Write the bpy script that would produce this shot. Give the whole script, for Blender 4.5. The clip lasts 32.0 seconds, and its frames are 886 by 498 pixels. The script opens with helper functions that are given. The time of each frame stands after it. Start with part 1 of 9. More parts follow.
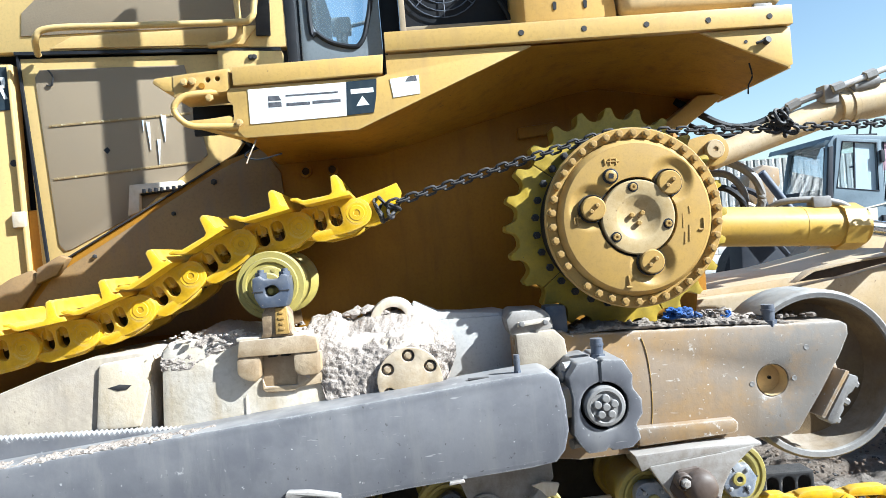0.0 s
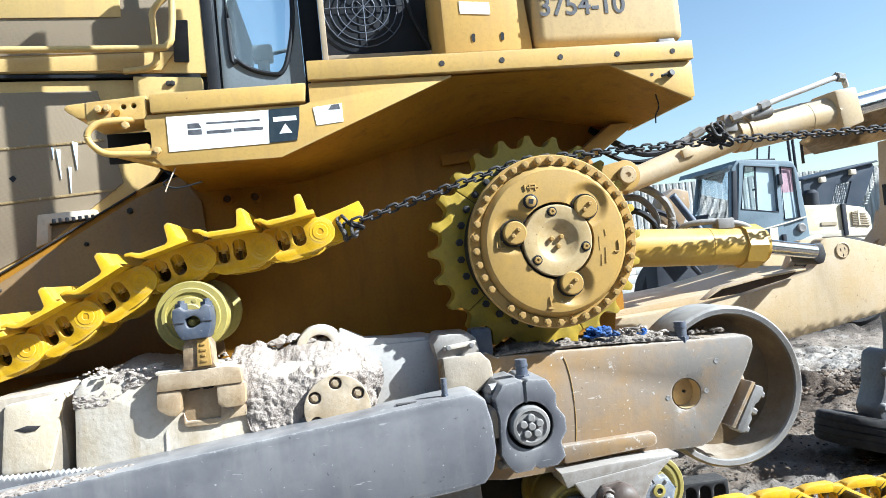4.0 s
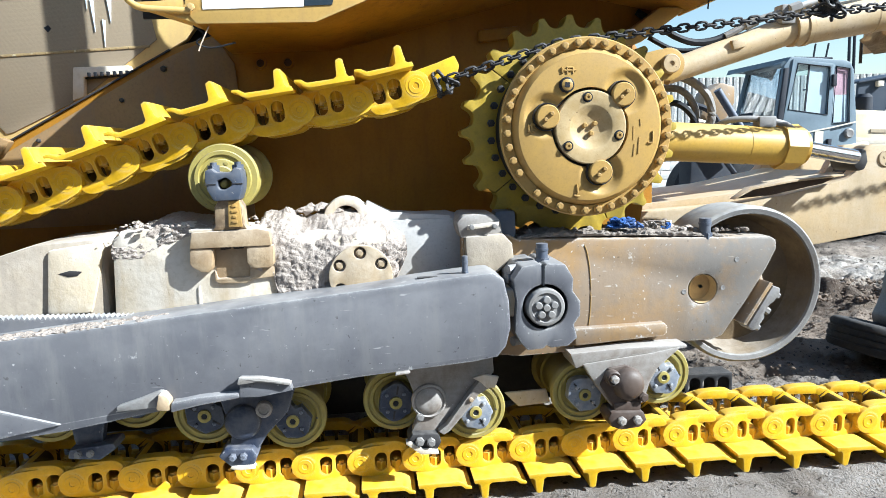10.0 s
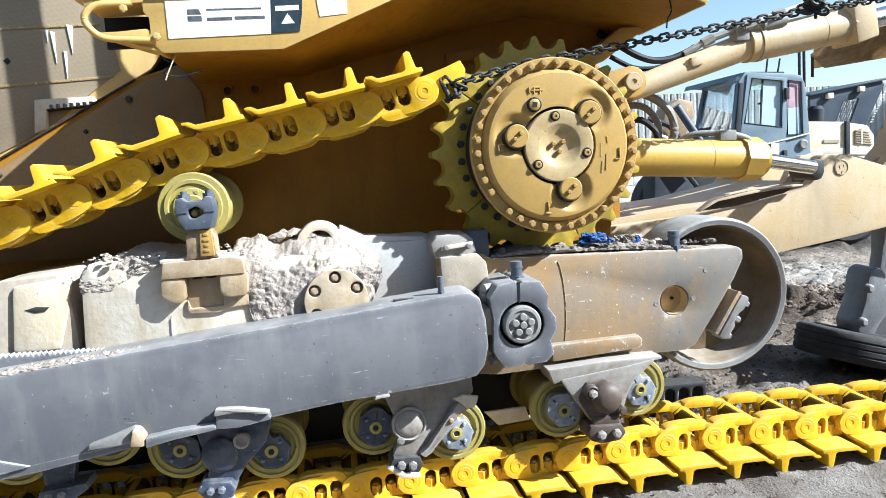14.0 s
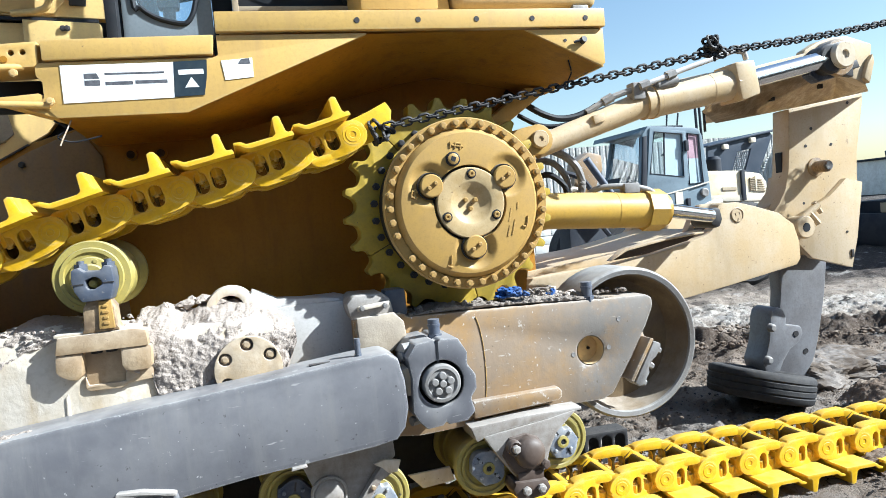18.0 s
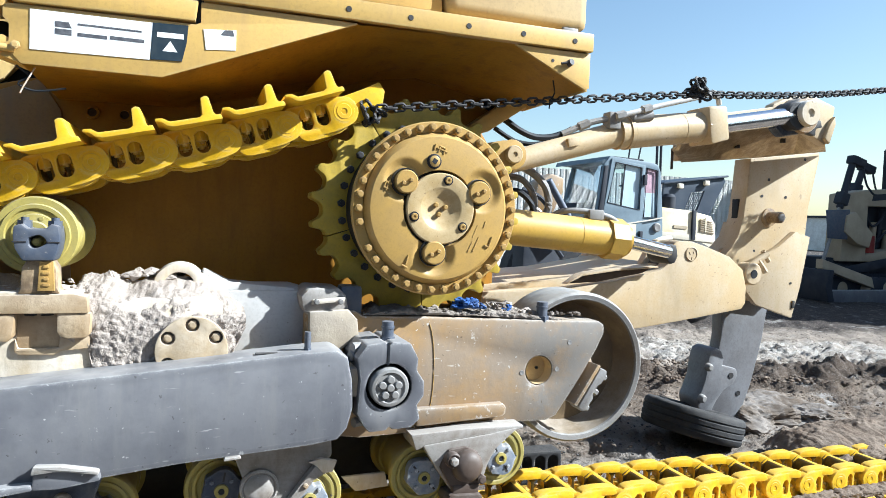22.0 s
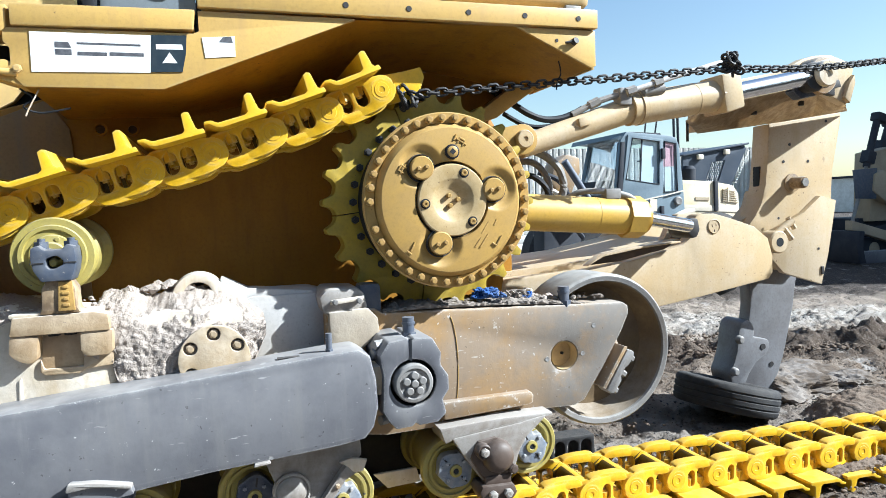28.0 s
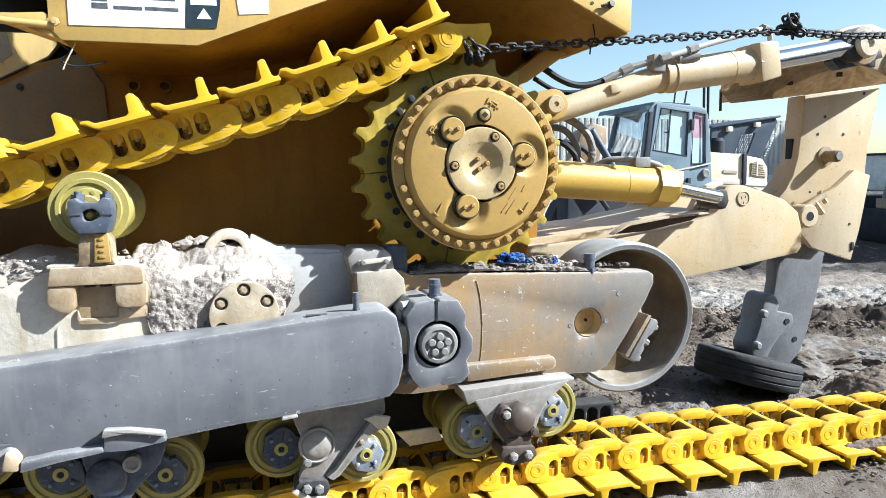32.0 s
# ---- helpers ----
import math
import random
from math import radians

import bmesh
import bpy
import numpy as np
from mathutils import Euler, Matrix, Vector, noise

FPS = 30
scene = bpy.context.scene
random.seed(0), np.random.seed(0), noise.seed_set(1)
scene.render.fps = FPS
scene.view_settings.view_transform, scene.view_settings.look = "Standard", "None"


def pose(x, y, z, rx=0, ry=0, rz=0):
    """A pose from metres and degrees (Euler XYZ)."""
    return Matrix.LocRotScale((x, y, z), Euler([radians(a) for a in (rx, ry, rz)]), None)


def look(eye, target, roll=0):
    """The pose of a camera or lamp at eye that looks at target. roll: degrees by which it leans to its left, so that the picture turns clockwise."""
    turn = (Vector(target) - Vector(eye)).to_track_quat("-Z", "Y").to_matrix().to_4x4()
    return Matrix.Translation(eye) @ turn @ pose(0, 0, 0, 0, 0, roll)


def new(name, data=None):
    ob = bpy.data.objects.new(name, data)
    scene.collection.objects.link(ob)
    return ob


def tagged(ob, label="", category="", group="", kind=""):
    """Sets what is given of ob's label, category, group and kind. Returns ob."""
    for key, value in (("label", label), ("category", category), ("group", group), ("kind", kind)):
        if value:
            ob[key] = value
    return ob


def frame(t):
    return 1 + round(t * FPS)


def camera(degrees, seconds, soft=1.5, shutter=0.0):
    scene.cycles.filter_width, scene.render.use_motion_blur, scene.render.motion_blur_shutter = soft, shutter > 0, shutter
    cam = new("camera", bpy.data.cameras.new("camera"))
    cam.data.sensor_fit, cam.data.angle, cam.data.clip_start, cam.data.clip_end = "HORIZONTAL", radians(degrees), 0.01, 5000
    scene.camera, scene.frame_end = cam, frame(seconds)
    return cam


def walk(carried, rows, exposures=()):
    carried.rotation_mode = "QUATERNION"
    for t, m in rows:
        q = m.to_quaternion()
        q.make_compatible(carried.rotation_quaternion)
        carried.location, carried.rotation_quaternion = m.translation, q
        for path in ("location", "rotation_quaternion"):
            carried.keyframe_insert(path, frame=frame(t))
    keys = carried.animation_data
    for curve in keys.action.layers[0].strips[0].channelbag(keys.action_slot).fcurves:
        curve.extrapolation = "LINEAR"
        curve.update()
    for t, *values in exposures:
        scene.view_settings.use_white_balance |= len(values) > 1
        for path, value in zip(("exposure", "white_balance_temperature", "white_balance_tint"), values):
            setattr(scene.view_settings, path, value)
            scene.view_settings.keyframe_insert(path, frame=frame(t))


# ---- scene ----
cam = camera(66.6, 32.0, soft=0.5)
PATH = [
    (0, (-0.981, -3.194, 1.639), (-0.885, -1.196, 1.634), -4.7),
    (0.5, (-0.968, -3.225, 1.657), (-0.889, -1.228, 1.571), -6.4),
    (1, (-0.964, -3.224, 1.667), (-0.843, -1.232, 1.533), -6.3),
    (1.5, (-0.969, -3.219, 1.652), (-0.812, -1.229, 1.537), -5.0),
    (2, (-0.994, -3.193, 1.656), (-0.729, -1.218, 1.489), -6.4),
    (2.5, (-0.953, -3.229, 1.653), (-0.706, -1.248, 1.533), -6.5),
    (4.5, (-0.983, -3.227, 1.637), (-0.654, -1.256, 1.701), -5.7),
    (5, (-0.97, -3.247, 1.633), (-0.852, -1.251, 1.684), -3.5),
    (5.1, (-0.968, -3.259, 1.643), (-0.879, -1.261, 1.606), -3.5),
    (5.5, (-0.973, -3.27, 1.658), (-0.92, -1.287, 1.398), -3.4),
    (6, (-0.966, -3.257, 1.659), (-0.903, -1.318, 1.172), -3.2),
    (6.5, (-0.949, -3.257, 1.642), (-0.786, -1.323, 1.161), -3.7),
    (7, (-0.96, -3.255, 1.638), (-0.786, -1.303, 1.239), -3.7),
    (7.5, (-0.97, -3.268, 1.634), (-0.772, -1.299, 1.344), -3.0),
    (8, (-0.974, -3.279, 1.635), (-0.818, -1.299, 1.401), -2.8),
    (8.5, (-0.969, -3.278, 1.635), (-0.822, -1.301, 1.366), -2.8),
    (9, (-0.967, -3.265, 1.623), (-0.769, -1.294, 1.348), -2.9),
    (9.5, (-0.968, -3.261, 1.627), (-0.792, -1.291, 1.336), -2.8),
    (10, (-0.975, -3.254, 1.627), (-0.766, -1.287, 1.335), -2.0),
    (10.5, (-0.983, -3.254, 1.627), (-0.775, -1.289, 1.318), -2.5),
    (11, (-0.989, -3.256, 1.648), (-0.766, -1.291, 1.351), -2.7),
    (11.5, (-0.986, -3.266, 1.638), (-0.741, -1.299, 1.37), -2.8),
    (12, (-0.982, -3.268, 1.631), (-0.717, -1.299, 1.399), -2.5),
    (12.5, (-0.988, -3.26, 1.646), (-0.706, -1.295, 1.401), -2.9),
    (13, (-0.98, -3.263, 1.635), (-0.691, -1.299, 1.39), -3.9),
    (13.5, (-0.976, -3.264, 1.638), (-0.698, -1.298, 1.402), -3.9),
    (14, (-1.001, -3.259, 1.628), (-0.697, -1.296, 1.394), -3.7),
    (14.5, (-0.979, -3.266, 1.641), (-0.691, -1.301, 1.41), -3.9),
    (15, (-0.974, -3.261, 1.642), (-0.671, -1.297, 1.413), -4.0),
    (15.2, (-0.976, -3.269, 1.647), (-0.657, -1.3, 1.494), -3.8),
    (15.5, (-0.976, -3.263, 1.656), (-0.571, -1.305, 1.666), -3.8),
    (17.5, (-0.976, -3.262, 1.642), (-0.515, -1.316, 1.676), -5.0),
    (18, (-0.954, -3.251, 1.647), (-0.42, -1.326, 1.553), -5.3),
    (18.5, (-0.99, -3.193, 1.63), (-0.318, -1.32, 1.432), 1.0),
    (19, (-0.991, -3.16, 1.626), (-0.261, -1.303, 1.485), 0.8),
    (19.5, (-0.984, -3.185, 1.654), (-0.317, -1.3, 1.642), -0.9),
    (20, (-0.993, -3.188, 1.658), (-0.316, -1.307, 1.613), -0.4),
    (20.5, (-1.01, -3.187, 1.645), (-0.292, -1.323, 1.547), 2.5),
    (21, (-1.012, -3.163, 1.631), (-0.326, -1.287, 1.533), 2.0),
    (21.5, (-1.0, -3.175, 1.652), (-0.289, -1.307, 1.577), 1.9),
    (22, (-1.008, -3.194, 1.651), (-0.329, -1.315, 1.565), 2.1),
    (22.5, (-1.017, -3.186, 1.646), (-0.292, -1.325, 1.555), 2.7),
    (23, (-1.009, -3.204, 1.647), (-0.342, -1.321, 1.558), 1.3),
    (23.5, (-1.001, -3.188, 1.644), (-0.351, -1.301, 1.515), 2.2),
    (24, (-1.003, -3.179, 1.652), (-0.335, -1.299, 1.525), 1.3),
    (24.5, (-1.017, -3.183, 1.642), (-0.36, -1.3, 1.485), 2.2),
    (25, (-1.011, -3.195, 1.631), (-0.219, -1.369, 1.43), 2.8),
    (25.5, (-1.034, -3.203, 1.631), (-0.368, -1.323, 1.481), 3.5),
    (26, (-1.022, -3.216, 1.637), (-0.375, -1.329, 1.497), 2.7),
    (26.5, (-1.003, -3.208, 1.646), (-0.375, -1.313, 1.529), 1.8),
    (28.5, (-0.965, -3.171, 1.663), (-0.36, -1.269, 1.541), -2.9),
    (29, (-0.988, -3.166, 1.626), (-0.432, -1.251, 1.477), -2.0),
    (29.4, (-1.004, -3.156, 1.642), (-0.443, -1.241, 1.503), 0.6),
    (29.5, (-1.003, -3.16, 1.645), (-0.45, -1.244, 1.499), 1.0),
    (30, (-0.991, -3.158, 1.661), (-0.404, -1.253, 1.506), -1.7),
    (30.5, (-0.995, -3.163, 1.654), (-0.434, -1.251, 1.476), -0.7),
    (31, (-0.991, -3.182, 1.654), (-0.4, -1.277, 1.511), -1.0),
    (31.5, (-1.003, -3.178, 1.664), (-0.408, -1.278, 1.472), -0.5),
    (32, (-1.003, -3.178, 1.642), (-0.449, -1.268, 1.431), -0.7),
]
walk(cam, [(t, look(eye, target, roll)) for t, eye, target, roll in PATH],
     exposures=[(0.0, 1.49), (2.5, 1.48), (6.0, 1.44), (13.0, 1.43), (18.0, 1.42), (21.0, 1.39), (32.0, 1.40)])

# ---- sky, sun and exposure ----
SUN_WAY = Vector((-2.0, 1.0, -1.6)).normalized()   # the way the sunlight travels
world = bpy.data.worlds.new("sky")
scene.world = world
world.use_nodes = True
_n = world.node_tree.nodes
_sky = _n.new("ShaderNodeTexSky")
_sky.sky_type = "NISHITA"
_sky.sun_disc = False
_sky.sun_elevation = math.asin(-SUN_WAY.z)
_sky.sun_rotation = math.atan2(-SUN_WAY.x, -SUN_WAY.y)
_sky.dust_density = 0.8
_sky.ozone_density = 0.0
_sky.air_density = 1.15
_n["Background"].inputs[1].default_value = 0.065
world.node_tree.links.new(_sky.outputs[0], _n["Background"].inputs[0])
sun_data = bpy.data.lights.new("sun", "SUN")
sun_data.energy, sun_data.angle, sun_data.color = 5.0, radians(0.55), (1.0, 0.97, 0.93)
sun = new("sun", sun_data)
sun.matrix_world = look((20, -12, 18), Vector((20, -12, 18)) + SUN_WAY)
scene.view_settings.exposure = 1.40
scene.view_settings.use_white_balance = True
scene.view_settings.white_balance_temperature, scene.view_settings.white_balance_tint = 5650, 3


# ---- materials ----
MATS = {}


def mat(name, base, rough=0.6, metal=0.0, second=None, amount=0.5, scale=6.0, dust=0.0, dust_color=(0.42, 0.40, 0.38), bump=0.15, grain=60.0,
        island=0.0, spec=0.28, chips=None, chip_cut=0.66, streak=None, scratch=None, specks=None, worn=None):
    """A painted, cast or earthen surface: patches of a second tone, dust that settles on what faces up, chips, grain."""
    m = bpy.data.materials.new(name)
    m.use_nodes = True
    nt = m.node_tree
    n, l = nt.nodes, nt.links
    b = n["Principled BSDF"]
    b.inputs["Metallic"].default_value = metal
    b.inputs["Specular IOR Level"].default_value = spec
    tc = n.new("ShaderNodeTexCoord")

    def noise_node(sc, detail=4.0, rough_=0.6):
        x = n.new("ShaderNodeTexNoise")
        x.inputs["Scale"].default_value, x.inputs["Detail"].default_value, x.inputs["Roughness"].default_value = sc, detail, rough_
        l.new(tc.outputs["Object"], x.inputs["Vector"])
        return x.outputs["Fac"]

    def ramp(src, a, c):
        x = n.new("ShaderNodeMapRange")
        x.inputs["From Min"].default_value, x.inputs["From Max"].default_value = a, c
        l.new(src, x.inputs["Value"])
        return x.outputs["Result"]

    def mix(fac, a, c):
        x = n.new("ShaderNodeMix")
        x.data_type = "RGBA"
        if isinstance(fac, float):
            x.inputs[0].default_value = fac
        else:
            l.new(fac, x.inputs[0])
        for k, v in ((6, a), (7, c)):
            if isinstance(v, tuple):
                x.inputs[k].default_value = (*v, 1)
            else:
                l.new(v, x.inputs[k])
        return x.outputs[2]

    def times(a, k):
        x = n.new("ShaderNodeMath")
        x.operation = "MULTIPLY"
        l.new(a, x.inputs[0])
        if isinstance(k, float):
            x.inputs[1].default_value = k
        else:
            l.new(k, x.inputs[1])
        return x.outputs[0]

    second = second or tuple(c * 0.6 for c in base)
    big, fine = noise_node(scale, 7.0, 0.66), noise_node(grain, 4.0, 0.7)
    col = mix(times(ramp(big, 0.42, 0.60), amount), base, second)
    col = mix(times(ramp(fine, 0.48, 0.70), 0.35), col, tuple(c * 0.7 for c in second))
    if chips:
        col = mix(ramp(noise_node(scale * 4.3, 6.0, 0.72), chip_cut, chip_cut + 0.04), col, chips)
        col = mix(ramp(noise_node(40.0, 3.0, 0.6), chip_cut + 0.03, chip_cut + 0.05), col, chips)
    if streak:                               # grime that has run down
        mp = n.new("ShaderNodeMapping")
        mp.inputs["Scale"].default_value = (7.0, 7.0, 1.1)
        l.new(tc.outputs["Object"], mp.inputs["Vector"])
        x = n.new("ShaderNodeTexNoise")
        x.inputs["Scale"].default_value, x.inputs["Detail"].default_value, x.inputs["Roughness"].default_value = 1.6, 6.0, 0.65
        l.new(mp.outputs[0], x.inputs["Vector"])
        col = mix(times(ramp(x.outputs["Fac"], 0.50, 0.72), 0.75), col, streak)
    if worn:                                 # paint rubbed down to grey over one stretch
        sx = n.new("ShaderNodeSeparateXYZ")
        l.new(tc.outputs["Object"], sx.inputs[0])
        col = mix(times(times(ramp(sx.outputs["X"], worn[0], worn[1]), ramp(noise_node(5.0, 6.0, 0.7), 0.36, 0.52)), 0.9), col, worn[2])
    if scratch:                              # bare metal on worn edges, and short scuffs
        bv = n.new("ShaderNodeBevel")
        bv.samples = 4
        bv.inputs["Radius"].default_value = 0.016
        ge = n.new("ShaderNodeNewGeometry")
        dt = n.new("ShaderNodeVectorMath")
        dt.operation = "DOT_PRODUCT"
        l.new(bv.outputs[0], dt.inputs[0])
        l.new(ge.outputs["True Normal"], dt.inputs[1])
        col = mix(times(times(ramp(dt.outputs["Value"], 0.985, 0.90), ramp(noise_node(16.0, 5.0, 0.7), 0.40, 0.60)), 0.85), col, scratch)
        mp = n.new("ShaderNodeMapping")
        mp.inputs["Scale"].default_value, mp.inputs["Rotation"].default_value = (13.0, 13.0, 75.0), (0.0, 0.5, 0.0)
        l.new(tc.outputs["Object"], mp.inputs["Vector"])
        x = n.new("ShaderNodeTexNoise")
        x.inputs["Scale"].default_value, x.inputs["Detail"].default_value = 1.0, 2.0
        l.new(mp.outputs[0], x.inputs["Vector"])
        col = mix(times(times(ramp(x.outputs["Fac"], 0.71, 0.76), ramp(noise_node(2.6, 3.0), 0.42, 0.62)), 0.6), col, scratch)
    if specks:                               # oil drops and knocks
        col = mix(times(ramp(noise_node(34.0, 3.0, 0.65), 0.685, 0.72), 0.75), col, specks)
        col = mix(times(ramp(noise_node(11.0, 8.0, 0.75), 0.64, 0.70), 0.55), col, specks)
    if island:
        oi = n.new("ShaderNodeObjectInfo")
        col = mix(times(oi.outputs["Random"], island), col, second)
    if dust:
        g = n.new("ShaderNodeNewGeometry")
        sp = n.new("ShaderNodeSeparateXYZ")
        l.new(g.outputs["Normal"], sp.inputs[0])
        up = ramp(sp.outputs["Z"], -0.1, 0.8)
        col = mix(times(times(up, ramp(noise_node(scale * 2.1, 5.0), 0.25, 0.6)), dust), col, dust_color)
    l.new(col, b.inputs["Base Color"])
    rr = n.new("ShaderNodeMapRange")
    rr.inputs["To Min"].default_value, rr.inputs["To Max"].default_value = max(rough - 0.12, 0.05), min(rough + 0.15, 1.0)
    l.new(big, rr.inputs["Value"])
    l.new(rr.outputs["Result"], b.inputs["Roughness"])
    if bump:
        bp = n.new("ShaderNodeBump")
        bp.inputs["Strength"].default_value, bp.inputs["Distance"].default_value = bump, 0.012
        l.new(fine, bp.inputs["Height"])
        l.new(bp.outputs["Normal"], b.inputs["Normal"])
    MATS[name] = m
    return m


YELLOW_OLD = mat("faded yellow machine paint", (0.54, 0.345, 0.10), 0.42, second=(0.48, 0.305, 0.10), scale=2.5, dust=0.4, dust_color=(0.46, 0.33, 0.17),
                 bump=0.05, chips=(0.14, 0.09, 0.045), chip_cut=0.72, streak=(0.43, 0.275, 0.10), scratch=(0.52, 0.38, 0.19))
# Machine yellow made paler to stand for full sun on the hood.
HOOD_YELLOW = mat("yellow hood paint paled for full sun", (0.60, 0.42, 0.16), 0.42, second=(0.54, 0.375, 0.15), scale=2.2, dust=0.4, dust_color=(0.50, 0.38, 0.21), bump=0.04, chips=(0.20, 0.13, 0.07), chip_cut=0.73, streak=(0.50, 0.345, 0.15),
                  scratch=(0.56, 0.43, 0.24))
NAVY = mat("dark navy cast cap", (0.026, 0.036, 0.066), 0.42, second=(0.095, 0.098, 0.115), amount=0.8, scale=9, dust=0.3, dust_color=(0.30, 0.29, 0.29), bump=0.12, chips=(0.30, 0.29, 0.29), chip_cut=0.68, scratch=(0.25, 0.27, 0.32))
CAP_PALE = mat("worn pale blue-grey cap", (0.14, 0.165, 0.215), 0.42, second=(0.27, 0.275, 0.285), amount=0.9, scale=14, dust=0.4, dust_color=(0.46, 0.44, 0.42), bump=0.12, chips=(0.05, 0.06, 0.09), chip_cut=0.64, scratch=(0.5, 0.5, 0.5))
# Same paint as the fender, darkened because the case lies in shade.
BODY_BROWN = mat("machine yellow darkened for the shaded case", (0.34, 0.158, 0.015), 0.5, second=(0.25, 0.118, 0.015), scale=2.0, bump=0.06, chips=(0.10, 0.06, 0.03), chip_cut=0.72, streak=(0.22, 0.108, 0.016))
HUB_TAN = mat("tan yellow cast hub paint", (0.42, 0.26, 0.072), 0.40, second=(0.34, 0.215, 0.075), scale=9, bump=0.06, grain=90, chips=(0.17, 0.105, 0.05), chip_cut=0.69, dust=0.25,
              dust_color=(0.50, 0.38, 0.20), scratch=(0.26, 0.16, 0.06))
HUB_WORN = mat("worn pale tan hub paint", (0.44, 0.325, 0.17), 0.40, second=(0.37, 0.255, 0.11), amount=0.8, scale=14, bump=0.06, grain=90, chips=(0.20, 0.13, 0.065), chip_cut=0.66, dust=0.25, dust_color=(0.50, 0.40, 0.24), scratch=(0.56, 0.44, 0.27))
CHAIN_YELLOW = mat("fresh bright yellow paint", (0.72, 0.43, 0.006), 0.42, second=(0.55, 0.31, 0.008), amount=0.6, scale=9, island=0.25, bump=0.08, streak=(0.50, 0.30, 0.02), scratch=(0.60, 0.46, 0.16),
                   chips=(0.25, 0.18, 0.08), chip_cut=0.69, dust=0.45, dust_color=(0.58, 0.42, 0.13))
CHAIN_INNER_SHADE = mat("dark ochre for the shaded inside of the links", (0.13, 0.080, 0.012), 0.45, second=(0.05, 0.036, 0.018), amount=0.8, scale=12, bump=0.15)
SPROCKET_YELLOW = mat("olive yellow sprocket paint", (0.42, 0.29, 0.035), 0.45, second=(0.29, 0.22, 0.05), scale=8, bump=0.12, chips=(0.12, 0.10, 0.06), chip_cut=0.70)
ROLLER_YELLOW = mat("dusty olive yellow roller paint", (0.36, 0.29, 0.07), 0.5, second=(0.26, 0.22, 0.08), scale=9, dust=0.3, bump=0.1, chips=(0.10, 0.09, 0.07), chip_cut=0.68)
STEEL_BLUE = mat("dark blue-grey worn steel", (0.07, 0.085, 0.12), 0.45, 0.2, second=(0.14, 0.145, 0.16), scale=14, dust=0.5, dust_color=(0.36, 0.34, 0.33), bump=0.08, chips=(0.30, 0.27, 0.24), chip_cut=0.68)
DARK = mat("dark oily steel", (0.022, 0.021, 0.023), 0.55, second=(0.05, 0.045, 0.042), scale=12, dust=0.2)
BLACK = mat("black interior", (0.010, 0.012, 0.016), 0.6, second=(0.022, 0.022, 0.026), scale=8, bump=0.05)
CHROME = mat("chromed cylinder rod", (0.75, 0.76, 0.78), 0.16, 1.0, second=(0.62, 0.63, 0.66), scale=10, bump=0.0)
ARM_GREY = mat("grey dusty worn arm steel", (0.100, 0.100, 0.112), 0.42, second=(0.145, 0.143, 0.152), amount=0.8, scale=2.2, dust=0.6, dust_color=(0.40, 0.385, 0.37),
               bump=0.05, grain=25, chips=(0.36, 0.355, 0.35), chip_cut=0.66, scratch=(0.42, 0.41, 0.40), streak=(0.16, 0.155, 0.155), specks=(0.035, 0.034, 0.036))
FRAME_TAN = mat("worn tan frame steel with dust", (0.315, 0.185, 0.065), 0.48, second=(0.215, 0.165, 0.12), amount=0.85, scale=1.7, dust=0.6, dust_color=(0.45, 0.40, 0.35), worn=(0.30, 0.62, (0.165, 0.152, 0.138)),
                bump=0.10, grain=30, chips=(0.50, 0.47, 0.43), chip_cut=0.63, scratch=(0.50, 0.47, 0.42), streak=(0.28, 0.20, 0.12), specks=(0.085, 0.058, 0.036))
FRAME_PALE = mat("pale dusty frame steel", (0.62, 0.55, 0.455), 0.75, second=(0.53, 0.43, 0.29), amount=0.9, scale=3.0, dust=0.8, dust_color=(0.54, 0.51, 0.48), bump=0.2, grain=30,
                 chips=(0.24, 0.19, 0.13), chip_cut=0.71, streak=(0.42, 0.31, 0.18), specks=(0.20, 0.15, 0.10))
# Rim dust also stands for sun on the lower inside; web darkened for shade.
IDLER_GREY = mat("grey idler rim steel", (0.185, 0.178, 0.172), 0.42, second=(0.13, 0.108, 0.088), amount=0.8, scale=4, dust=0.75, dust_color=(0.46, 0.44, 0.41), bump=0.12, scratch=(0.36, 0.35, 0.34))
IDLER_BROWN = mat("dusty idler web browned for its shade", (0.19, 0.132, 0.068), 0.6, second=(0.11, 0.078, 0.048), amount=0.8, scale=4, dust=0.55, dust_color=(0.45, 0.40, 0.34), bump=0.2)
RIPPER_CREAM = mat("cream tan ripper paint", (0.50, 0.405, 0.285), 0.45, second=(0.47, 0.33, 0.16), amount=0.75, scale=1.6, dust=0.35, dust_color=(0.50, 0.42, 0.30), bump=0.10,
                   chips=(0.20, 0.13, 0.07), chip_cut=0.685, streak=(0.43, 0.33, 0.20), scratch=(0.27, 0.19, 0.11), specks=(0.15, 0.10, 0.06))
SHANK_STEEL = mat("bare grey shank steel", (0.20, 0.20, 0.21), 0.4, 0.2, second=(0.12, 0.11, 0.11), scale=4, bump=0.15, scratch=(0.32, 0.31, 0.30))
CYL_YELLOW = mat("yellow cylinder paint", (0.52, 0.32, 0.055), 0.4, second=(0.46, 0.29, 0.07), scale=4, dust=0.4, dust_color=(0.52, 0.41, 0.23), bump=0.06, chips=(0.22, 0.15, 0.07), chip_cut=0.72)
GREY_STEEL = mat("plain grey cast steel", (0.235, 0.225, 0.215), 0.5, second=(0.15, 0.135, 0.12), scale=10, dust=0.4, bump=0.10, chips=(0.38, 0.35, 0.32), chip_cut=0.68)
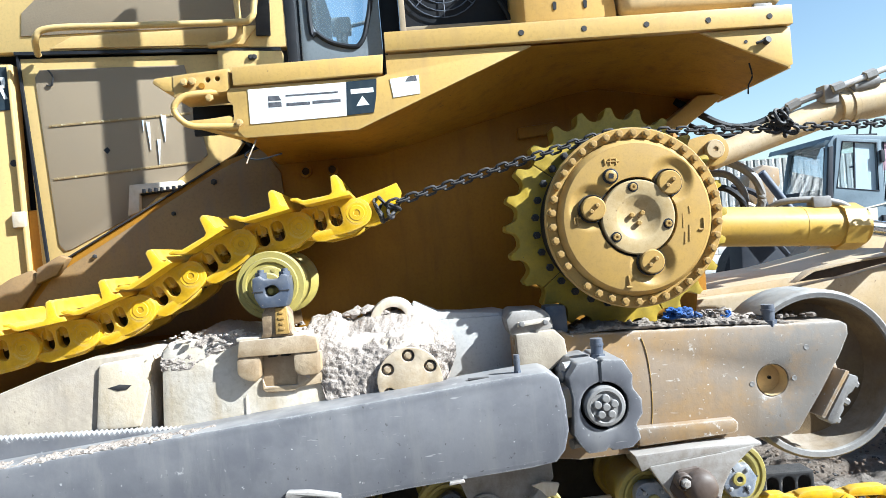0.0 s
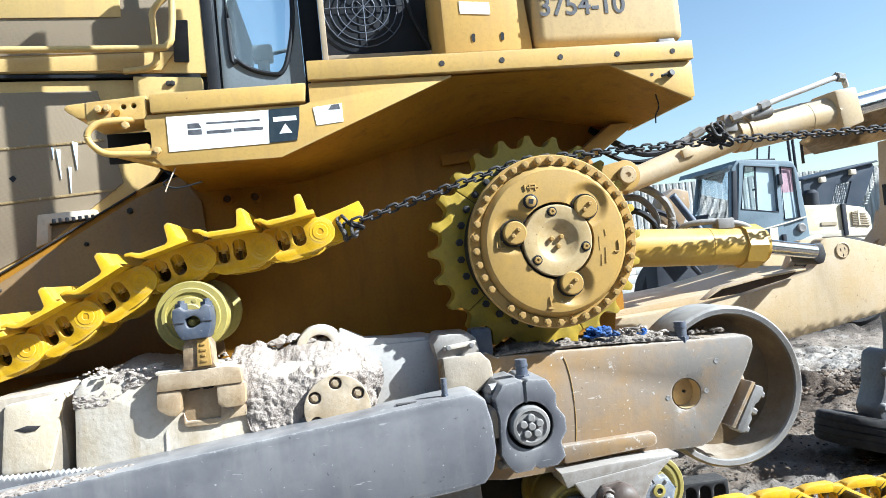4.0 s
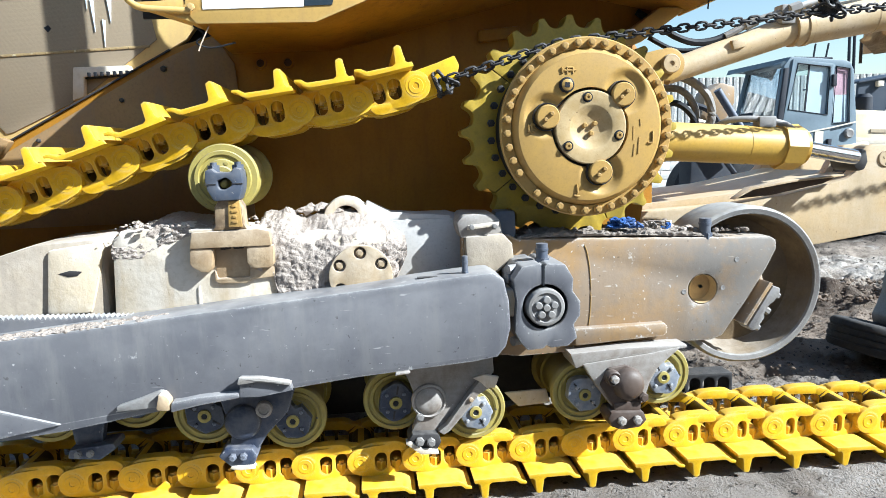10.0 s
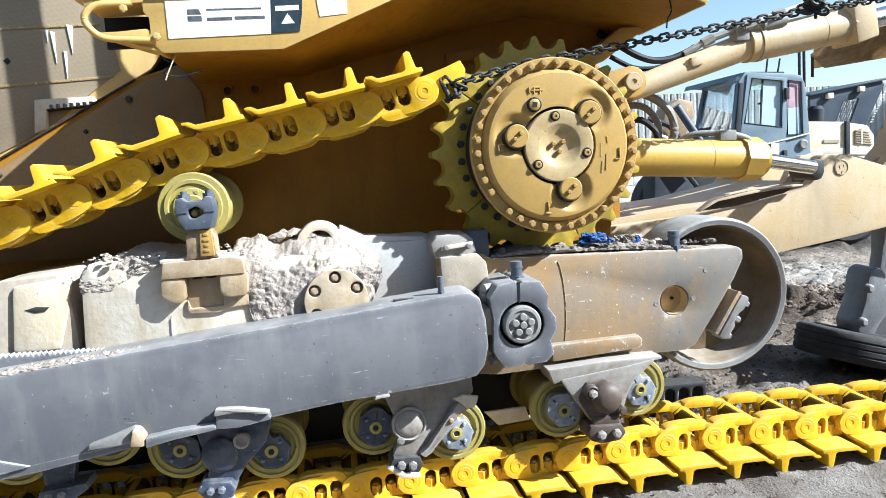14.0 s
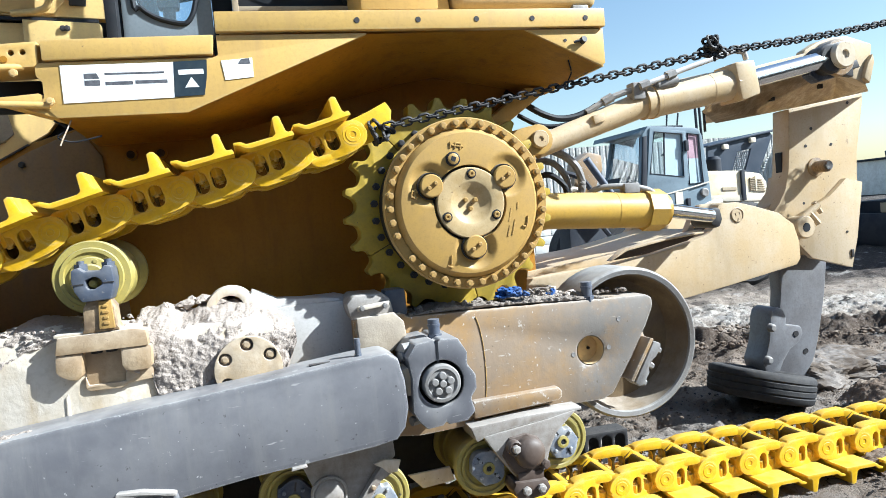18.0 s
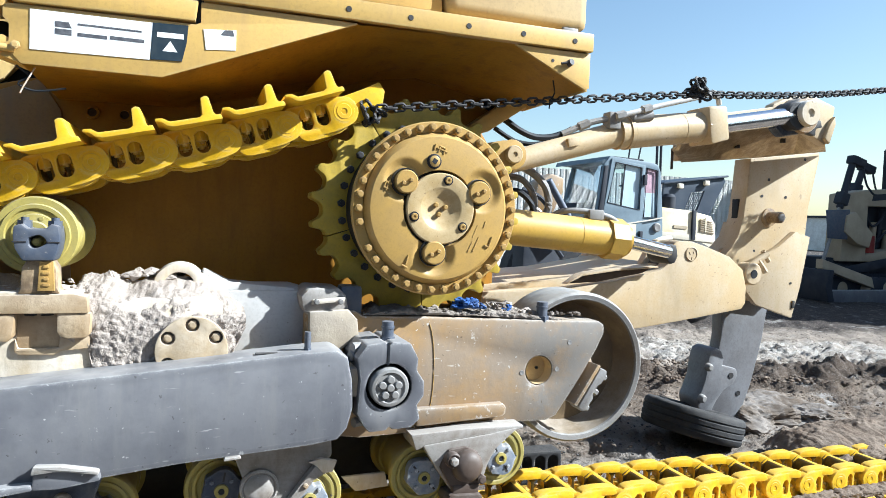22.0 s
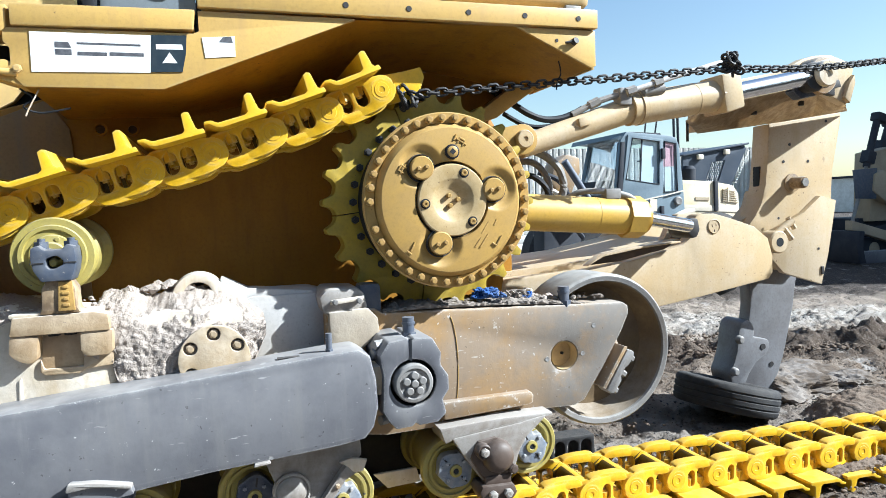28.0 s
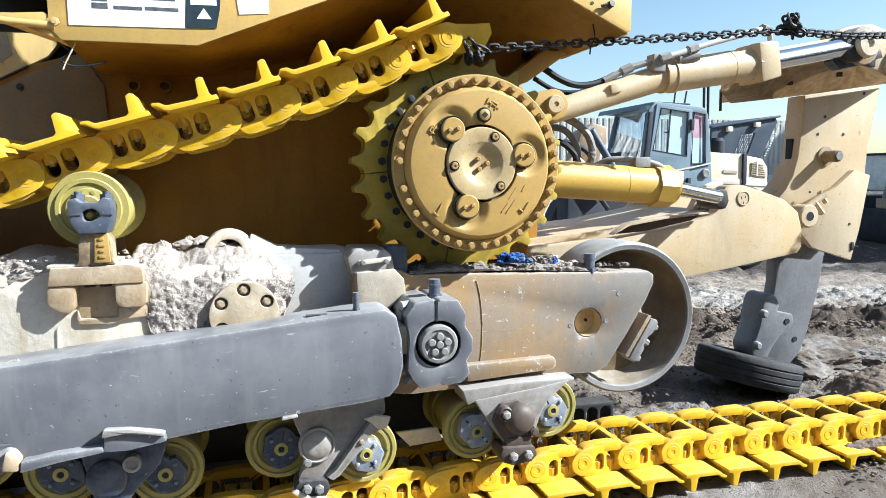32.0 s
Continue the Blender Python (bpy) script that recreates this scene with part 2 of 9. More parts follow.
RUBBER = mat("dusty black rubber", (0.026, 0.026, 0.028), 0.8, second=(0.055, 0.052, 0.05), scale=9, dust=0.3, dust_color=(0.13, 0.12, 0.11), bump=0.3)
DIRT = mat("dry pale grey dirt", (0.385, 0.33, 0.287), 0.95, second=(0.315, 0.265, 0.222), scale=12, bump=0.9, grain=70, spec=0.1)
DARK_DIRT = mat("damp brown earth clods", (0.145, 0.108, 0.082), 0.95, second=(0.25, 0.205, 0.165), scale=5, bump=0.9, grain=35, spec=0.1)
WHITE_STICKER = mat("white vinyl sticker", (0.80, 0.80, 0.78), 0.4, second=(0.68, 0.67, 0.64), scale=20, bump=0.0, chips=(0.45, 0.42, 0.36), chip_cut=0.72)
BLACK_STICKER = mat("black vinyl sticker", (0.022, 0.034, 0.045), 0.35, second=(0.045, 0.055, 0.06), scale=20, bump=0.0)
GREY_PRINT = mat("dark grey print", (0.07, 0.07, 0.078), 0.5, second=(0.16, 0.16, 0.17), scale=40, bump=0.0)
BLUE_RAG = mat("bright blue rag", (0.02, 0.085, 0.30), 0.8, second=(0.10, 0.13, 0.2), scale=20, bump=0.2)
CAB_GREY = mat("blue-grey cab paint", (0.16, 0.185, 0.205), 0.45, second=(0.13, 0.15, 0.165), scale=3, bump=0.04)
TRUCK_GREY = mat("blue-grey loader cab paint", (0.165, 0.21, 0.245), 0.45, second=(0.13, 0.168, 0.195), scale=3, bump=0.04)
WHITE_PAINT = mat("dusty white truck paint", (0.62, 0.56, 0.47), 0.5, second=(0.50, 0.42, 0.30), scale=2, bump=0.05)
WALL_WHITE = mat("whitewashed block wall", (0.74, 0.73, 0.70), 0.85, second=(0.50, 0.475, 0.43), scale=2, bump=0.3)
FAR_TAN = mat("dusty far machine paint", (0.40, 0.325, 0.225), 0.7, second=(0.27, 0.215, 0.15), scale=2, bump=0.1)
FAR_DARK = mat("dark far machine steel", (0.020, 0.024, 0.034), 0.7, second=(0.05, 0.05, 0.056), scale=3, bump=0.1)
BLOCKER_BROWN = mat("dark brown of the light-blocking walls", (0.14, 0.12, 0.10), 0.9, second=(0.10, 0.088, 0.075), scale=1.5, bump=0.3)
CASE_DUST = mat("dusty dull brown cover paint", (0.30, 0.192, 0.086), 0.6, second=(0.22, 0.142, 0.078), scale=3.0, bump=0.06, chips=(0.08, 0.055, 0.04), chip_cut=0.72, streak=(0.21, 0.155, 0.105))
FRAME_DIRT = mat("grey-brown loose dirt", (0.27, 0.235, 0.205), 0.95, second=(0.16, 0.13, 0.105), scale=14, bump=0.8, grain=70, spec=0.1)
TANK_TAN = mat("faded tan tank paint", (0.50, 0.365, 0.18), 0.45, second=(0.44, 0.315, 0.16), scale=3, dust=0.4, dust_color=(0.52, 0.42, 0.28), bump=0.05, chips=(0.20, 0.14, 0.08), chip_cut=0.72, streak=(0.40, 0.29, 0.15))
# Fender paint retinted: the bounced light underneath is in this colour.
UNDER_OCHRE = mat("unfaded ochre paint with rust runs", (0.53, 0.28, 0.033), 0.5, second=(0.40, 0.205, 0.026), scale=2.0, bump=0.05, chips=(0.12, 0.065, 0.03), chip_cut=0.69, streak=(0.29, 0.145, 0.03), specks=(0.10, 0.055, 0.03))
RUST_BROWN = mat("dark rusty brown cast steel", (0.065, 0.044, 0.034), 0.5, second=(0.11, 0.08, 0.062), scale=8, dust=0.15, bump=0.12, chips=(0.30, 0.25, 0.21), chip_cut=0.69)
PIPE_GREY = mat("smooth pale grey dusted tube", (0.47, 0.45, 0.43), 0.55, second=(0.40, 0.37, 0.34), scale=3.0, dust=0.4, dust_color=(0.46, 0.44, 0.42), bump=0.03, specks=(0.20, 0.18, 0.16))
RED_PART = mat("dull red part", (0.24, 0.03, 0.025), 0.6, bump=0.05)


CREAM_PAINT = mat("dusty cream hood paint", (0.66, 0.58, 0.44), 0.5, second=(0.58, 0.44, 0.22), amount=0.8, scale=1.6, bump=0.05)
CANOPY_NAVY = mat("dark navy canopy sheet", (0.035, 0.046, 0.066), 0.45, second=(0.055, 0.065, 0.085), scale=3, bump=0.05)
# Pale blue base colour holds the sky's reflection as well as dust.
DUSTY_SKY_PANE = mat("dusty glass in reflected sky tones", (0.46, 0.55, 0.60), 0.18, second=(0.40, 0.49, 0.54), scale=3, bump=0.0, spec=0.5)


def mesh_screen():
    """Fine perforated sheet over dark: a fixed weave of small dots at real size."""
    m = bpy.data.materials.new("perforated hood screen")
    m.use_nodes = True
    n, l = m.node_tree.nodes, m.node_tree.links
    b = n["Principled BSDF"]
    tc = n.new("ShaderNodeTexCoord")
    mp = n.new("ShaderNodeMapping")
    mp.inputs["Scale"].default_value = (1, 0, 1)
    l.new(tc.outputs["Object"], mp.inputs["Vector"])
    v = n.new("ShaderNodeTexVoronoi")
    v.inputs["Scale"].default_value, v.inputs["Randomness"].default_value = 230, 0.12
    l.new(mp.outputs[0], v.inputs["Vector"])
    r = n.new("ShaderNodeMapRange")
    r.inputs["From Min"].default_value, r.inputs["From Max"].default_value = 0.36, 0.44
    l.new(v.outputs["Distance"], r.inputs["Value"])
    nz = n.new("ShaderNodeTexNoise")
    nz.inputs["Scale"].default_value = 3
    l.new(tc.outputs["Object"], nz.inputs["Vector"])
    c = n.new("ShaderNodeMix")
    c.data_type = "RGBA"
    c.inputs[6].default_value, c.inputs[7].default_value = (0.325, 0.25, 0.155, 1), (0.265, 0.21, 0.145, 1)
    l.new(nz.outputs["Fac"], c.inputs[0])
    x = n.new("ShaderNodeMix")
    x.data_type = "RGBA"
    x.inputs[6].default_value = (0.19, 0.145, 0.095, 1)
    l.new(r.outputs[0], x.inputs[0])
    l.new(c.outputs[2], x.inputs[7])
    l.new(x.outputs[2], b.inputs["Base Color"])
    b.inputs["Roughness"].default_value = 0.7
    return m


SCREEN = mesh_screen()


def pane_glass(name, tint):
    m = bpy.data.materials.new(name)
    m.use_nodes = True
    b = m.node_tree.nodes["Principled BSDF"]
    b.inputs["Base Color"].default_value = (*tint, 1)
    b.inputs["Roughness"].default_value = 0.02
    b.inputs["Transmission Weight"].default_value = 0.96
    b.inputs["IOR"].default_value = 1.45
    return m


GLASS = pane_glass("blue-tinted cab glass", (0.78, 0.90, 0.95))


def ground_material():
    m = bpy.data.materials.new("dry trodden site earth")
    m.use_nodes = True
    n, l = m.node_tree.nodes, m.node_tree.links
    b = n["Principled BSDF"]
    b.inputs["Roughness"].default_value = 0.95
    b.inputs["Specular IOR Level"].default_value = 0.15
    tc = n.new("ShaderNodeTexCoord")

    def nz(sc, d=6.0, ro=0.62):
        x = n.new("ShaderNodeTexNoise")
        x.inputs["Scale"].default_value, x.inputs["Detail"].default_value, x.inputs["Roughness"].default_value = sc, d, ro
        l.new(tc.outputs["Object"], x.inputs["Vector"])
        return x.outputs["Fac"]

    def mix(fac, lo, hi, a, c):
        r = n.new("ShaderNodeMapRange")
        r.inputs["From Min"].default_value, r.inputs["From Max"].default_value = lo, hi
        l.new(fac, r.inputs["Value"])
        x = n.new("ShaderNodeMix")
        x.data_type = "RGBA"
        l.new(r.outputs[0], x.inputs[0])
        for k, v in ((6, a), (7, c)):
            if isinstance(v, tuple):
                x.inputs[k].default_value = (*v, 1)
            else:
                l.new(v, x.inputs[k])
        return x.outputs[2]

    sep = n.new("ShaderNodeSeparateXYZ")
    l.new(tc.outputs["Object"], sep.inputs[0])
    across = n.new("ShaderNodeMath")                                                 # distance across the ruts, which run slantwise
    across.operation = "MULTIPLY_ADD"
    l.new(sep.outputs["X"], across.inputs[0])
    across.inputs[1].default_value = 0.3
    l.new(sep.outputs["Y"], across.inputs[2])
    pale = mix(nz(1.3), 0.40, 0.62, (0.31, 0.282, 0.255), (0.19, 0.165, 0.143))        # trodden, dusty
    brown = mix(nz(1.1), 0.40, 0.60, (0.285, 0.232, 0.185), (0.135, 0.10, 0.074))     # turned over
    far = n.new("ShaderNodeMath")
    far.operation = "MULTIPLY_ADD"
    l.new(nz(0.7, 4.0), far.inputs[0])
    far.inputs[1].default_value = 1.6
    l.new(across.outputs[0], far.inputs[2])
    away = n.new("ShaderNodeVectorMath")                                             # a patch of spilt white dust towards the front
    away.operation = "DISTANCE"
    l.new(tc.outputs["Object"], away.inputs[0])
    away.inputs[1].default_value = (-2.6, -0.6, 0.0)
    lime = n.new("ShaderNodeMath")
    lime.operation = "MULTIPLY_ADD"
    l.new(nz(1.3, 6.0, 0.7), lime.inputs[0])
    lime.inputs[1].default_value = 3.0
    l.new(away.outputs["Value"], lime.inputs[2])
    pale = mix(lime.outputs[0], 3.2, 2.7, pale, (0.50, 0.49, 0.47))
    c = mix(far.outputs[0], 2.1, 2.9, pale, brown)
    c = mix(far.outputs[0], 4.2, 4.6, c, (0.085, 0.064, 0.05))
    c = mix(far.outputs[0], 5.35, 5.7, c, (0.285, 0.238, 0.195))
    c = mix(far.outputs[0], 8.3, 9.0, c, (0.06, 0.05, 0.045))                         # cast shade by the far machine, painted into the colour
    side = n.new("ShaderNodeMath")                                                   # browner towards the rear
    side.operation = "MULTIPLY_ADD"
    l.new(nz(1.6, 6.0, 0.7), side.inputs[0])
    side.inputs[1].default_value = 2.4
    l.new(sep.outputs["X"], side.inputs[2])
    near = n.new("ShaderNodeMapRange")
    near.inputs["From Min"].default_value, near.inputs["From Max"].default_value = 0.1, -0.3
    l.new(sep.outputs["Y"], near.inputs["Value"])
    rear = n.new("ShaderNodeMath")
    rear.operation = "MULTIPLY"
    l.new(side.outputs[0], rear.inputs[0])
    l.new(near.outputs[0], rear.inputs[1])
    c = mix(rear.outputs[0], 2.5, 3.6, c, (0.165, 0.130, 0.102))
    band = n.new("ShaderNodeMapRange")                                               # a wheel's pale tread prints
    band.inputs["From Min"].default_value, band.inputs["From Max"].default_value = 1.05, 0.65
    off = n.new("ShaderNodeMath")
    off.operation = "SUBTRACT"
    l.new(across.outputs[0], off.inputs[0])
    off.inputs[1].default_value = 6.1
    ab = n.new("ShaderNodeMath")
    ab.operation = "ABSOLUTE"
    l.new(off.outputs[0], ab.inputs[0])
    l.new(ab.outputs[0], band.inputs["Value"])
    both = n.new("ShaderNodeMath")
    both.operation = "MULTIPLY"
    l.new(nz(3.2, 6.0, 0.7), both.inputs[0])
    l.new(band.outputs[0], both.inputs[1])
    c = mix(both.outputs[0], 0.36, 0.58, c, (0.44, 0.40, 0.355))
    c = mix(nz(5.0), 0.56, 0.68, c, (0.15, 0.12, 0.098))
    c = mix(nz(2.3, 8.0), 0.58, 0.67, c, (0.33, 0.305, 0.28))
    c = mix(nz(38.0), 0.52, 0.70, c, (0.165, 0.142, 0.12))
    c = mix(nz(13.0, 3.0), 0.655, 0.675, c, (0.03, 0.028, 0.027))
    warp = n.new("ShaderNodeTexNoise")                                               # gashes and cracks
    warp.inputs["Scale"].default_value, warp.inputs["Detail"].default_value = 2.5, 4.0
    l.new(tc.outputs["Object"], warp.inputs["Vector"])
    wm = n.new("ShaderNodeMix")
    wm.data_type = "VECTOR"
    wm.inputs[0].default_value = 0.45
    l.new(tc.outputs["Object"], wm.inputs[4])
    l.new(warp.outputs["Color"], wm.inputs[5])
    vo = n.new("ShaderNodeTexVoronoi")
    vo.feature = "DISTANCE_TO_EDGE"
    vo.inputs["Scale"].default_value = 5.5
    l.new(wm.outputs[1], vo.inputs["Vector"])
    thin = n.new("ShaderNodeMapRange")
    thin.inputs["From Min"].default_value, thin.inputs["From Max"].default_value = 0.030, 0.010
    l.new(vo.outputs["Distance"], thin.inputs["Value"])
    some = n.new("ShaderNodeMapRange")
    some.inputs["From Min"].default_value, some.inputs["From Max"].default_value = 0.58, 0.64
    l.new(nz(3.1, 3.0), some.inputs["Value"])
    gash = n.new("ShaderNodeMath")
    gash.operation = "MULTIPLY"
    l.new(thin.outputs[0], gash.inputs[0])
    l.new(some.outputs[0], gash.inputs[1])
    c = mix(gash.outputs[0], 0.2, 0.8, c, (0.045, 0.04, 0.036))
    l.new(c, b.inputs["Base Color"])
    h = n.new("ShaderNodeMath")
    h.operation = "ADD"
    l.new(nz(14.0, 8.0, 0.7), h.inputs[0])
    l.new(nz(60.0, 4.0, 0.7), h.inputs[1])
    bp = n.new("ShaderNodeBump")
    bp.inputs["Strength"].default_value, bp.inputs["Distance"].default_value = 0.85, 0.03
    l.new(h.outputs[0], bp.inputs["Height"])
    l.new(bp.outputs["Normal"], b.inputs["Normal"])
    return m


GROUND = ground_material()


# ---- building helpers ----
def bevel_sharp(bm, w, seg=2, cut=0.7):
    if w <= 0:
        return bm
    bm.normal_update()
    edges = [e for e in bm.edges if len(e.link_faces) == 2 and e.calc_face_angle(0) > cut]
    bmesh.ops.bevel(bm, geom=edges, offset=w, segments=seg, profile=0.6, affect="EDGES", clamp_overlap=True)
    return bm


def plate(outer, y0, y1, holes=(), bevel=0.006):
    """A profile in x and z, with holes, that runs from y0 to y1."""
    bm = bmesh.new()
    edges = []
    for loop in (outer, *holes):
        vs = [bm.verts.new((x, y0, z)) for x, z in loop]
        edges += [bm.edges.new((vs[i], vs[(i + 1) % len(vs)])) for i in range(len(vs))]
    if holes:
        bmesh.ops.triangle_fill(bm, use_beauty=True, edges=edges)
    else:
        bm.faces.new(bm.verts[:])
    got = bmesh.ops.extrude_face_region(bm, geom=bm.faces[:])
    bmesh.ops.translate(bm, vec=(0, y1 - y0, 0), verts=[v for v in got["geom"] if isinstance(v, bmesh.types.BMVert)])
    bmesh.ops.recalc_face_normals(bm, faces=bm.faces[:])
    return bevel_sharp(bm, bevel)


def circle(x, z, r, n=24, a0=0.0):
    return [(x + r * math.cos(a0 + 2 * math.pi * i / n), z + r * math.sin(a0 + 2 * math.pi * i / n)) for i in range(n)]


def oval(x, z, w, h, n=14):
    """An upright slot with round ends."""
    r, out = w / 2, []
    for i in range(n):
        a = 2 * math.pi * i / n
        out.append((x + r * math.cos(a), z + r * math.sin(a) + (h / 2 - r) * (1 if math.sin(a) >= 0 else -1)))
    return out


def lathe(profile, x=0.0, z=0.0, n=48):
    """Turned round an axis along y through (x, z). profile: (radius, y) from one end to the other."""
    bm = bmesh.new()
    rings = []
    for r, y in profile:
        if r < 1e-5:
            rings.append([bm.verts.new((x, y, z))])
        else:
            rings.append([bm.verts.new((x + r * math.cos(2 * math.pi * i / n), y, z + r * math.sin(2 * math.pi * i / n))) for i in range(n)])
    for a, b in zip(rings, rings[1:]):
        for i in range(n):
            j = (i + 1) % n
            q = [a[i % len(a)], a[j % len(a)], b[j % len(b)], b[i % len(b)]]
            q = list(dict.fromkeys(q))
            if len(q) > 2:
                bm.faces.new(q)
    bmesh.ops.recalc_face_normals(bm, faces=bm.faces[:])
    for f in bm.faces:
        f.smooth = True
    return bm


def rod(p0, p1, r, r1=None, n=20):
    bm = bmesh.new()
    p0, p1 = Vector(p0), Vector(p1)
    bmesh.ops.create_cone(bm, cap_ends=True, segments=n, radius1=r, radius2=r if r1 is None else r1, depth=(p1 - p0).length)
    q = (p1 - p0).to_track_quat("Z", "Y").to_matrix().to_4x4()
    bmesh.ops.transform(bm, matrix=Matrix.Translation((p0 + p1) / 2) @ q, verts=bm.verts[:])
    for f in bm.faces:
        f.smooth = len(f.verts) == 4
    return bm


def box(c, s, bevel=0.006, turn=None):
    bm = bmesh.new()
    bmesh.ops.create_cube(bm, size=1)
    bmesh.ops.transform(bm, matrix=Matrix.Diagonal((*s, 1)), verts=bm.verts[:])
    bevel_sharp(bm, bevel)
    bmesh.ops.transform(bm, matrix=Matrix.Translation(c) @ (turn or Matrix()), verts=bm.verts[:])
    return bm


def tube(points, r, n=10, closed=False):
    """A round bar bent along points."""
    bm = bmesh.new()
    P = [Vector(p) for p in points]
    rings = []
    for i, p in enumerate(P):
        a = P[i - 1] if (i or closed) else P[i]
        b = P[(i + 1) % len(P)] if (i + 1 < len(P) or closed) else P[i]
        q = (b - a).to_track_quat("Z", "Y").to_matrix()
        rings.append([bm.verts.new(p + q @ Vector((r * math.cos(2 * math.pi * k / n), r * math.sin(2 * math.pi * k / n), 0))) for k in range(n)])
    for i in range(len(rings) - (0 if closed else 1)):
        a, b = rings[i], rings[(i + 1) % len(rings)]
        for k in range(n):
            bm.faces.new((a[k], a[(k + 1) % n], b[(k + 1) % n], b[k])).smooth = True
    if not closed:
        bm.faces.new(rings[0][::-1])
        bm.faces.new(rings[-1])
    bmesh.ops.recalc_face_normals(bm, faces=bm.faces[:])
    return bm


def smooth_line(points, step=6):
    """Points along a soft curve through the given ones."""
    P = [Vector(p) for p in points]
    out = []
    for i in range(len(P) - 1):
        a, b, c, d = P[max(i - 1, 0)], P[i], P[i + 1], P[min(i + 2, len(P) - 1)]
        for k in range(step):
            u = k / step
            out.append(0.5 * ((2 * b) + (c - a) * u + (2 * a - 5 * b + 4 * c - d) * u * u + (3 * b - a - 3 * c + d) * u ** 3))
    out.append(P[-1])
    return out


def join(*bms):
    """Several pieces as one mesh."""
    out = bms[0]
    for b in bms[1:]:
        me = bpy.data.meshes.new("tmp")
        b.to_mesh(me)
        b.free()
        out.from_mesh(me)
        bpy.data.meshes.remove(me)
    return out


def moved(bm, m):
    bmesh.ops.transform(bm, matrix=m, verts=bm.verts[:])
    return bm


def rough_up(bm, amount, scale=6.0, seed=0.0):
    """Worn, uneven surface: shifts the vertices by a soft noise."""
    for v in bm.verts:
        v.co += noise.noise_vector(v.co * scale + Vector((seed, 0, 0))) * amount
    return bm


BASE = {}


def mesh_of(name, bm, material):
    """A finished mesh: round faces shade smooth, corners stay sharp."""
    me = bpy.data.meshes.new(name)
    bm.to_mesh(me)
    bm.free()
    me.polygons.foreach_set("use_smooth", [True] * len(me.polygons))
    me.set_sharp_from_angle(angle=radians(38))
    me.materials.append(material)
    return me


def thing(name, at, label, category, group="", kind=""):
    ob = tagged(new(name), label, category, group, kind)
    ob.empty_display_size = 0.1
    ob.location = at
    BASE[ob] = Vector(at)
    return ob


def part(name, bm, material, parent, label="", at=None):
    """One mesh under a thing or a part; bm is given in the world. at: where its own origin lies."""
    base = BASE[parent]
    origin = Vector(at) if at is not None else base
    bmesh.ops.translate(bm, vec=-origin, verts=bm.verts[:])
    me = mesh_of(name, bm, material)
    ob = new(name, me)
    ob.parent = parent
    ob.location = origin - base
    BASE[ob] = origin
    if label:
        tagged(ob, label)
    return ob


def same(name, ob, parent, at, turn=None):
    """The same mesh again, as a part of its own."""
    o = new(name, ob.data)
    o.parent = parent
    o.matrix_basis = Matrix.Translation(Vector(at) - BASE[parent]) @ (turn or Matrix())
    BASE[o] = Vector(at)
    return o


def hex_bolt(r, h, y):
    """A bolt whose head stands out towards -y from the plane y."""
    return join(plate(circle(0, 0, r, 6), y - h, y, bevel=r * 0.15), lathe([(0.0, y - h - 0.004), (r * 0.55, y - h - 0.004), (r * 0.55, y - h + 0.004)], n=10))


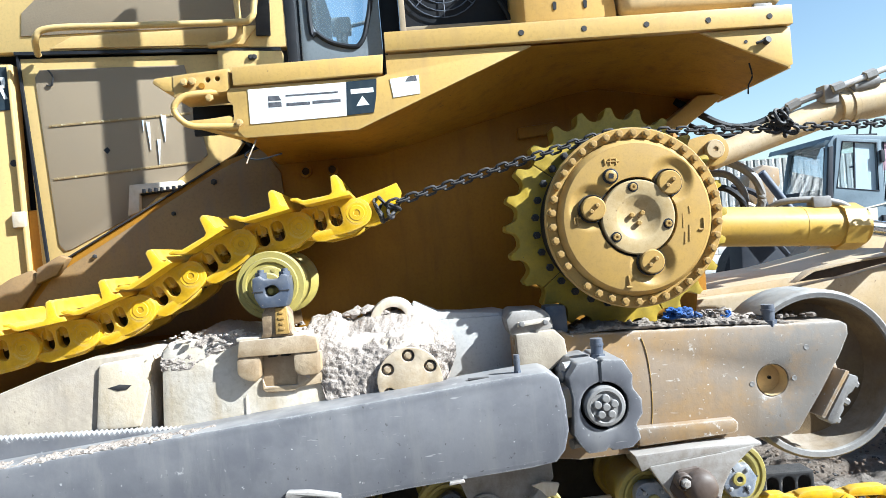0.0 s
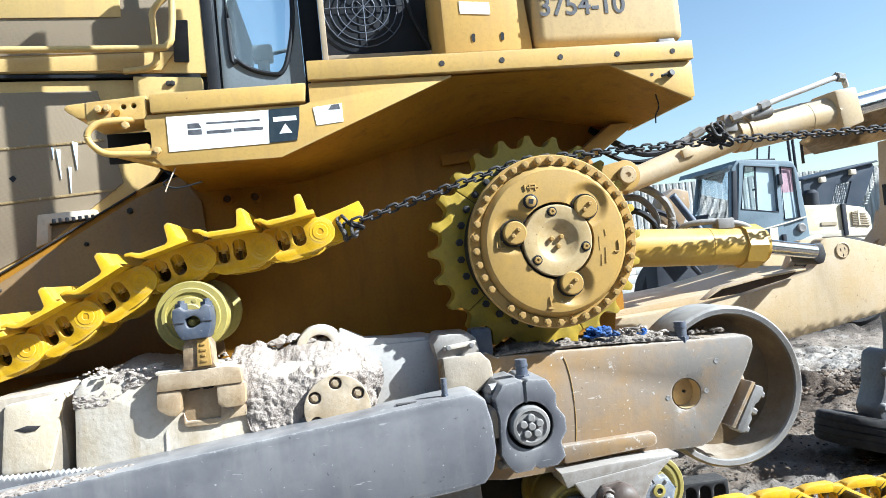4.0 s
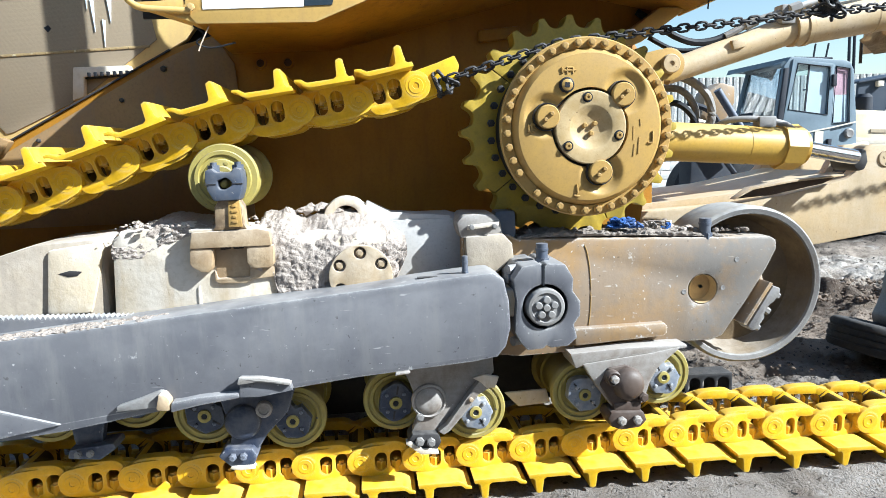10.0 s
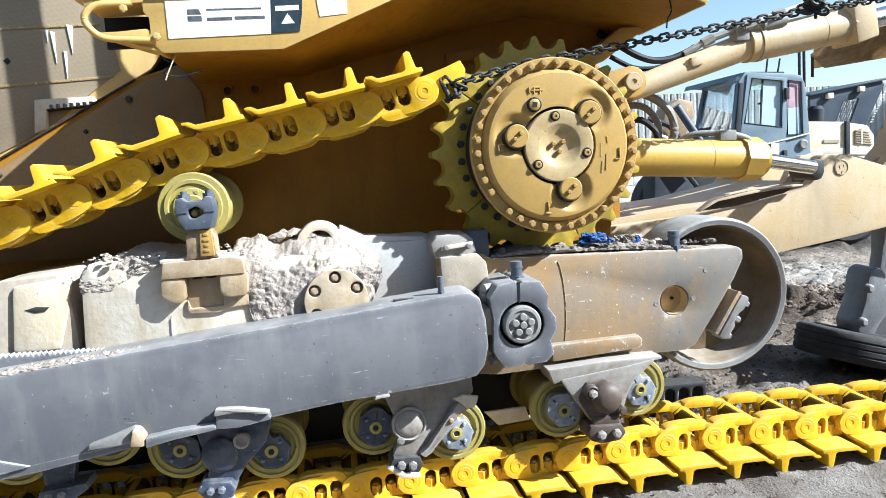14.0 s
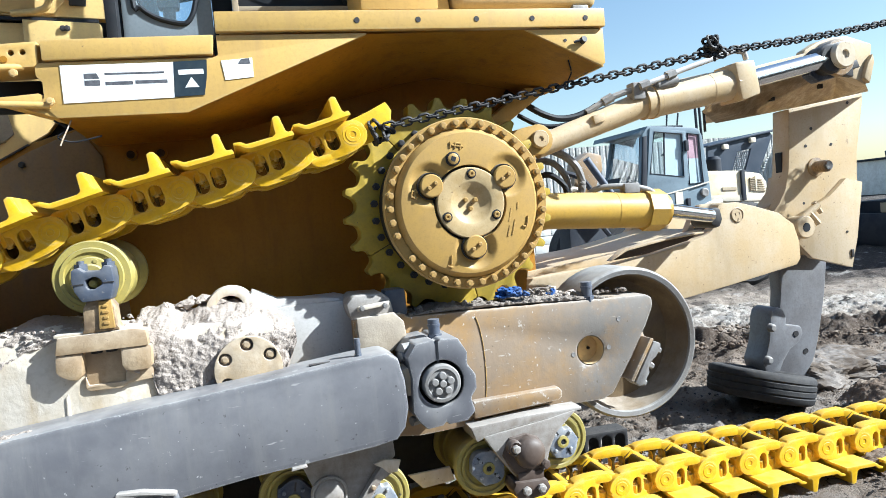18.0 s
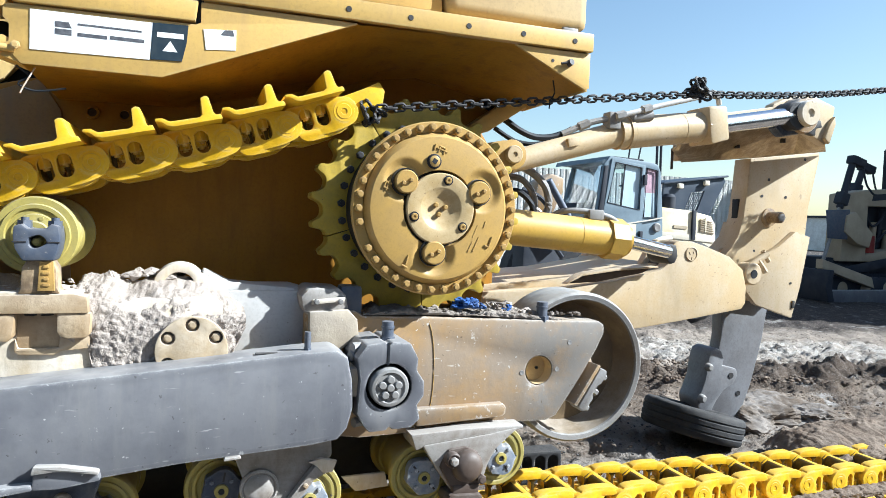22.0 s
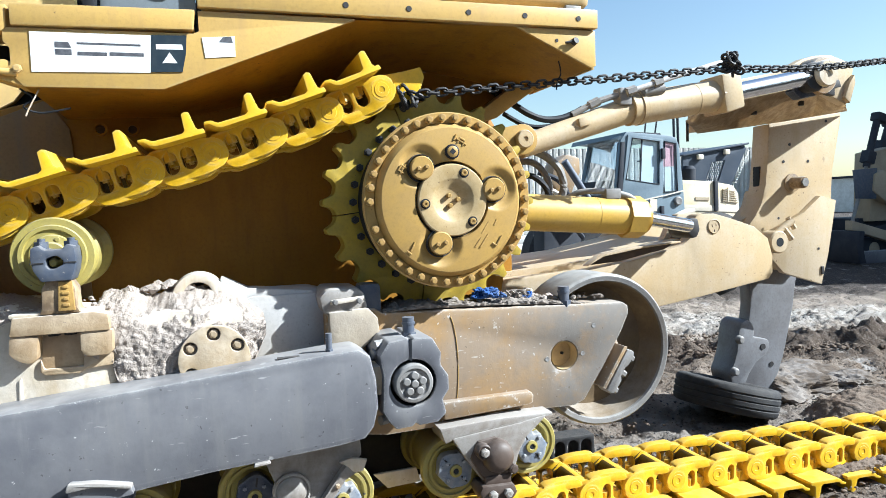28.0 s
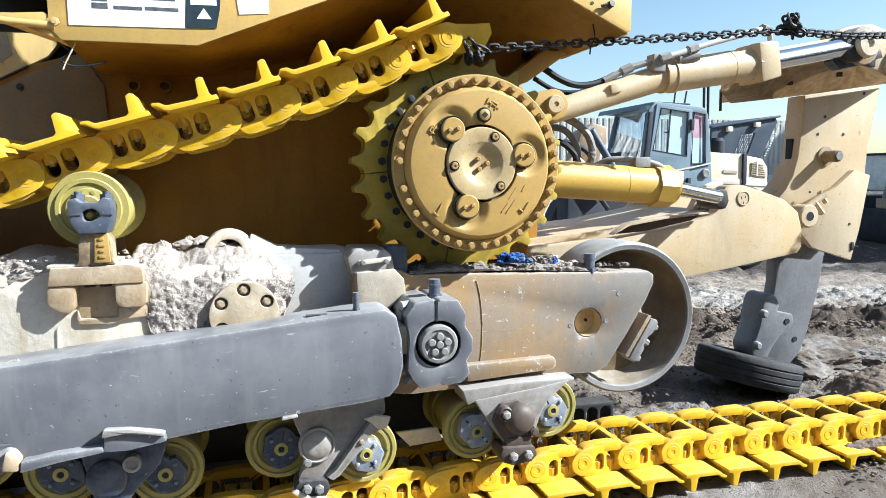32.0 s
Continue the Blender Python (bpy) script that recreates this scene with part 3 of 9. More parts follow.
# ---- ground ----
def build_ground():
    xs = np.concatenate([[-4000, -800, -200, -60, -25], np.arange(-12, -4, 0.4), np.arange(-4, 0.8, 0.06), np.arange(0.8, 7, 0.03), np.arange(7, 10, 0.06), np.arange(10, 30, 0.3), [35, 50, 90, 200, 800, 4000]])
    ys = np.concatenate([[-4000, -300, -60, -20, -9], np.arange(-5, -1.4, 0.3), np.arange(-1.4, 0.4, 0.035), np.arange(0.4, 6.0, 0.03), np.arange(6.0, 7.5, 0.06), np.arange(7.5, 24, 0.25), [28, 40, 80, 200, 900, 4000]])
    verts = []
    for y in ys:
        for x in xs:
            v = Vector((x, y, 0.0))
            near = 1.0 if abs(x) < 60 and abs(y) < 60 else 0.0
            rough = min(max((y - 0.7) / 1.6, 0.12), 1.0)
            h = noise.fractal(v * 0.55 + Vector((3.1, 0, 0)), 1.0, 2.0, 4) * 0.10 * rough
            h += abs(noise.noise(v * 2.3)) * 0.09 * rough + noise.fractal(v * 5.5, 0.8, 2.1, 3) * 0.028 * (0.25 + 0.75 * rough)
            ridge = math.exp(-((y + 0.3 * x - 4.15 + 0.3 * noise.noise(v * 0.8)) / 0.42) ** 2) * min(max((x - 1.5) / 2, 0), 1)
            h += ridge * (0.15 + 0.13 * noise.noise(v * 3.0) + 0.14 * (0.30 - abs(noise.noise(v * 4.5))) + 0.05 * abs(noise.noise(v * 9.0)))
            if 0.8 < x < 9 and 0.35 < y < 4.5:                       # crumbly turned soil
                h += (noise.fractal(v * 13.0, 0.7, 2.2, 4) * 0.030 + (0.35 - abs(noise.noise(v * 8.0))) * 0.085 * (0.35 + ridge) - max(0.0, noise.noise(v * 3.3 + Vector((9, 0, 0))) - 0.15) * 0.12) * min((x - 0.8) * 2, 1)
                h += 0.05 * math.exp(-((y - 0.52) / 0.13) ** 2) * (0.4 + noise.noise(v * 5.0)) * min((x - 0.8) * 2, 1)
            if 2 < x < 10:                                           # two passes of a lugged tyre
                for mid, lug in ((5.55, 40.0), (6.45, 36.0)):
                    off = y + 0.3 * x - mid
                    if abs(off) < 0.9:
                        belt = math.exp(-(off / 0.36) ** 4)
                        h += belt * (0.022 * max(-0.4, math.sin(lug * (x * 0.95 + abs(off) * 0.9) + 1.5 * noise.noise(v * 2.0))) - 0.03)
            if y < 0.75 and -6 < x < 9:
                h = h * 0.6 - 0.012 + 0.018 * noise.fractal(v * 7.0, 0.7, 2.2, 4)
                if x > 1.2 and -1.38 < y < -0.36:
                    h += min(x - 1.2, 1.0) * (0.03 * noise.fractal(v * 9.0, 0.7, 2.2, 4) - 0.05 * max(0.0, noise.noise(v * 4.0)))
            verts.append((x, y, (h - 0.02) * near - 0.02 * (1 - near)))
    w = len(xs)
    faces = [(j * w + i, j * w + i + 1, (j + 1) * w + i + 1, (j + 1) * w + i) for j in range(len(ys) - 1) for i in range(w - 1)]
    me = bpy.data.meshes.new("ground")
    me.from_pydata(verts, [], faces)
    me.polygons.foreach_set("use_smooth", [True] * len(faces))
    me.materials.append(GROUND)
    return tagged(new("ground", me), "dry grey-brown trodden earth with ruts and clods", "ground", kind="structure")


build_ground()


def build_blocking_walls():
    """Unseen walls, added: one cuts the sky's fill, one shades the far bulldozer."""
    me = mesh_of("wall_yard", box((0, -8.2, 2.0), (70, 0.3, 4.1), 0.02), BLOCKER_BROWN)
    tagged(new("wall_yard", me), "unseen plain wall behind the viewpoint, added to cut sky light", "wall", kind="structure")
    me = mesh_of("wall_side", box((21.0, 4.8, 4.7), (0.3, 8.0, 9.5), 0.02), BLOCKER_BROWN)
    tagged(new("wall_side", me), "unseen tall wall at the side, added to shade the far bulldozer", "wall", kind="structure")


build_blocking_walls()

# ---- the bulldozer: case, fender, hood, cab ----
LEAK_PALE = mat("pale tone for light through tears", (0.72, 0.80, 0.88), 0.3, second=(0.62, 0.70, 0.80), scale=20, bump=0.0)
SCREEN_STRIP = mat("dusty tan screen strip", (0.33, 0.235, 0.11), 0.7, second=(0.22, 0.16, 0.09), scale=25, bump=0.2, chips=(0.50, 0.42, 0.27), chip_cut=0.60)
dozer = thing("bulldozer", (0, 0.4, 0), "old yellow crawler bulldozer with its track being refitted, rear ripper lowered", "bulldozer")
AX = 1.70     # height of the sprocket's axle


def bolt_on(parent, x, y, z, r=0.014, h=0.012, material=None, name="bolt"):
    return part(name, moved(hex_bolt(r, h, 0), Matrix.Translation((x, y, z)) @ pose(0, 0, 0, 0, random.uniform(0, 60), 0)), material or GREY_STEEL, parent, at=(x, y, z))


def build_fender():
    f = part("fender", plate([(-1.64, 2.17), (-1.16, 2.17), (-0.39, 2.475), (-0.39, 2.48), (-1.02, 2.48), (-1.02, 2.40), (-1.04, 2.39), (-1.70, 2.385), (-1.70, 2.335), (-1.68, 2.31),
                              (-1.68, 2.25), (-1.70, 2.235)], -0.30, -0.282, bevel=0.003), YELLOW_OLD, dozer, at=(-1, -0.3, 2.3))
    part("front_rail", plate([(-1.67, 2.39), (-1.04, 2.40), (-1.03, 2.48), (-1.67, 2.47)], -0.318, -0.27, bevel=0.008), YELLOW_OLD, f)
    part("side_flange", plate([(-1.02, 2.489), (0.768, 2.489), (0.768, 2.576), (-1.02, 2.572)], -0.322, -0.28, bevel=0.006), YELLOW_OLD, f)
    part("rear_gusset", plate([(0.36, 2.483), (0.765, 2.483), (0.765, 2.318), (0.742, 2.308)], -0.30, -0.284, bevel=0.003), YELLOW_OLD, f)
    part("deck", box((-0.12, 0.06, 2.563), (1.78, 0.70, 0.012), 0.003), YELLOW_OLD, f)
    part("front_deck", box((-1.36, 0.05, 2.462), (0.64, 0.66, 0.012), 0.003), YELLOW_OLD, f)
    for i in range(5):
        part("flange_bolt", lathe([(0.013, -0.321), (0.012, -0.3245), (0.0, -0.3245)], -0.432 + 0.274 * i, 2.529, 14), DARK, f)
    part("flange_bolt", lathe([(0.008, -0.299), (0.008, -0.302), (0.0, -0.302)], 0.56, 2.43, 12), DARK, f)
    part("latch", join(rod((0.648, -0.300, 2.425), (0.652, -0.322, 2.430), 0.017, 0.015, 12), rod((0.60, -0.312, 2.418), (0.652, -0.316, 2.430), 0.006, 0.006, 8)), DARK, f)
    # lead-in box at the front with its two bent bars
    part("front_box", plate([(-1.92, 2.36), (-1.70, 2.37), (-1.685, 2.385), (-1.685, 2.468), (-1.92, 2.452)], -0.305, -0.10, holes=[circle(-1.775, 2.425, 0.011, 10), circle(-1.735, 2.427, 0.011, 10)],
                            bevel=0.004), YELLOW_OLD, f)
    part("lower_box", plate([(-1.90, 2.26), (-1.64, 2.17), (-1.62, 2.20), (-1.68, 2.26), (-1.70, 2.27), (-1.80, 2.262)], -0.295, -0.14, bevel=0.004), YELLOW_OLD, f)
    part("box_inside", box((-1.79, -0.12, 2.29), (0.22, 0.02, 0.13), 0.002), BLACK, f)
    part("bent_bar", tube(smooth_line([(-1.74, -0.29, 2.372), (-1.81, -0.32, 2.366), (-1.875, -0.335, 2.352), (-1.912, -0.34, 2.312), (-1.898, -0.335, 2.268), (-1.85, -0.325, 2.232), (-1.76, -0.315, 2.224), (-1.66, -0.305, 2.220)]), 0.0135),
         YELLOW_OLD, f)
    part("bent_plate", rough_up(plate([(-2.012, 2.428), (-2.0, 2.447), (-1.93, 2.452), (-1.84, 2.425), (-1.80, 2.40), (-1.81, 2.378), (-1.90, 2.377), (-1.96, 2.390)], -0.30, -0.16, bevel=0.012), 0.004), YELLOW_OLD, f)
    part("hinge_eye", rod((-1.865, -0.30, 2.412), (-1.865, -0.315, 2.412), 0.016, None, 14), BODY_BROWN, f)
    part("hinge_eye", rod((-1.80, -0.30, 2.40), (-1.80, -0.312, 2.40), 0.013, None, 12), BODY_BROWN, f)
    part("lead_wire", tube(smooth_line([(-1.66, -0.28, 2.165), (-1.62, -0.27, 2.13), (-1.655, -0.27, 2.10), (-1.60, -0.26, 2.08), (-1.50, -0.25, 2.10)]), 0.004, 6), BLACK, f)
    for x, z in ((-1.87, 2.418), (-1.835, 2.42), (-1.77, 2.345), (-1.655, 2.232)):
        bolt_on(f, x, -0.31, z, 0.017, 0.014, YELLOW_OLD)
    # folded underside, sloping in towards the case
    under = bmesh.new()
    a = [(-1.64, -0.29, 2.17), (-1.16, -0.29, 2.17), (-0.39, -0.29, 2.478), (0.36, -0.29, 2.486), (0.745, -0.29, 2.31)]
    b = [(-1.64, 0.42, 2.15), (-1.10, 0.42, 2.16), (-0.10, 0.42, 2.40), (0.10, 0.42, 2.43), (0.74, 0.42, 2.31)]
    va, vb = [under.verts.new(p) for p in a], [under.verts.new(p) for p in b]
    for i in range(4):
        under.faces.new((va[i], va[i + 1], vb[i + 1], vb[i]))
    bmesh.ops.solidify(under, geom=under.faces[:], thickness=0.012)
    part("underside", under, UNDER_OCHRE, f)
    part("rear_plate", plate([(0.752, 2.305), (0.765, 2.305), (0.765, 2.56), (0.752, 2.56)], -0.28, 0.42, bevel=0.002), YELLOW_OLD, f)
    # stickers: the white maker's strip with its dark badge, and a small paper label
    s = part("sticker", plate([(-1.612, 2.225), (-1.205, 2.232), (-1.195, 2.375), (-1.612, 2.372)], -0.3035, -0.3005, bevel=0), WHITE_STICKER, f, "white sticker strip with dark printing")
    part("badge", plate([(-1.203, 2.234), (-1.088, 2.238), (-1.072, 2.31), (-1.066, 2.380), (-1.195, 2.376)], -0.3045, -0.3006, bevel=0), BLACK_STICKER, f, "black square badge on the sticker")
    part("badge_emblem", join(plate([(-1.180, 2.322), (-1.082, 2.324), (-1.084, 2.344), (-1.180, 2.342)], -0.3055, -0.3046, bevel=0),
                              plate([(-1.160, 2.270), (-1.105, 2.271), (-1.132, 2.312)], -0.3055, -0.3046, bevel=0)), WHITE_STICKER, f)
    part("emblem", join(plate([(-1.53, 2.29), (-1.475, 2.29), (-1.475, 2.311), (-1.53, 2.311)], -0.3045, -0.3036, bevel=0), plate([(-1.53, 2.317), (-1.475, 2.317), (-1.485, 2.338), (-1.53, 2.338)], -0.3045, -0.3036, bevel=0)),
         GREY_PRINT, f)
    for x0, x1, z, h in ((-1.455, -1.355, 2.297, 0.013), (-1.345, -1.225, 2.299, 0.013), (-1.455, -1.235, 2.335, 0.007)):
        part("print_bar", plate([(x0, z - h / 2), (x1, z - h / 2), (x1, z + h / 2), (x0, z + h / 2)], -0.3045, -0.3036, bevel=0), GREY_PRINT, f)
    p = part("paper_label", plate([(-1.00, 2.295), (-0.885, 2.305), (-0.885, 2.385), (-1.01, 2.375)], -0.303, -0.3004, bevel=0), WHITE_STICKER, f, "small torn white paper label")
    part("label_mark", plate([(-0.945, 2.36), (-0.893, 2.36), (-0.898, 2.383), (-0.93, 2.38)], -0.3042, -0.3031, bevel=0), GREY_PRINT, f)
    part("wire", tube(smooth_line([(0.62, -0.2, 2.36), (0.63, -0.2, 2.30), (0.61, -0.2, 2.26), (0.605, -0.2, 2.22)]), 0.0035, 6), BLACK, f)
    part("loose_straw", tube([(-1.60, -0.27, 2.165), (-1.63, -0.30, 2.09), (-1.64, -0.31, 2.06)], 0.003, 5), FRAME_TAN, f)


def build_case():
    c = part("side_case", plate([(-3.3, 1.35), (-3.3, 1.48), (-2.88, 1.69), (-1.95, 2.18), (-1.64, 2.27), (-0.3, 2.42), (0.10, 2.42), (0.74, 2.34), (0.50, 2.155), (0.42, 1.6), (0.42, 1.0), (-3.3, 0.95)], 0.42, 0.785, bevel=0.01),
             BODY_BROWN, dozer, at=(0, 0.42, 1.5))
    part("slant_strip", plate([(-2.878, 1.688), (-2.872, 1.681), (-1.94, 2.172), (-1.946, 2.180)], 0.405, 0.418, bevel=0.002), DARK, c)
    part("front_cover", plate([(-3.0, 1.30), (-2.95, 1.52), (-2.84, 1.655), (-1.95, 2.14), (-1.72, 2.235), (-1.63, 2.10), (-1.58, 1.30)], 0.405, 0.4195, bevel=0.003), CASE_DUST, c)
    part("corner_cover", plate([(-3.2, 1.46), (-3.0, 1.50), (-2.90, 1.62), (-2.93, 1.70), (-3.05, 1.66), (-3.2, 1.58)], 0.375, 0.418, bevel=0.02), CASE_DUST, c)
    part("hinge_block", plate([(-2.91, 1.62), (-2.80, 1.66), (-2.74, 1.74), (-2.78, 1.76), (-2.90, 1.70)], 0.36, 0.418, bevel=0.008), CASE_DUST, c)
    part("pad", plate([(-0.36, 2.18), (-0.14, 2.20), (-0.14, 2.26), (-0.36, 2.24)], 0.37, 0.418, bevel=0.01), BODY_BROWN, c)
    part("slot_pad", plate([(-0.30, 2.40), (-0.14, 2.41), (-0.12, 2.44), (-0.30, 2.43)], 0.30, 0.34, bevel=0.012), BODY_BROWN, c)
    for x, z, r in ((-1.98, 2.08, 0.017), (-2.62, 1.74, 0.012), (-2.2, 1.93, 0.012)):
        bolt_on(c, x, 0.405, z, r, 0.012, DARK)
    for x in (-1.50, -1.36):
        part("bolt_ring", lathe([(0.032, 0.42), (0.031, 0.402), (0.021, 0.402), (0.020, 0.418)], x, 2.10, 20), BODY_BROWN, c)
        part("bolt_hole", lathe([(0.0205, 0.4185), (0.0, 0.4165)], x, 2.10, 14), RUST_BROWN, c)
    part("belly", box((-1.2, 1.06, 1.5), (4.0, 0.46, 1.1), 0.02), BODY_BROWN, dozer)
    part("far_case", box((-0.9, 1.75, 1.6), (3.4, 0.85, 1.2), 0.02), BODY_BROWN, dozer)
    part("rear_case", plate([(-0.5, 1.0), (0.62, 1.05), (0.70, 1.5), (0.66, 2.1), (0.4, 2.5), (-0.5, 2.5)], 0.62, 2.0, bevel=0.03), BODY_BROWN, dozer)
    part("rear_strut", plate([(0.16, 2.06), (0.50, 2.155), (0.76, 2.33), (0.60, 2.33), (0.30, 2.12)], 0.30, 0.42, bevel=0.01), YELLOW_OLD, dozer)


def build_hood():
    h = part("hood_side", plate([(-3.099, 1.699), (-2.962, 1.72), (-1.952, 2.288), (-1.657, 2.646), (-1.636, 2.856), (-3.13, 2.919)], 0.799, 0.862, bevel=0.006), HOOD_YELLOW, dozer, at=(-2.478, 0.799, 2.435))
    part("screen", plate([(-3.051, 2.804), (-3.02, 2.846), (-2.204, 2.819), (-2.189, 2.751), (-2.11, 2.288), (-2.531, 1.983), (-2.92, 1.804), (-2.962, 1.794), (-2.993, 1.836)], 0.791, 0.798, bevel=0.002), SCREEN, h,
         "dusty perforated side screen with torn spots")
    for z0, z1, x1 in ((2.518, 2.536, -2.19), (2.212, 2.253, -2.15)):            # rows of spot welds across the screen
        part("screen_strip", plate([(-2.99, z0 - 0.007), (x1, z1 - 0.007), (x1, z1 + 0.007), (-2.99, z0 + 0.007)], 0.786, 0.791, bevel=0.001), SCREEN_STRIP, h)
        for i in range(17):
            u = (i + random.uniform(0.1, 0.9)) / 17
            x = -2.99 + (x1 + 2.99) * u
            part("spot_weld", lathe([(0.006, 0.7858), (0.004, 0.7845), (0, 0.7845)], x, z0 + (z1 - z0) * u, 8), SCREEN_STRIP, h)
    # Pale slivers painted as daylight that shows through tears in the screen.
    for tear in (((-2.444, 2.505), (-2.424, 2.50), (-2.430, 2.336)), ((-2.358, 2.54), (-2.328, 2.53), (-2.343, 2.383)), ((-2.388, 2.40), (-2.372, 2.395), (-2.386, 2.252)), ((-2.468, 2.515), (-2.458, 2.512), (-2.462, 2.45))):
        part("torn_flap", plate(list(tear), 0.784, 0.789, bevel=0), LEAK_PALE, h, "pale sliver standing for light through a torn gap")
    part("screen_hole", plate([(-2.70, 2.36), (-2.675, 2.375), (-2.66, 2.355), (-2.68, 2.335)], 0.7895, 0.7915, bevel=0), BLACK, h)
    part("screen_hook", tube(smooth_line([(-2.97, 0.785, 2.84), (-2.945, 0.78, 2.80), (-2.955, 0.78, 2.75), (-2.985, 0.785, 2.755)]), 0.005, 6), DARK, h)
    part("seam_gap", plate([(-3.146, 2.94), (-3.131, 2.93), (-3.056, 1.748), (-3.070, 1.73)], 0.785, 0.80, bevel=0), BLACK, h)
    part("upper_gap", plate([(-3.15, 2.935), (-1.64, 2.862), (-1.64, 2.878), (-3.15, 2.953)], 0.775, 0.80, bevel=0), BLACK, h)
    up = part("upper_hood", plate([(-3.53, 2.967), (-2.446, 2.928), (-1.605, 2.882), (-1.605, 3.593), (-3.53, 3.593)], 0.783, 0.862, bevel=0.008), HOOD_YELLOW, dozer, at=(-2.478, 0.799, 3.172))
    part("upper_screen", plate([(-3.099, 3.04), (-2.383, 3.03), (-1.952, 3.019), (-1.763, 3.019), (-1.763, 3.593), (-2.962, 3.593), (-2.962, 3.287), (-3.088, 3.172)], 0.775, 0.782, bevel=0.002), SCREEN, up)
    part("screen_plate", plate([(-2.73, 3.245), (-2.036, 3.224), (-2.036, 3.593), (-2.73, 3.593)], 0.765, 0.774, bevel=0.004), HOOD_YELLOW, up)
    part("ledge", plate([(-2.951, 2.956), (-1.847, 2.909), (-1.763, 3.014), (-2.815, 3.019)], 0.768, 0.782, bevel=0.006), HOOD_YELLOW, up)
    part("grab_rail", tube(smooth_line([(-3.004, 0.757, 2.919), (-2.962, 0.662, 2.982), (-2.878, 0.652, 3.03), (-2.478, 0.652, 3.019), (-1.878, 0.652, 2.998), (-1.773, 0.652, 3.014), (-1.747, 0.652, 3.088), (-1.731, 0.652, 3.277), (-1.731, 0.652, 3.54)]), 0.0185), HOOD_YELLOW, up)
    part("grab_rail", tube(smooth_line([(-2.036, 0.726, 2.898), (-1.899, 0.715, 2.909), (-1.847, 0.694, 2.961), (-1.847, 0.673, 3.119), (-1.836, 0.662, 3.214), (-1.742, 0.652, 3.298)]), 0.0175), HOOD_YELLOW, up)
    part("filler_pad", plate([(-1.773, 2.951), (-1.689, 2.946), (-1.678, 3.193), (-1.763, 3.193)], 0.763, 0.78, bevel=0.008), DARK, up)
    e = part("front_panel", plate([(-3.74, 1.173), (-3.172, 1.615), (-3.172, 2.888), (-3.74, 2.919)], 0.783, 0.862, bevel=0.008), HOOD_YELLOW, dozer, at=(-3.425, 0.799, 2.225))
    part("door_edge", plate([(-3.164, 1.615), (-3.146, 1.615), (-3.172, 2.877), (-3.188, 2.877)], 0.757, 0.782, bevel=0.004), HOOD_YELLOW, e)
    part("letter_sticker", plate([(-3.425, 2.63), (-3.199, 2.625), (-3.199, 2.872), (-3.425, 2.877)], 0.778, 0.783, bevel=0), BLACK_STICKER, e, "dark model sticker with a white letter")
    part("letter_mark", join(plate([(-3.272, 2.688), (-3.251, 2.688), (-3.251, 2.814), (-3.272, 2.814)], 0.775, 0.778, bevel=0), plate([(-3.25, 2.751), (-3.214, 2.751), (-3.209, 2.783), (-3.214, 2.814), (-3.25, 2.814), (-3.25, 2.798),
                             (-3.232, 2.796), (-3.232, 2.769), (-3.25, 2.767)], 0.775, 0.778, bevel=0), plate([(-3.246, 2.75), (-3.228, 2.75), (-3.202, 2.688), (-3.223, 2.688)], 0.775, 0.778, bevel=0)), WHITE_STICKER, e)
    part("clasp", box((-3.188, 0.768, 1.994), (0.07, 0.03, 0.09), 0.006), FRAME_PALE, e)
    part("plug", lathe([(0, 0.776), (0.02, 0.776), (0.02, 0.782)], -3.20, 2.32, 14), DARK, e)
    part("vent_box", plate([(-2.573, 1.962), (-2.552, 2.141), (-2.257, 2.146), (-2.236, 2.104), (-2.499, 2.088), (-2.51, 1.983)], 0.741, 0.789, bevel=0.006), FRAME_PALE, h)
    part("vent_dark", plate([(-2.51, 2.078), (-2.257, 2.093), (-2.32, 2.109), (-2.499, 2.104)], 0.757, 0.789, bevel=0.002), BLACK, h)
    for i in range(7):
        part("vent_louvre", box((-2.40 + 0.032 * i, 0.553, 2.077 + 0.001 * i), (0.014, 0.02, 0.022), 0.002), BLACK, h)
    s = part("side_cover", plate([(-1.994, 2.541), (-1.994, 2.872), (-1.626, 2.846), (-1.621, 2.541)], 0.731, 0.789, bevel=0.008), HOOD_YELLOW, dozer, at=(-1.805, 0.736, 2.751))
    for x in (-1.784, -1.804):
        bolt_on(s, x, 0.73, 2.82 + 0.02 * (x + 1.7), 0.017, 0.012, DARK)
    part("hood_top", box((-2.688, 1.483, 3.593), (2.0, 1.32, 0.08), 0.03), HOOD_YELLOW, dozer)
    part("hood_core", box((-2.583, 1.43, 2.646), (2.3, 1.0, 1.6), 0.02), BLACK, dozer)


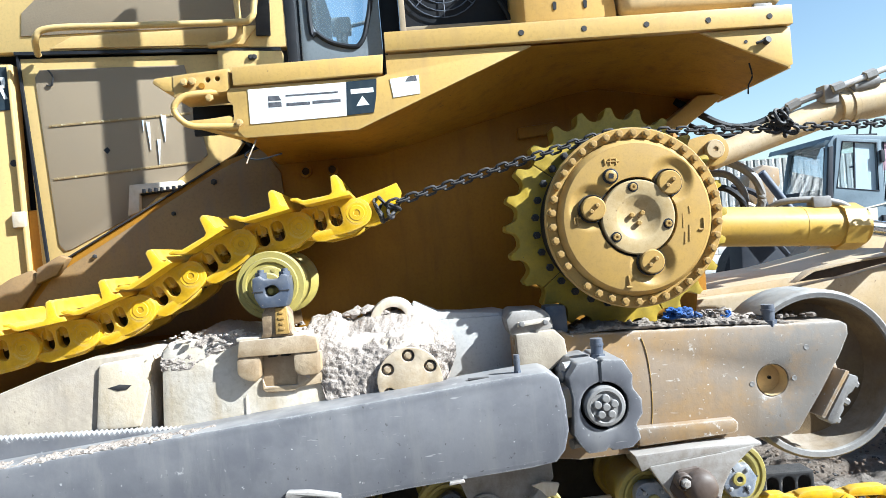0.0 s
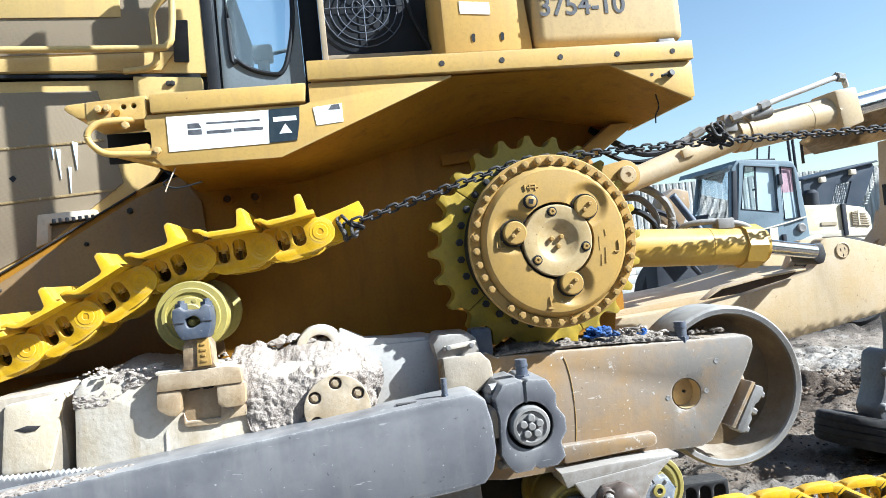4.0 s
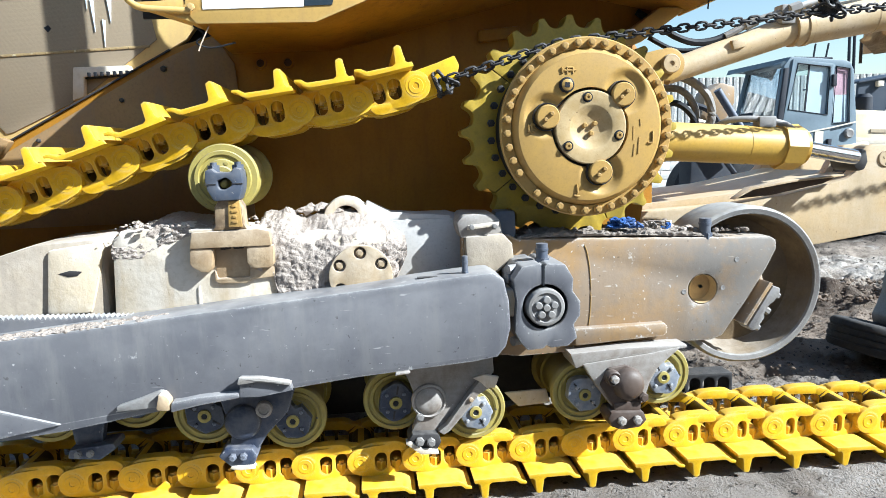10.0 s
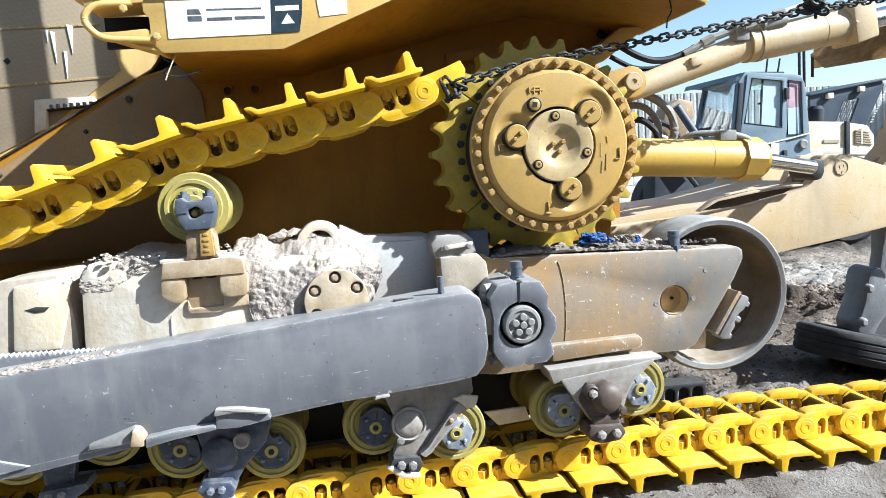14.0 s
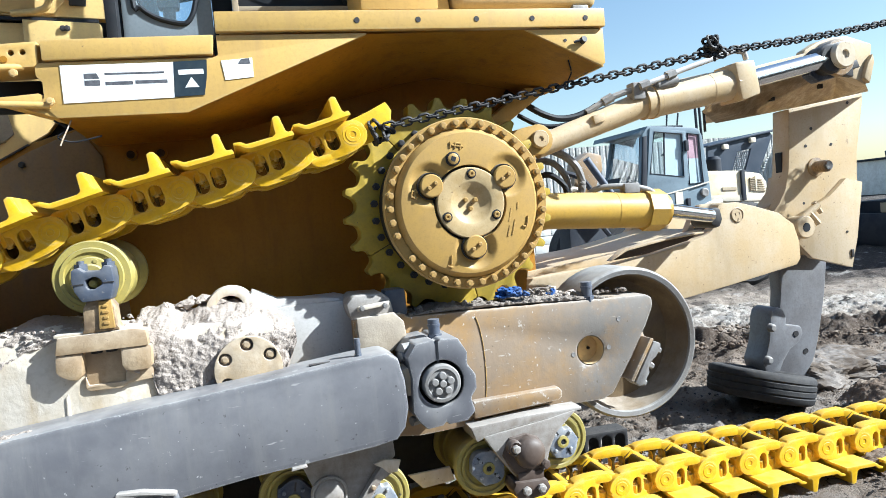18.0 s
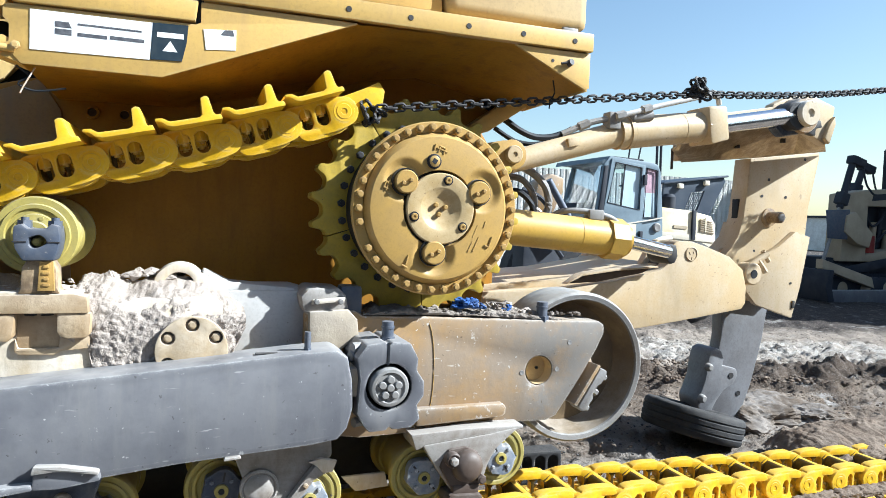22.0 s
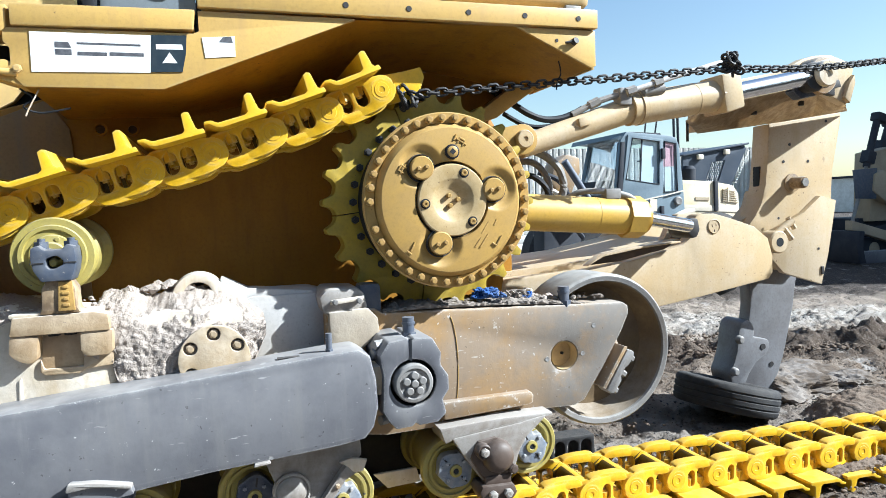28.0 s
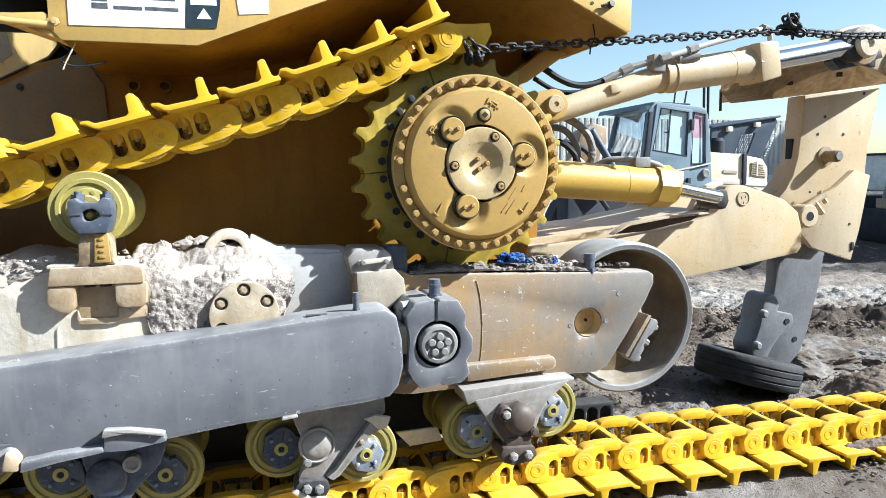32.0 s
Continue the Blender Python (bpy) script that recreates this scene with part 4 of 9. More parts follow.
def build_cab():
    c = part("cab_door", plate([(-1.469, 2.459), (-1.459, 3.787), (-1.052, 3.787), (-1.042, 2.668), (-1.279, 2.659), (-1.279, 2.459)], 0.401, 0.458,
                               holes=[[(-1.412, 3.644), (-1.412, 2.886), (-1.379, 2.82), (-1.308, 2.768), (-1.203, 2.739), (-1.156, 2.753), (-1.118, 2.839), (-1.075, 3.076), (-1.066, 3.644)]], bevel=0.01), CAB_GREY, dozer, at=(-1.279, 0.401, 2.933))
    g = part("pane", plate([(-1.417, 3.654), (-1.417, 2.881), (-1.308, 2.763), (-1.203, 2.734), (-1.146, 2.744), (-1.061, 3.654)], 0.425, 0.433, bevel=0), GLASS, c)
    g.visible_shadow = False
    part("seal", tube(smooth_line([(-1.412, 0.398, 3.644), (-1.412, 0.398, 2.886), (-1.379, 0.398, 2.82), (-1.308, 0.398, 2.768), (-1.203, 0.398, 2.739), (-1.156, 0.398, 2.753), (-1.118, 0.398, 2.839), (-1.075, 0.398, 3.076), (-1.066, 0.398, 3.644)], 4), 0.013, 8), BLACK, c)
    part("front_pillar", plate([(-1.511, 2.475), (-1.516, 3.95), (-1.452, 3.95), (-1.461, 2.475)], 0.195, 0.285, bevel=0.012), BLACK, dozer)
    part("rear_pillar", plate([(-1.04, 2.56), (-1.05, 3.9), (-0.94, 3.9), (-0.94, 2.56)], 0.50, 0.68, bevel=0.01), BLACK, dozer)
    part("cab_far_side", box((-1.25, 1.95, 2.72), (0.7, 0.06, 0.35), 0.01), CAB_GREY, dozer)
    part("cab_roof", box((-1.0, 1.3, 3.95), (1.5, 1.5, 0.12), 0.04), YELLOW_OLD, dozer)
    part("cab_floor", box((-1.0, 1.3, 2.6), (1.2, 1.3, 0.06), 0.01), BLACK, dozer)
    part("seat", join(box((-1.05, 1.3, 2.85), (0.5, 0.5, 0.14), 0.04), box((-0.83, 1.3, 3.15), (0.13, 0.48, 0.6), 0.04)), BLACK, dozer)
    part("lever_post", join(rod((-1.29, 0.95, 2.62), (-1.29, 0.95, 3.0), 0.035), box((-1.29, 0.95, 3.03), (0.12, 0.1, 0.1), 0.02), rod((-1.29, 0.95, 3.02), (-1.14, 0.95, 3.05), 0.012)), CAB_GREY, dozer)


def build_rear():
    k = part("cooler_box", box((-0.64, 0.55, 3.05), (0.56, 0.36, 0.66), 0.008), BLACK, dozer, at=(-0.64, 0.35, 3.0))
    part("cooler_frame", join(box((-0.925, 0.34, 3.1), (0.03, 0.06, 0.74), 0.005), box((-0.345, 0.34, 3.1), (0.03, 0.06, 0.74), 0.005), box((-0.64, 0.34, 2.785), (0.58, 0.05, 0.025), 0.005)), FAR_TAN, k)
    part("lower_gap", box((-0.64, 0.40, 2.66), (0.62, 0.03, 0.22), 0.005), BODY_BROWN, k)
    for r in (0.06, 0.10, 0.14, 0.18, 0.215):
        part("fan_guard_ring", tube([(-0.70 + r * math.cos(a * math.pi / 12), 0.352, 3.06 + r * math.sin(a * math.pi / 12)) for a in range(24)], 0.0035, 5, True), STEEL_BLUE, k)
    for a in np.arange(0, 3.0, 0.785):
        w = Vector((0.215 * math.cos(a), 0, 0.215 * math.sin(a)))
        part("fan_guard_spoke", rod(Vector((-0.70, 0.352, 3.06)) - w, Vector((-0.70, 0.352, 3.06)) + w, 0.003, None, 5), STEEL_BLUE, k)
    part("hose", tube(smooth_line([(-0.50, 0.34, 3.2), (-0.44, 0.33, 2.98), (-0.38, 0.32, 2.84), (-0.36, 0.33, 2.80)]), 0.012, 8), BLACK, k)
    a = part("side_panel", plate([(-0.36, 2.655), (0.08, 2.655), (0.06, 2.9), (0.02, 3.15), (-0.36, 3.15)], -0.06, 0.6, bevel=0.012), YELLOW_OLD, dozer, at=(-0.15, 0, 2.8))
    for x in (-0.215, -0.07):
        part("slot", plate(oval(x, 2.725, 0.018, 0.04, 10), -0.0645, -0.0605, bevel=0), BLACK, a)
    part("paper_label", plate([(-0.27, 2.845), (-0.12, 2.835), (-0.12, 2.895), (-0.27, 2.905)], -0.0640, -0.0605, bevel=0), WHITE_STICKER, a)
    tank = bevel_sharp(box((0.475, 0.25, 2.93), (0.77, 0.72, 0.56), 0.0), 0.05, 3)
    b = part("rear_tank", tank, TANK_TAN, dozer, "pale yellow rear tank with a stencilled number", at=(0.47, 0, 2.9))
    t = bpy.data.curves.new("stencil", "FONT")
    t.body, t.size, t.extrude, t.offset = "3754-10", 0.135, 0.001, 0.002
    o = bpy.data.objects.new("stencil", t)
    me = bpy.data.meshes.new_from_object(o)
    bpy.data.objects.remove(o)
    me.materials.append(GREY_PRINT)
    st = new("stencil_number", me)
    st.parent = b
    st.matrix_basis = Matrix.Translation(Vector((0.11, -0.1125, 2.80)) - BASE[b]) @ pose(0, 0, 0, 90, 0, 0)
    part("tank_foot", box((0.76, -0.06, 2.615), (0.09, 0.1, 0.09), 0.01), GREY_STEEL, b)
    part("tank_shelf", box((0.2, 0.2, 2.61), (1.1, 0.5, 0.10), 0.01), BLACK, b)


build_fender()
build_case()
build_hood()
build_cab()
build_rear()


# ---- sprocket and final drive, which turn ----
TEETH = 24


def build_sprocket():
    s = part("sprocket", lathe([(0.0, 0.06), (0.41, 0.06), (0.42, 0.05), (0.42, -0.05), (0.38, -0.052), (0.34, -0.054), (0.34, -0.10), (0.0, -0.10)], 0, AX, 72), DARK, dozer, "toothed sprocket with a round cast hub", at=(0, 0, AX))
    # five toothed segments bolted to the rim
    step = 2 * math.pi / TEETH
    shares = (5, 5, 5, 5, 4)
    first = 0
    for share in shares:
        prof, n = [], share
        a0, a1 = (first - 0.5) * step + 0.006, (first + n - 0.5) * step - 0.006
        prof.append((0.36, a0))
        prof.append((0.474, a0))
        for k in range(n):
            c = (first + k) * step
            for r, d in ((0.474, -0.47), (0.4745, -0.40), (0.478, -0.32), (0.485, -0.25), (0.497, -0.19), (0.512, -0.145), (0.524, -0.115), (0.530, -0.07), (0.530, 0.07), (0.524, 0.115), (0.512, 0.145), (0.497, 0.19), (0.485, 0.25), (0.478, 0.32),
                         (0.4745, 0.40), (0.474, 0.47)):
                prof.append((r, c + d * step))
        prof.append((0.474, a1))
        prof.append((0.36, a1))
        for k in range(14):
            prof.append((0.36, a1 + (a0 - a1) * (k + 1) / 15))
        loop = [(r * math.cos(a), AX + r * math.sin(a)) for r, a in prof]
        part("tooth_segment", plate(loop, -0.060, 0.058, bevel=0.007), SPROCKET_YELLOW, s, at=(0, 0, AX))
        first += n
    proto = None
    for i in range(30):
        a = 2 * math.pi * (i + 0.5) / 30
        x, z = 0.392 * math.cos(a), AX + 0.392 * math.sin(a)
        if proto is None:
            proto = part("segment_bolt", moved(hex_bolt(0.0185, 0.026, -0.06), Matrix.Translation((x, 0, z))), DARK, s, at=(x, 0, z))
        else:
            same("segment_bolt", proto, s, (x, 0, z))
    # final drive drum
    part("hub_drum", lathe([(0.366, -0.05), (0.368, -0.17), (0.376, -0.20), (0.376, -0.225), (0.370, -0.228), (0.370, -0.238), (0.372, -0.242), (0.372, -0.270), (0.368, -0.278)], 0, AX, 84), BLACK, s, at=(0, 0, AX))
    # cover: a turned rim, and a cast face with pockets round the planet covers
    part("hub_rim", lathe([(0.376, -0.272), (0.392, -0.278), (0.393, -0.300), (0.387, -0.307), (0.345, -0.308), (0.338, -0.300)], 0, AX, 96), HUB_TAN, s, at=(0, 0, AX))
    planets = [(0.199 * math.cos(radians(d)), 0.199 * math.sin(radians(d))) for d in (43.5, 165.3, -77.6)]
    bm = bmesh.new()
    radii = [0.1705, 0.1725] + list(np.linspace(0.178, 0.318, 24)) + [0.326, 0.333, 0.338, 0.341]
    rings = []
    for k, r in enumerate(radii):
        row = []
        for i in range(150):
            a = 2 * math.pi * i / 150
            x, z = r * math.cos(a), r * math.sin(a)
            y = -0.352 + 0.010 * ((r - 0.17) / 0.15) ** 2
            if r > 0.318:
                y = -0.341 + 0.034 * ((r - 0.318) / 0.023) ** 1.4
            if k == 0:
                y = -0.318
            for px_, pz in planets:
                ox, oz = px_ * 1.05 + 0.006, pz * 1.05 + 0.004
                u = max(0.0, 1 - math.hypot(x - ox, z - oz) / 0.098)
                y += 0.020 * min(1.0, u * 3.2) if r > 0.1715 else 0.0
            row.append(bm.verts.new((x, y, AX + z)))
        rings.append(row)
    for p, q in zip(rings, rings[1:]):
        for i in range(150):
            bm.faces.new((p[i], p[(i + 1) % 150], q[(i + 1) % 150], q[i]))
    bmesh.ops.recalc_face_normals(bm, faces=bm.faces[:])
    part("hub_cover", bm, HUB_TAN, s, "tan painted cast hub cover", at=(0, 0, AX))
    part("hub_floor", lathe([(0.175, -0.318), (0.0, -0.318)], 0, AX, 48), DARK, s, at=(0, 0, AX))
    part("center_cap", lathe([(0.160, -0.315), (0.160, -0.354), (0.155, -0.360), (0.10, -0.364), (0.092, -0.360), (0.052, -0.338), (0.0, -0.338)], 0, AX, 64), HUB_WORN, s, at=(0, 0, AX))
    proto = None
    for i in range(38):
        if i == 23:
            continue
        a = 2 * math.pi * i / 38 + 0.04
        x, z = 0.3655 * math.cos(a), AX + 0.3655 * math.sin(a)
        if proto is None:
            proto = part("rim_bolt", moved(hex_bolt(0.0178, 0.026, 0), Matrix.Translation((x, -0.306, z))), HUB_TAN, s, at=(x, -0.306, z))
        else:
            same("rim_bolt", proto, s, (x, -0.306, z), pose(0, 0, 0, 0, 13 * i, 0))
    # three planet covers in their pockets, a filler plug, cap bolts
    for deg in (43.5, 165.3, -77.6):
        a = radians(deg)
        x, z = 0.199 * math.cos(a), AX + 0.199 * math.sin(a)
        part("pocket_ring", lathe([(0.056, -0.33), (0.0575, -0.352), (0.060, -0.352), (0.062, -0.33)], x, z, 28), DARK, s, at=(x, 0, z))
        cov = part("planet_cover", lathe([(0.052, -0.335), (0.052, -0.366), (0.047, -0.371), (0, -0.372)], x, z, 32), HUB_TAN, s, at=(x, -0.36, z))
    for deg in (30, 150, 270):
        a = radians(deg + 8)
        x, z = 0.026 * math.cos(a), AX + 0.026 * math.sin(a)
        part("cap_screw", lathe([(0.011, -0.34), (0.011, -0.352), (0.008, -0.356), (0, -0.356)], x, z, 10), HUB_TAN, s, at=(x, -0.35, z))
    for deg in (43.5, 165.3, -77.6):
        a = radians(deg)
        for off in (-0.018, 0.018):
            x, z = 0.199 * math.cos(a) + off * 0.75, AX + 0.199 * math.sin(a) + off * 0.7
            part("cover_screw", lathe([(0.010, -0.37), (0.010, -0.382), (0.007, -0.385), (0, -0.385)], x, z, 8), HUB_TAN, s, at=(x, -0.37, z))
    for deg in (97, -17, 217):               # bolts sunk in notches of the cap's edge
        a = radians(deg)
        x, z = 0.130 * math.cos(a), AX + 0.130 * math.sin(a)
        part("bolt_notch", lathe([(0.0225, -0.355), (0.0225, -0.3645), (0.019, -0.3650), (0.0, -0.3640)], x, z, 18), BLACK, s, at=(x, -0.36, z))
        part("cap_bolt", lathe([(0.0155, -0.36), (0.0155, -0.370), (0.013, -0.373), (0.006, -0.373), (0.005, -0.369), (0, -0.369)], x, z, 14), HUB_TAN, s, at=(x, -0.36, z))
    x, z = -0.107, AX + 0.183
    part("plug", join(lathe([(0.033, -0.35), (0.033, -0.361), (0.028, -0.365), (0.022, -0.365), (0.022, -0.358)], x, z, 28)), BLACK, s, at=(x, -0.36, z))
    part("plug_face", lathe([(0.025, -0.352), (0.025, -0.3665), (0.022, -0.3685), (0.0, -0.3685)], x, z, 20), HUB_TAN, s, at=(x, -0.36, z))
    part("plug_socket", box((x, -0.3686, z), (0.021, 0.003, 0.021), 0.0, pose(0, 0, 0, 0, 10, 0)), BLACK, s, at=(x, -0.36, z))
    # cast marks: strokes in low relief
    for cx, cz, strokes in ((0.283, -0.045, [(0, 0.02, 0, -0.03), (0, -0.03, -0.022, -0.03)]), (-0.062, -0.265, [(0, 0.02, 0.004, -0.02), (-0.012, -0.03, 0.014, -0.034)]), (-0.095, 0.245, [(-0.03, 0.014, -0.028, -0.012), (-0.008, 0.012, -0.008, -0.014),
                            (-0.008, 0.012, 0.018, 0.012), (0.018, 0.012, 0.018, -0.014), (-0.02, 0, 0.032, 0)]), (-0.262, 0.005, [(-0.014, 0.012, 0.014, 0.012), (0, 0.024, 0, -0.022), (-0.014, -0.014, 0.014, -0.014), (-0.014, 0.012, -0.014, -0.014)]),
                           (0.205, -0.07, [(-0.01, 0.07, -0.012, 0.01), (-0.006, -0.01, -0.01, -0.06), (0.016, 0.02, 0.012, -0.05), (0.02, 0.10, 0.022, 0.07)]), (0.0, 0.147, [(-0.025, 0.004, 0.02, 0)])):
        for x0, z0, x1, z1 in strokes:
            part("cast_stroke", rod((cx + x0, -0.350, AX + cz + z0), (cx + x1, -0.350, AX + cz + z1), 0.0042, None, 6), HUB_TAN, s, at=(cx, -0.35, AX + cz))
    return s


sprocket = build_sprocket()


POST_BROWN = mat("oily brown post paint", (0.38, 0.27, 0.15), 0.5, second=(0.15, 0.095, 0.05), amount=0.9, scale=9, dust=0.5, dust_color=(0.50, 0.45, 0.39), bump=0.15, streak=(0.055, 0.04, 0.032), chips=(0.46, 0.40, 0.31), chip_cut=0.67)
BRACKET_TAN = mat("dull tan bracket steel", (0.43, 0.325, 0.205), 0.65, second=(0.30, 0.205, 0.11), amount=0.9, scale=6, dust=0.7, dust_color=(0.52, 0.48, 0.44), bump=0.2, chips=(0.18, 0.13, 0.09), chip_cut=0.70)
NECK_TAN = mat("streaked grey-tan neck steel", (0.40, 0.335, 0.25), 0.7, second=(0.30, 0.245, 0.18), amount=0.9, scale=4, dust=0.7, dust_color=(0.52, 0.48, 0.44), bump=0.2, grain=40, streak=(0.22, 0.18, 0.135), specks=(0.17, 0.13, 0.09), chips=(0.5, 0.45, 0.38), chip_cut=0.68)
COVER_CREAM = mat("cream dusty cover paint", (0.46, 0.37, 0.26), 0.7, second=(0.36, 0.265, 0.155), amount=0.9, scale=9, dust=0.5, dust_color=(0.54, 0.50, 0.46), bump=0.15, chips=(0.26, 0.20, 0.13), chip_cut=0.69)
BOGIE_GREY = mat("brown-grey worn bogie steel", (0.30, 0.275, 0.25), 0.5, second=(0.19, 0.155, 0.125), amount=0.9, scale=7, dust=0.6, dust_color=(0.42, 0.39, 0.36), bump=0.08, chips=(0.45, 0.43, 0.40), chip_cut=0.66, scratch=(0.42, 0.40, 0.37))


# ---- track roller frame ----
def build_roller_frame():
    rear = [(-0.56, 0.70), (-0.56, 1.22), (-0.34, 1.225), (-0.30, 1.205), (0.955, 1.155), (0.985, 1.14), (0.985, 1.09), (0.94, 1.00), (0.83, 0.83), (0.72, 0.675), (0.66, 0.65), (0.52, 0.655), (-0.30, 0.635), (-0.45, 0.655)]
    f = part("roller_frame", rough_up(plate(rear, -0.20, 0.22, holes=[circle(0.612, 0.913, 0.072, 28)], bevel=0.022), 0.003, 9), FRAME_TAN, dozer, "worn tan steel track roller frame, dusty and chipped", at=(0, 0, 0.9))
    part("hole_cup", lathe([(0.071, -0.195), (0.069, -0.13), (0.0, -0.13)], 0.612, 0.913, 28), TANK_TAN, f)
    part("hole_pin", lathe([(0.008, -0.15), (0.008, -0.14), (0, -0.143)], 0.625, 0.915, 8), DARK, f)
    for x, z in ((0.515, 0.905), (0.712, 0.915), (0.78, 1.05)):
        part("small_plug", lathe([(0.013, -0.198), (0.012, -0.2025), (0.006, -0.2025), (0.0, -0.2005)], x, z, 14), GREY_STEEL, f)
    part("edge_bar", rough_up(plate([(-0.04, 0.682), (0.395, 0.703), (0.415, 0.714), (0.416, 0.750), (0.400, 0.768), (-0.04, 0.766)], -0.245, -0.19, bevel=0.012), 0.002), FRAME_TAN, f)
    part("joint_ring", tube([(0.02 + 0.05 * math.cos(a) - 0.02, -0.202, 0.93 + 0.25 * math.sin(a)) for a in np.linspace(-1.1, 1.15, 16)], 0.002, 6), HUB_TAN, f)
    part("corner_bracket", rough_up(plate([(-0.575, 1.225), (-0.59, 1.30), (-0.555, 1.335), (-0.42, 1.33), (-0.385, 1.30), (-0.375, 1.225)], -0.24, 0.0, bevel=0.02), 0.005), BOGIE_GREY, f)
    part("corner_block", rough_up(plate([(-0.55, 1.05), (-0.555, 1.235), (-0.375, 1.238), (-0.34, 1.19), (-0.33, 1.12), (-0.42, 1.05)], -0.262, -0.19, bevel=0.015), 0.007, 14), NECK_TAN, f)
    part("bracket_strap", plate([(-0.545, 1.262), (-0.40, 1.275), (-0.395, 1.295), (-0.54, 1.283)], -0.262, -0.24, bevel=0.006), FRAME_PALE, f)
    for x in (-0.525, -0.42):
        bolt_on(f, x, -0.262, 1.275, 0.014, 0.014)
    part("top_lug", rough_up(box((-0.35, -0.12, 1.27), (0.10, 0.12, 0.13), 0.02), 0.004), STEEL_BLUE, f)
    # pivot cap clamp with its round end
    clamp = [(-0.385, 0.84), (-0.375, 0.98), (-0.39, 1.07), (-0.35, 1.125), (-0.27, 1.135), (-0.255, 1.12), (-0.24, 1.135), (-0.16, 1.125), (-0.125, 1.06), (-0.13, 1.01), (-0.095, 0.96), (-0.095, 0.90), (-0.125, 0.86), (-0.11, 0.80),
             (-0.15, 0.765), (-0.23, 0.76), (-0.245, 0.775), (-0.26, 0.76), (-0.33, 0.755), (-0.36, 0.79)]
    part("pivot_clamp", rough_up(plate(clamp, -0.50, -0.20, holes=[circle(-0.25, 0.945, 0.098, 32)], bevel=0.018), 0.002), ARM_GREY, f, "grey bolted pivot clamp")
    part("clamp_seam", plate([(-0.262, 1.04), (-0.254, 1.04), (-0.252, 1.13), (-0.262, 1.13)], -0.503, -0.49, bevel=0), BLACK, f)
    part("clamp_bore", lathe([(0.098, -0.49), (0.094, -0.40), (0.0, -0.40)], -0.25, 0.945, 32), BLACK, f)
    part("pivot_ring", lathe([(0.083, -0.40), (0.083, -0.505), (0.077, -0.515), (0.065, -0.517), (0.060, -0.509), (0, -0.508)], -0.25, 0.945, 40), GREY_STEEL, f)
    for i in range(6):
        a = 2 * math.pi * i / 5 + 0.3
        x, z = (-0.25 + 0.036 * math.cos(a), 0.945 + 0.036 * math.sin(a)) if i < 5 else (-0.25, 0.945)
        part("pivot_bolt", lathe([(0.0165, -0.508), (0.0165, -0.522), (0.013, -0.525), (0, -0.5255)], x, z, 12), GREY_STEEL, f)
    for x, z in ((-0.405, 1.065), (-0.395, 1.10), (-0.38, 0.78)):
        part("clamp_nut", rod((x, -0.42, z), (x + 0.05, -0.40, z), 0.022, None, 8), GREY_STEEL, f)
    # studs
    for x, y, z0, z1, r in ((-0.235, -0.39, 1.11, 1.205, 0.026), (0.632, -0.165, 1.155, 1.255, 0.028), (-0.585, -0.44, 1.08, 1.175, 0.013)):
        part("stud", join(rod((x, y, z0), (x, y, z1), r, None, 16), rod((x, y, z1 - 0.03), (x, y, z1 - 0.02), r * 1.12, None, 16), rod((x, y, z0), (x, y, z0 + 0.03), r * 1.25, None, 6)), STEEL_BLUE, f)
    part("stud_strip", box((-0.68, -0.43, 1.088), (0.22, 0.03, 0.008), 0.002), DARK, f)
    part("top_rail", rough_up(plate([(0.30, 1.165), (0.88, 1.165), (0.88, 1.20), (0.76, 1.205), (0.74, 1.19), (0.36, 1.20)], 0.05, 0.2, bevel=0.006), 0.003), FRAME_PALE, f)
    for x in (0.34, 0.45, 0.55, 0.78, 0.84):
        part("rail_bolt", rod((x, 0.06, 1.195), (x, 0.06, 1.225), 0.018, None, 6), FRAME_PALE, f)

    # front half: tube, saddle and brackets
    front = [(-2.10, 0.80), (-2.075, 1.30), (-2.04, 1.325), (-1.76, 1.355), (-1.60, 1.31), (-1.35, 1.28), (-1.19, 1.30), (-0.94, 1.30), (-0.90, 1.25), (-0.90, 0.72)]
    g = part("frame_tube", rough_up(plate(front, -0.296, 0.20, bevel=0.05), 0.004, 5), FRAME_PALE, dozer, "pale dusty front tube of the roller frame", at=(-1.4, 0, 1.0))
    part("tube_sleeve", rough_up(box((-0.73, 0.05, 1.09), (0.44, 0.36, 0.47), 0.09), 0.003), PIPE_GREY, g, "smooth pale grey tube end")
    part("rib", rough_up(plate([(-1.735, 0.90), (-1.73, 1.075), (-1.72, 1.085), (-1.712, 0.9)], -0.303, -0.285, bevel=0.008), 0.003), FRAME_PALE, g)
    part("saddle_lug", rough_up(plate([(-1.24, 1.26), (-1.20, 1.32)] + [(-1.085 + 0.105 * math.cos(a), 1.325 + 0.10 * math.sin(a)) for a in np.linspace(2.65, 0.65, 14)] + [(-0.93, 1.345), (-0.86, 1.27)], -0.12, 0.06, holes=[[(-1.085 + 0.055 * math.cos(a), 1.34 + 0.045 * math.sin(a)) for a in np.linspace(0.0, 3.14, 9)]], bevel=0.012), 0.003), FRAME_PALE, g)
    part("saddle_tail", rough_up(plate([(-1.02, 1.30), (-0.99, 1.40), (-0.88, 1.345), (-0.60, 1.32), (-0.58, 1.25)], -0.10, 0.05, bevel=0.012), 0.003), PIPE_GREY, g)
    spots = [(-1.028 + 0.104 * math.cos(radians(60 * i + 30)), 1.092 + 0.104 * math.sin(radians(60 * i + 30))) for i in range(6)]
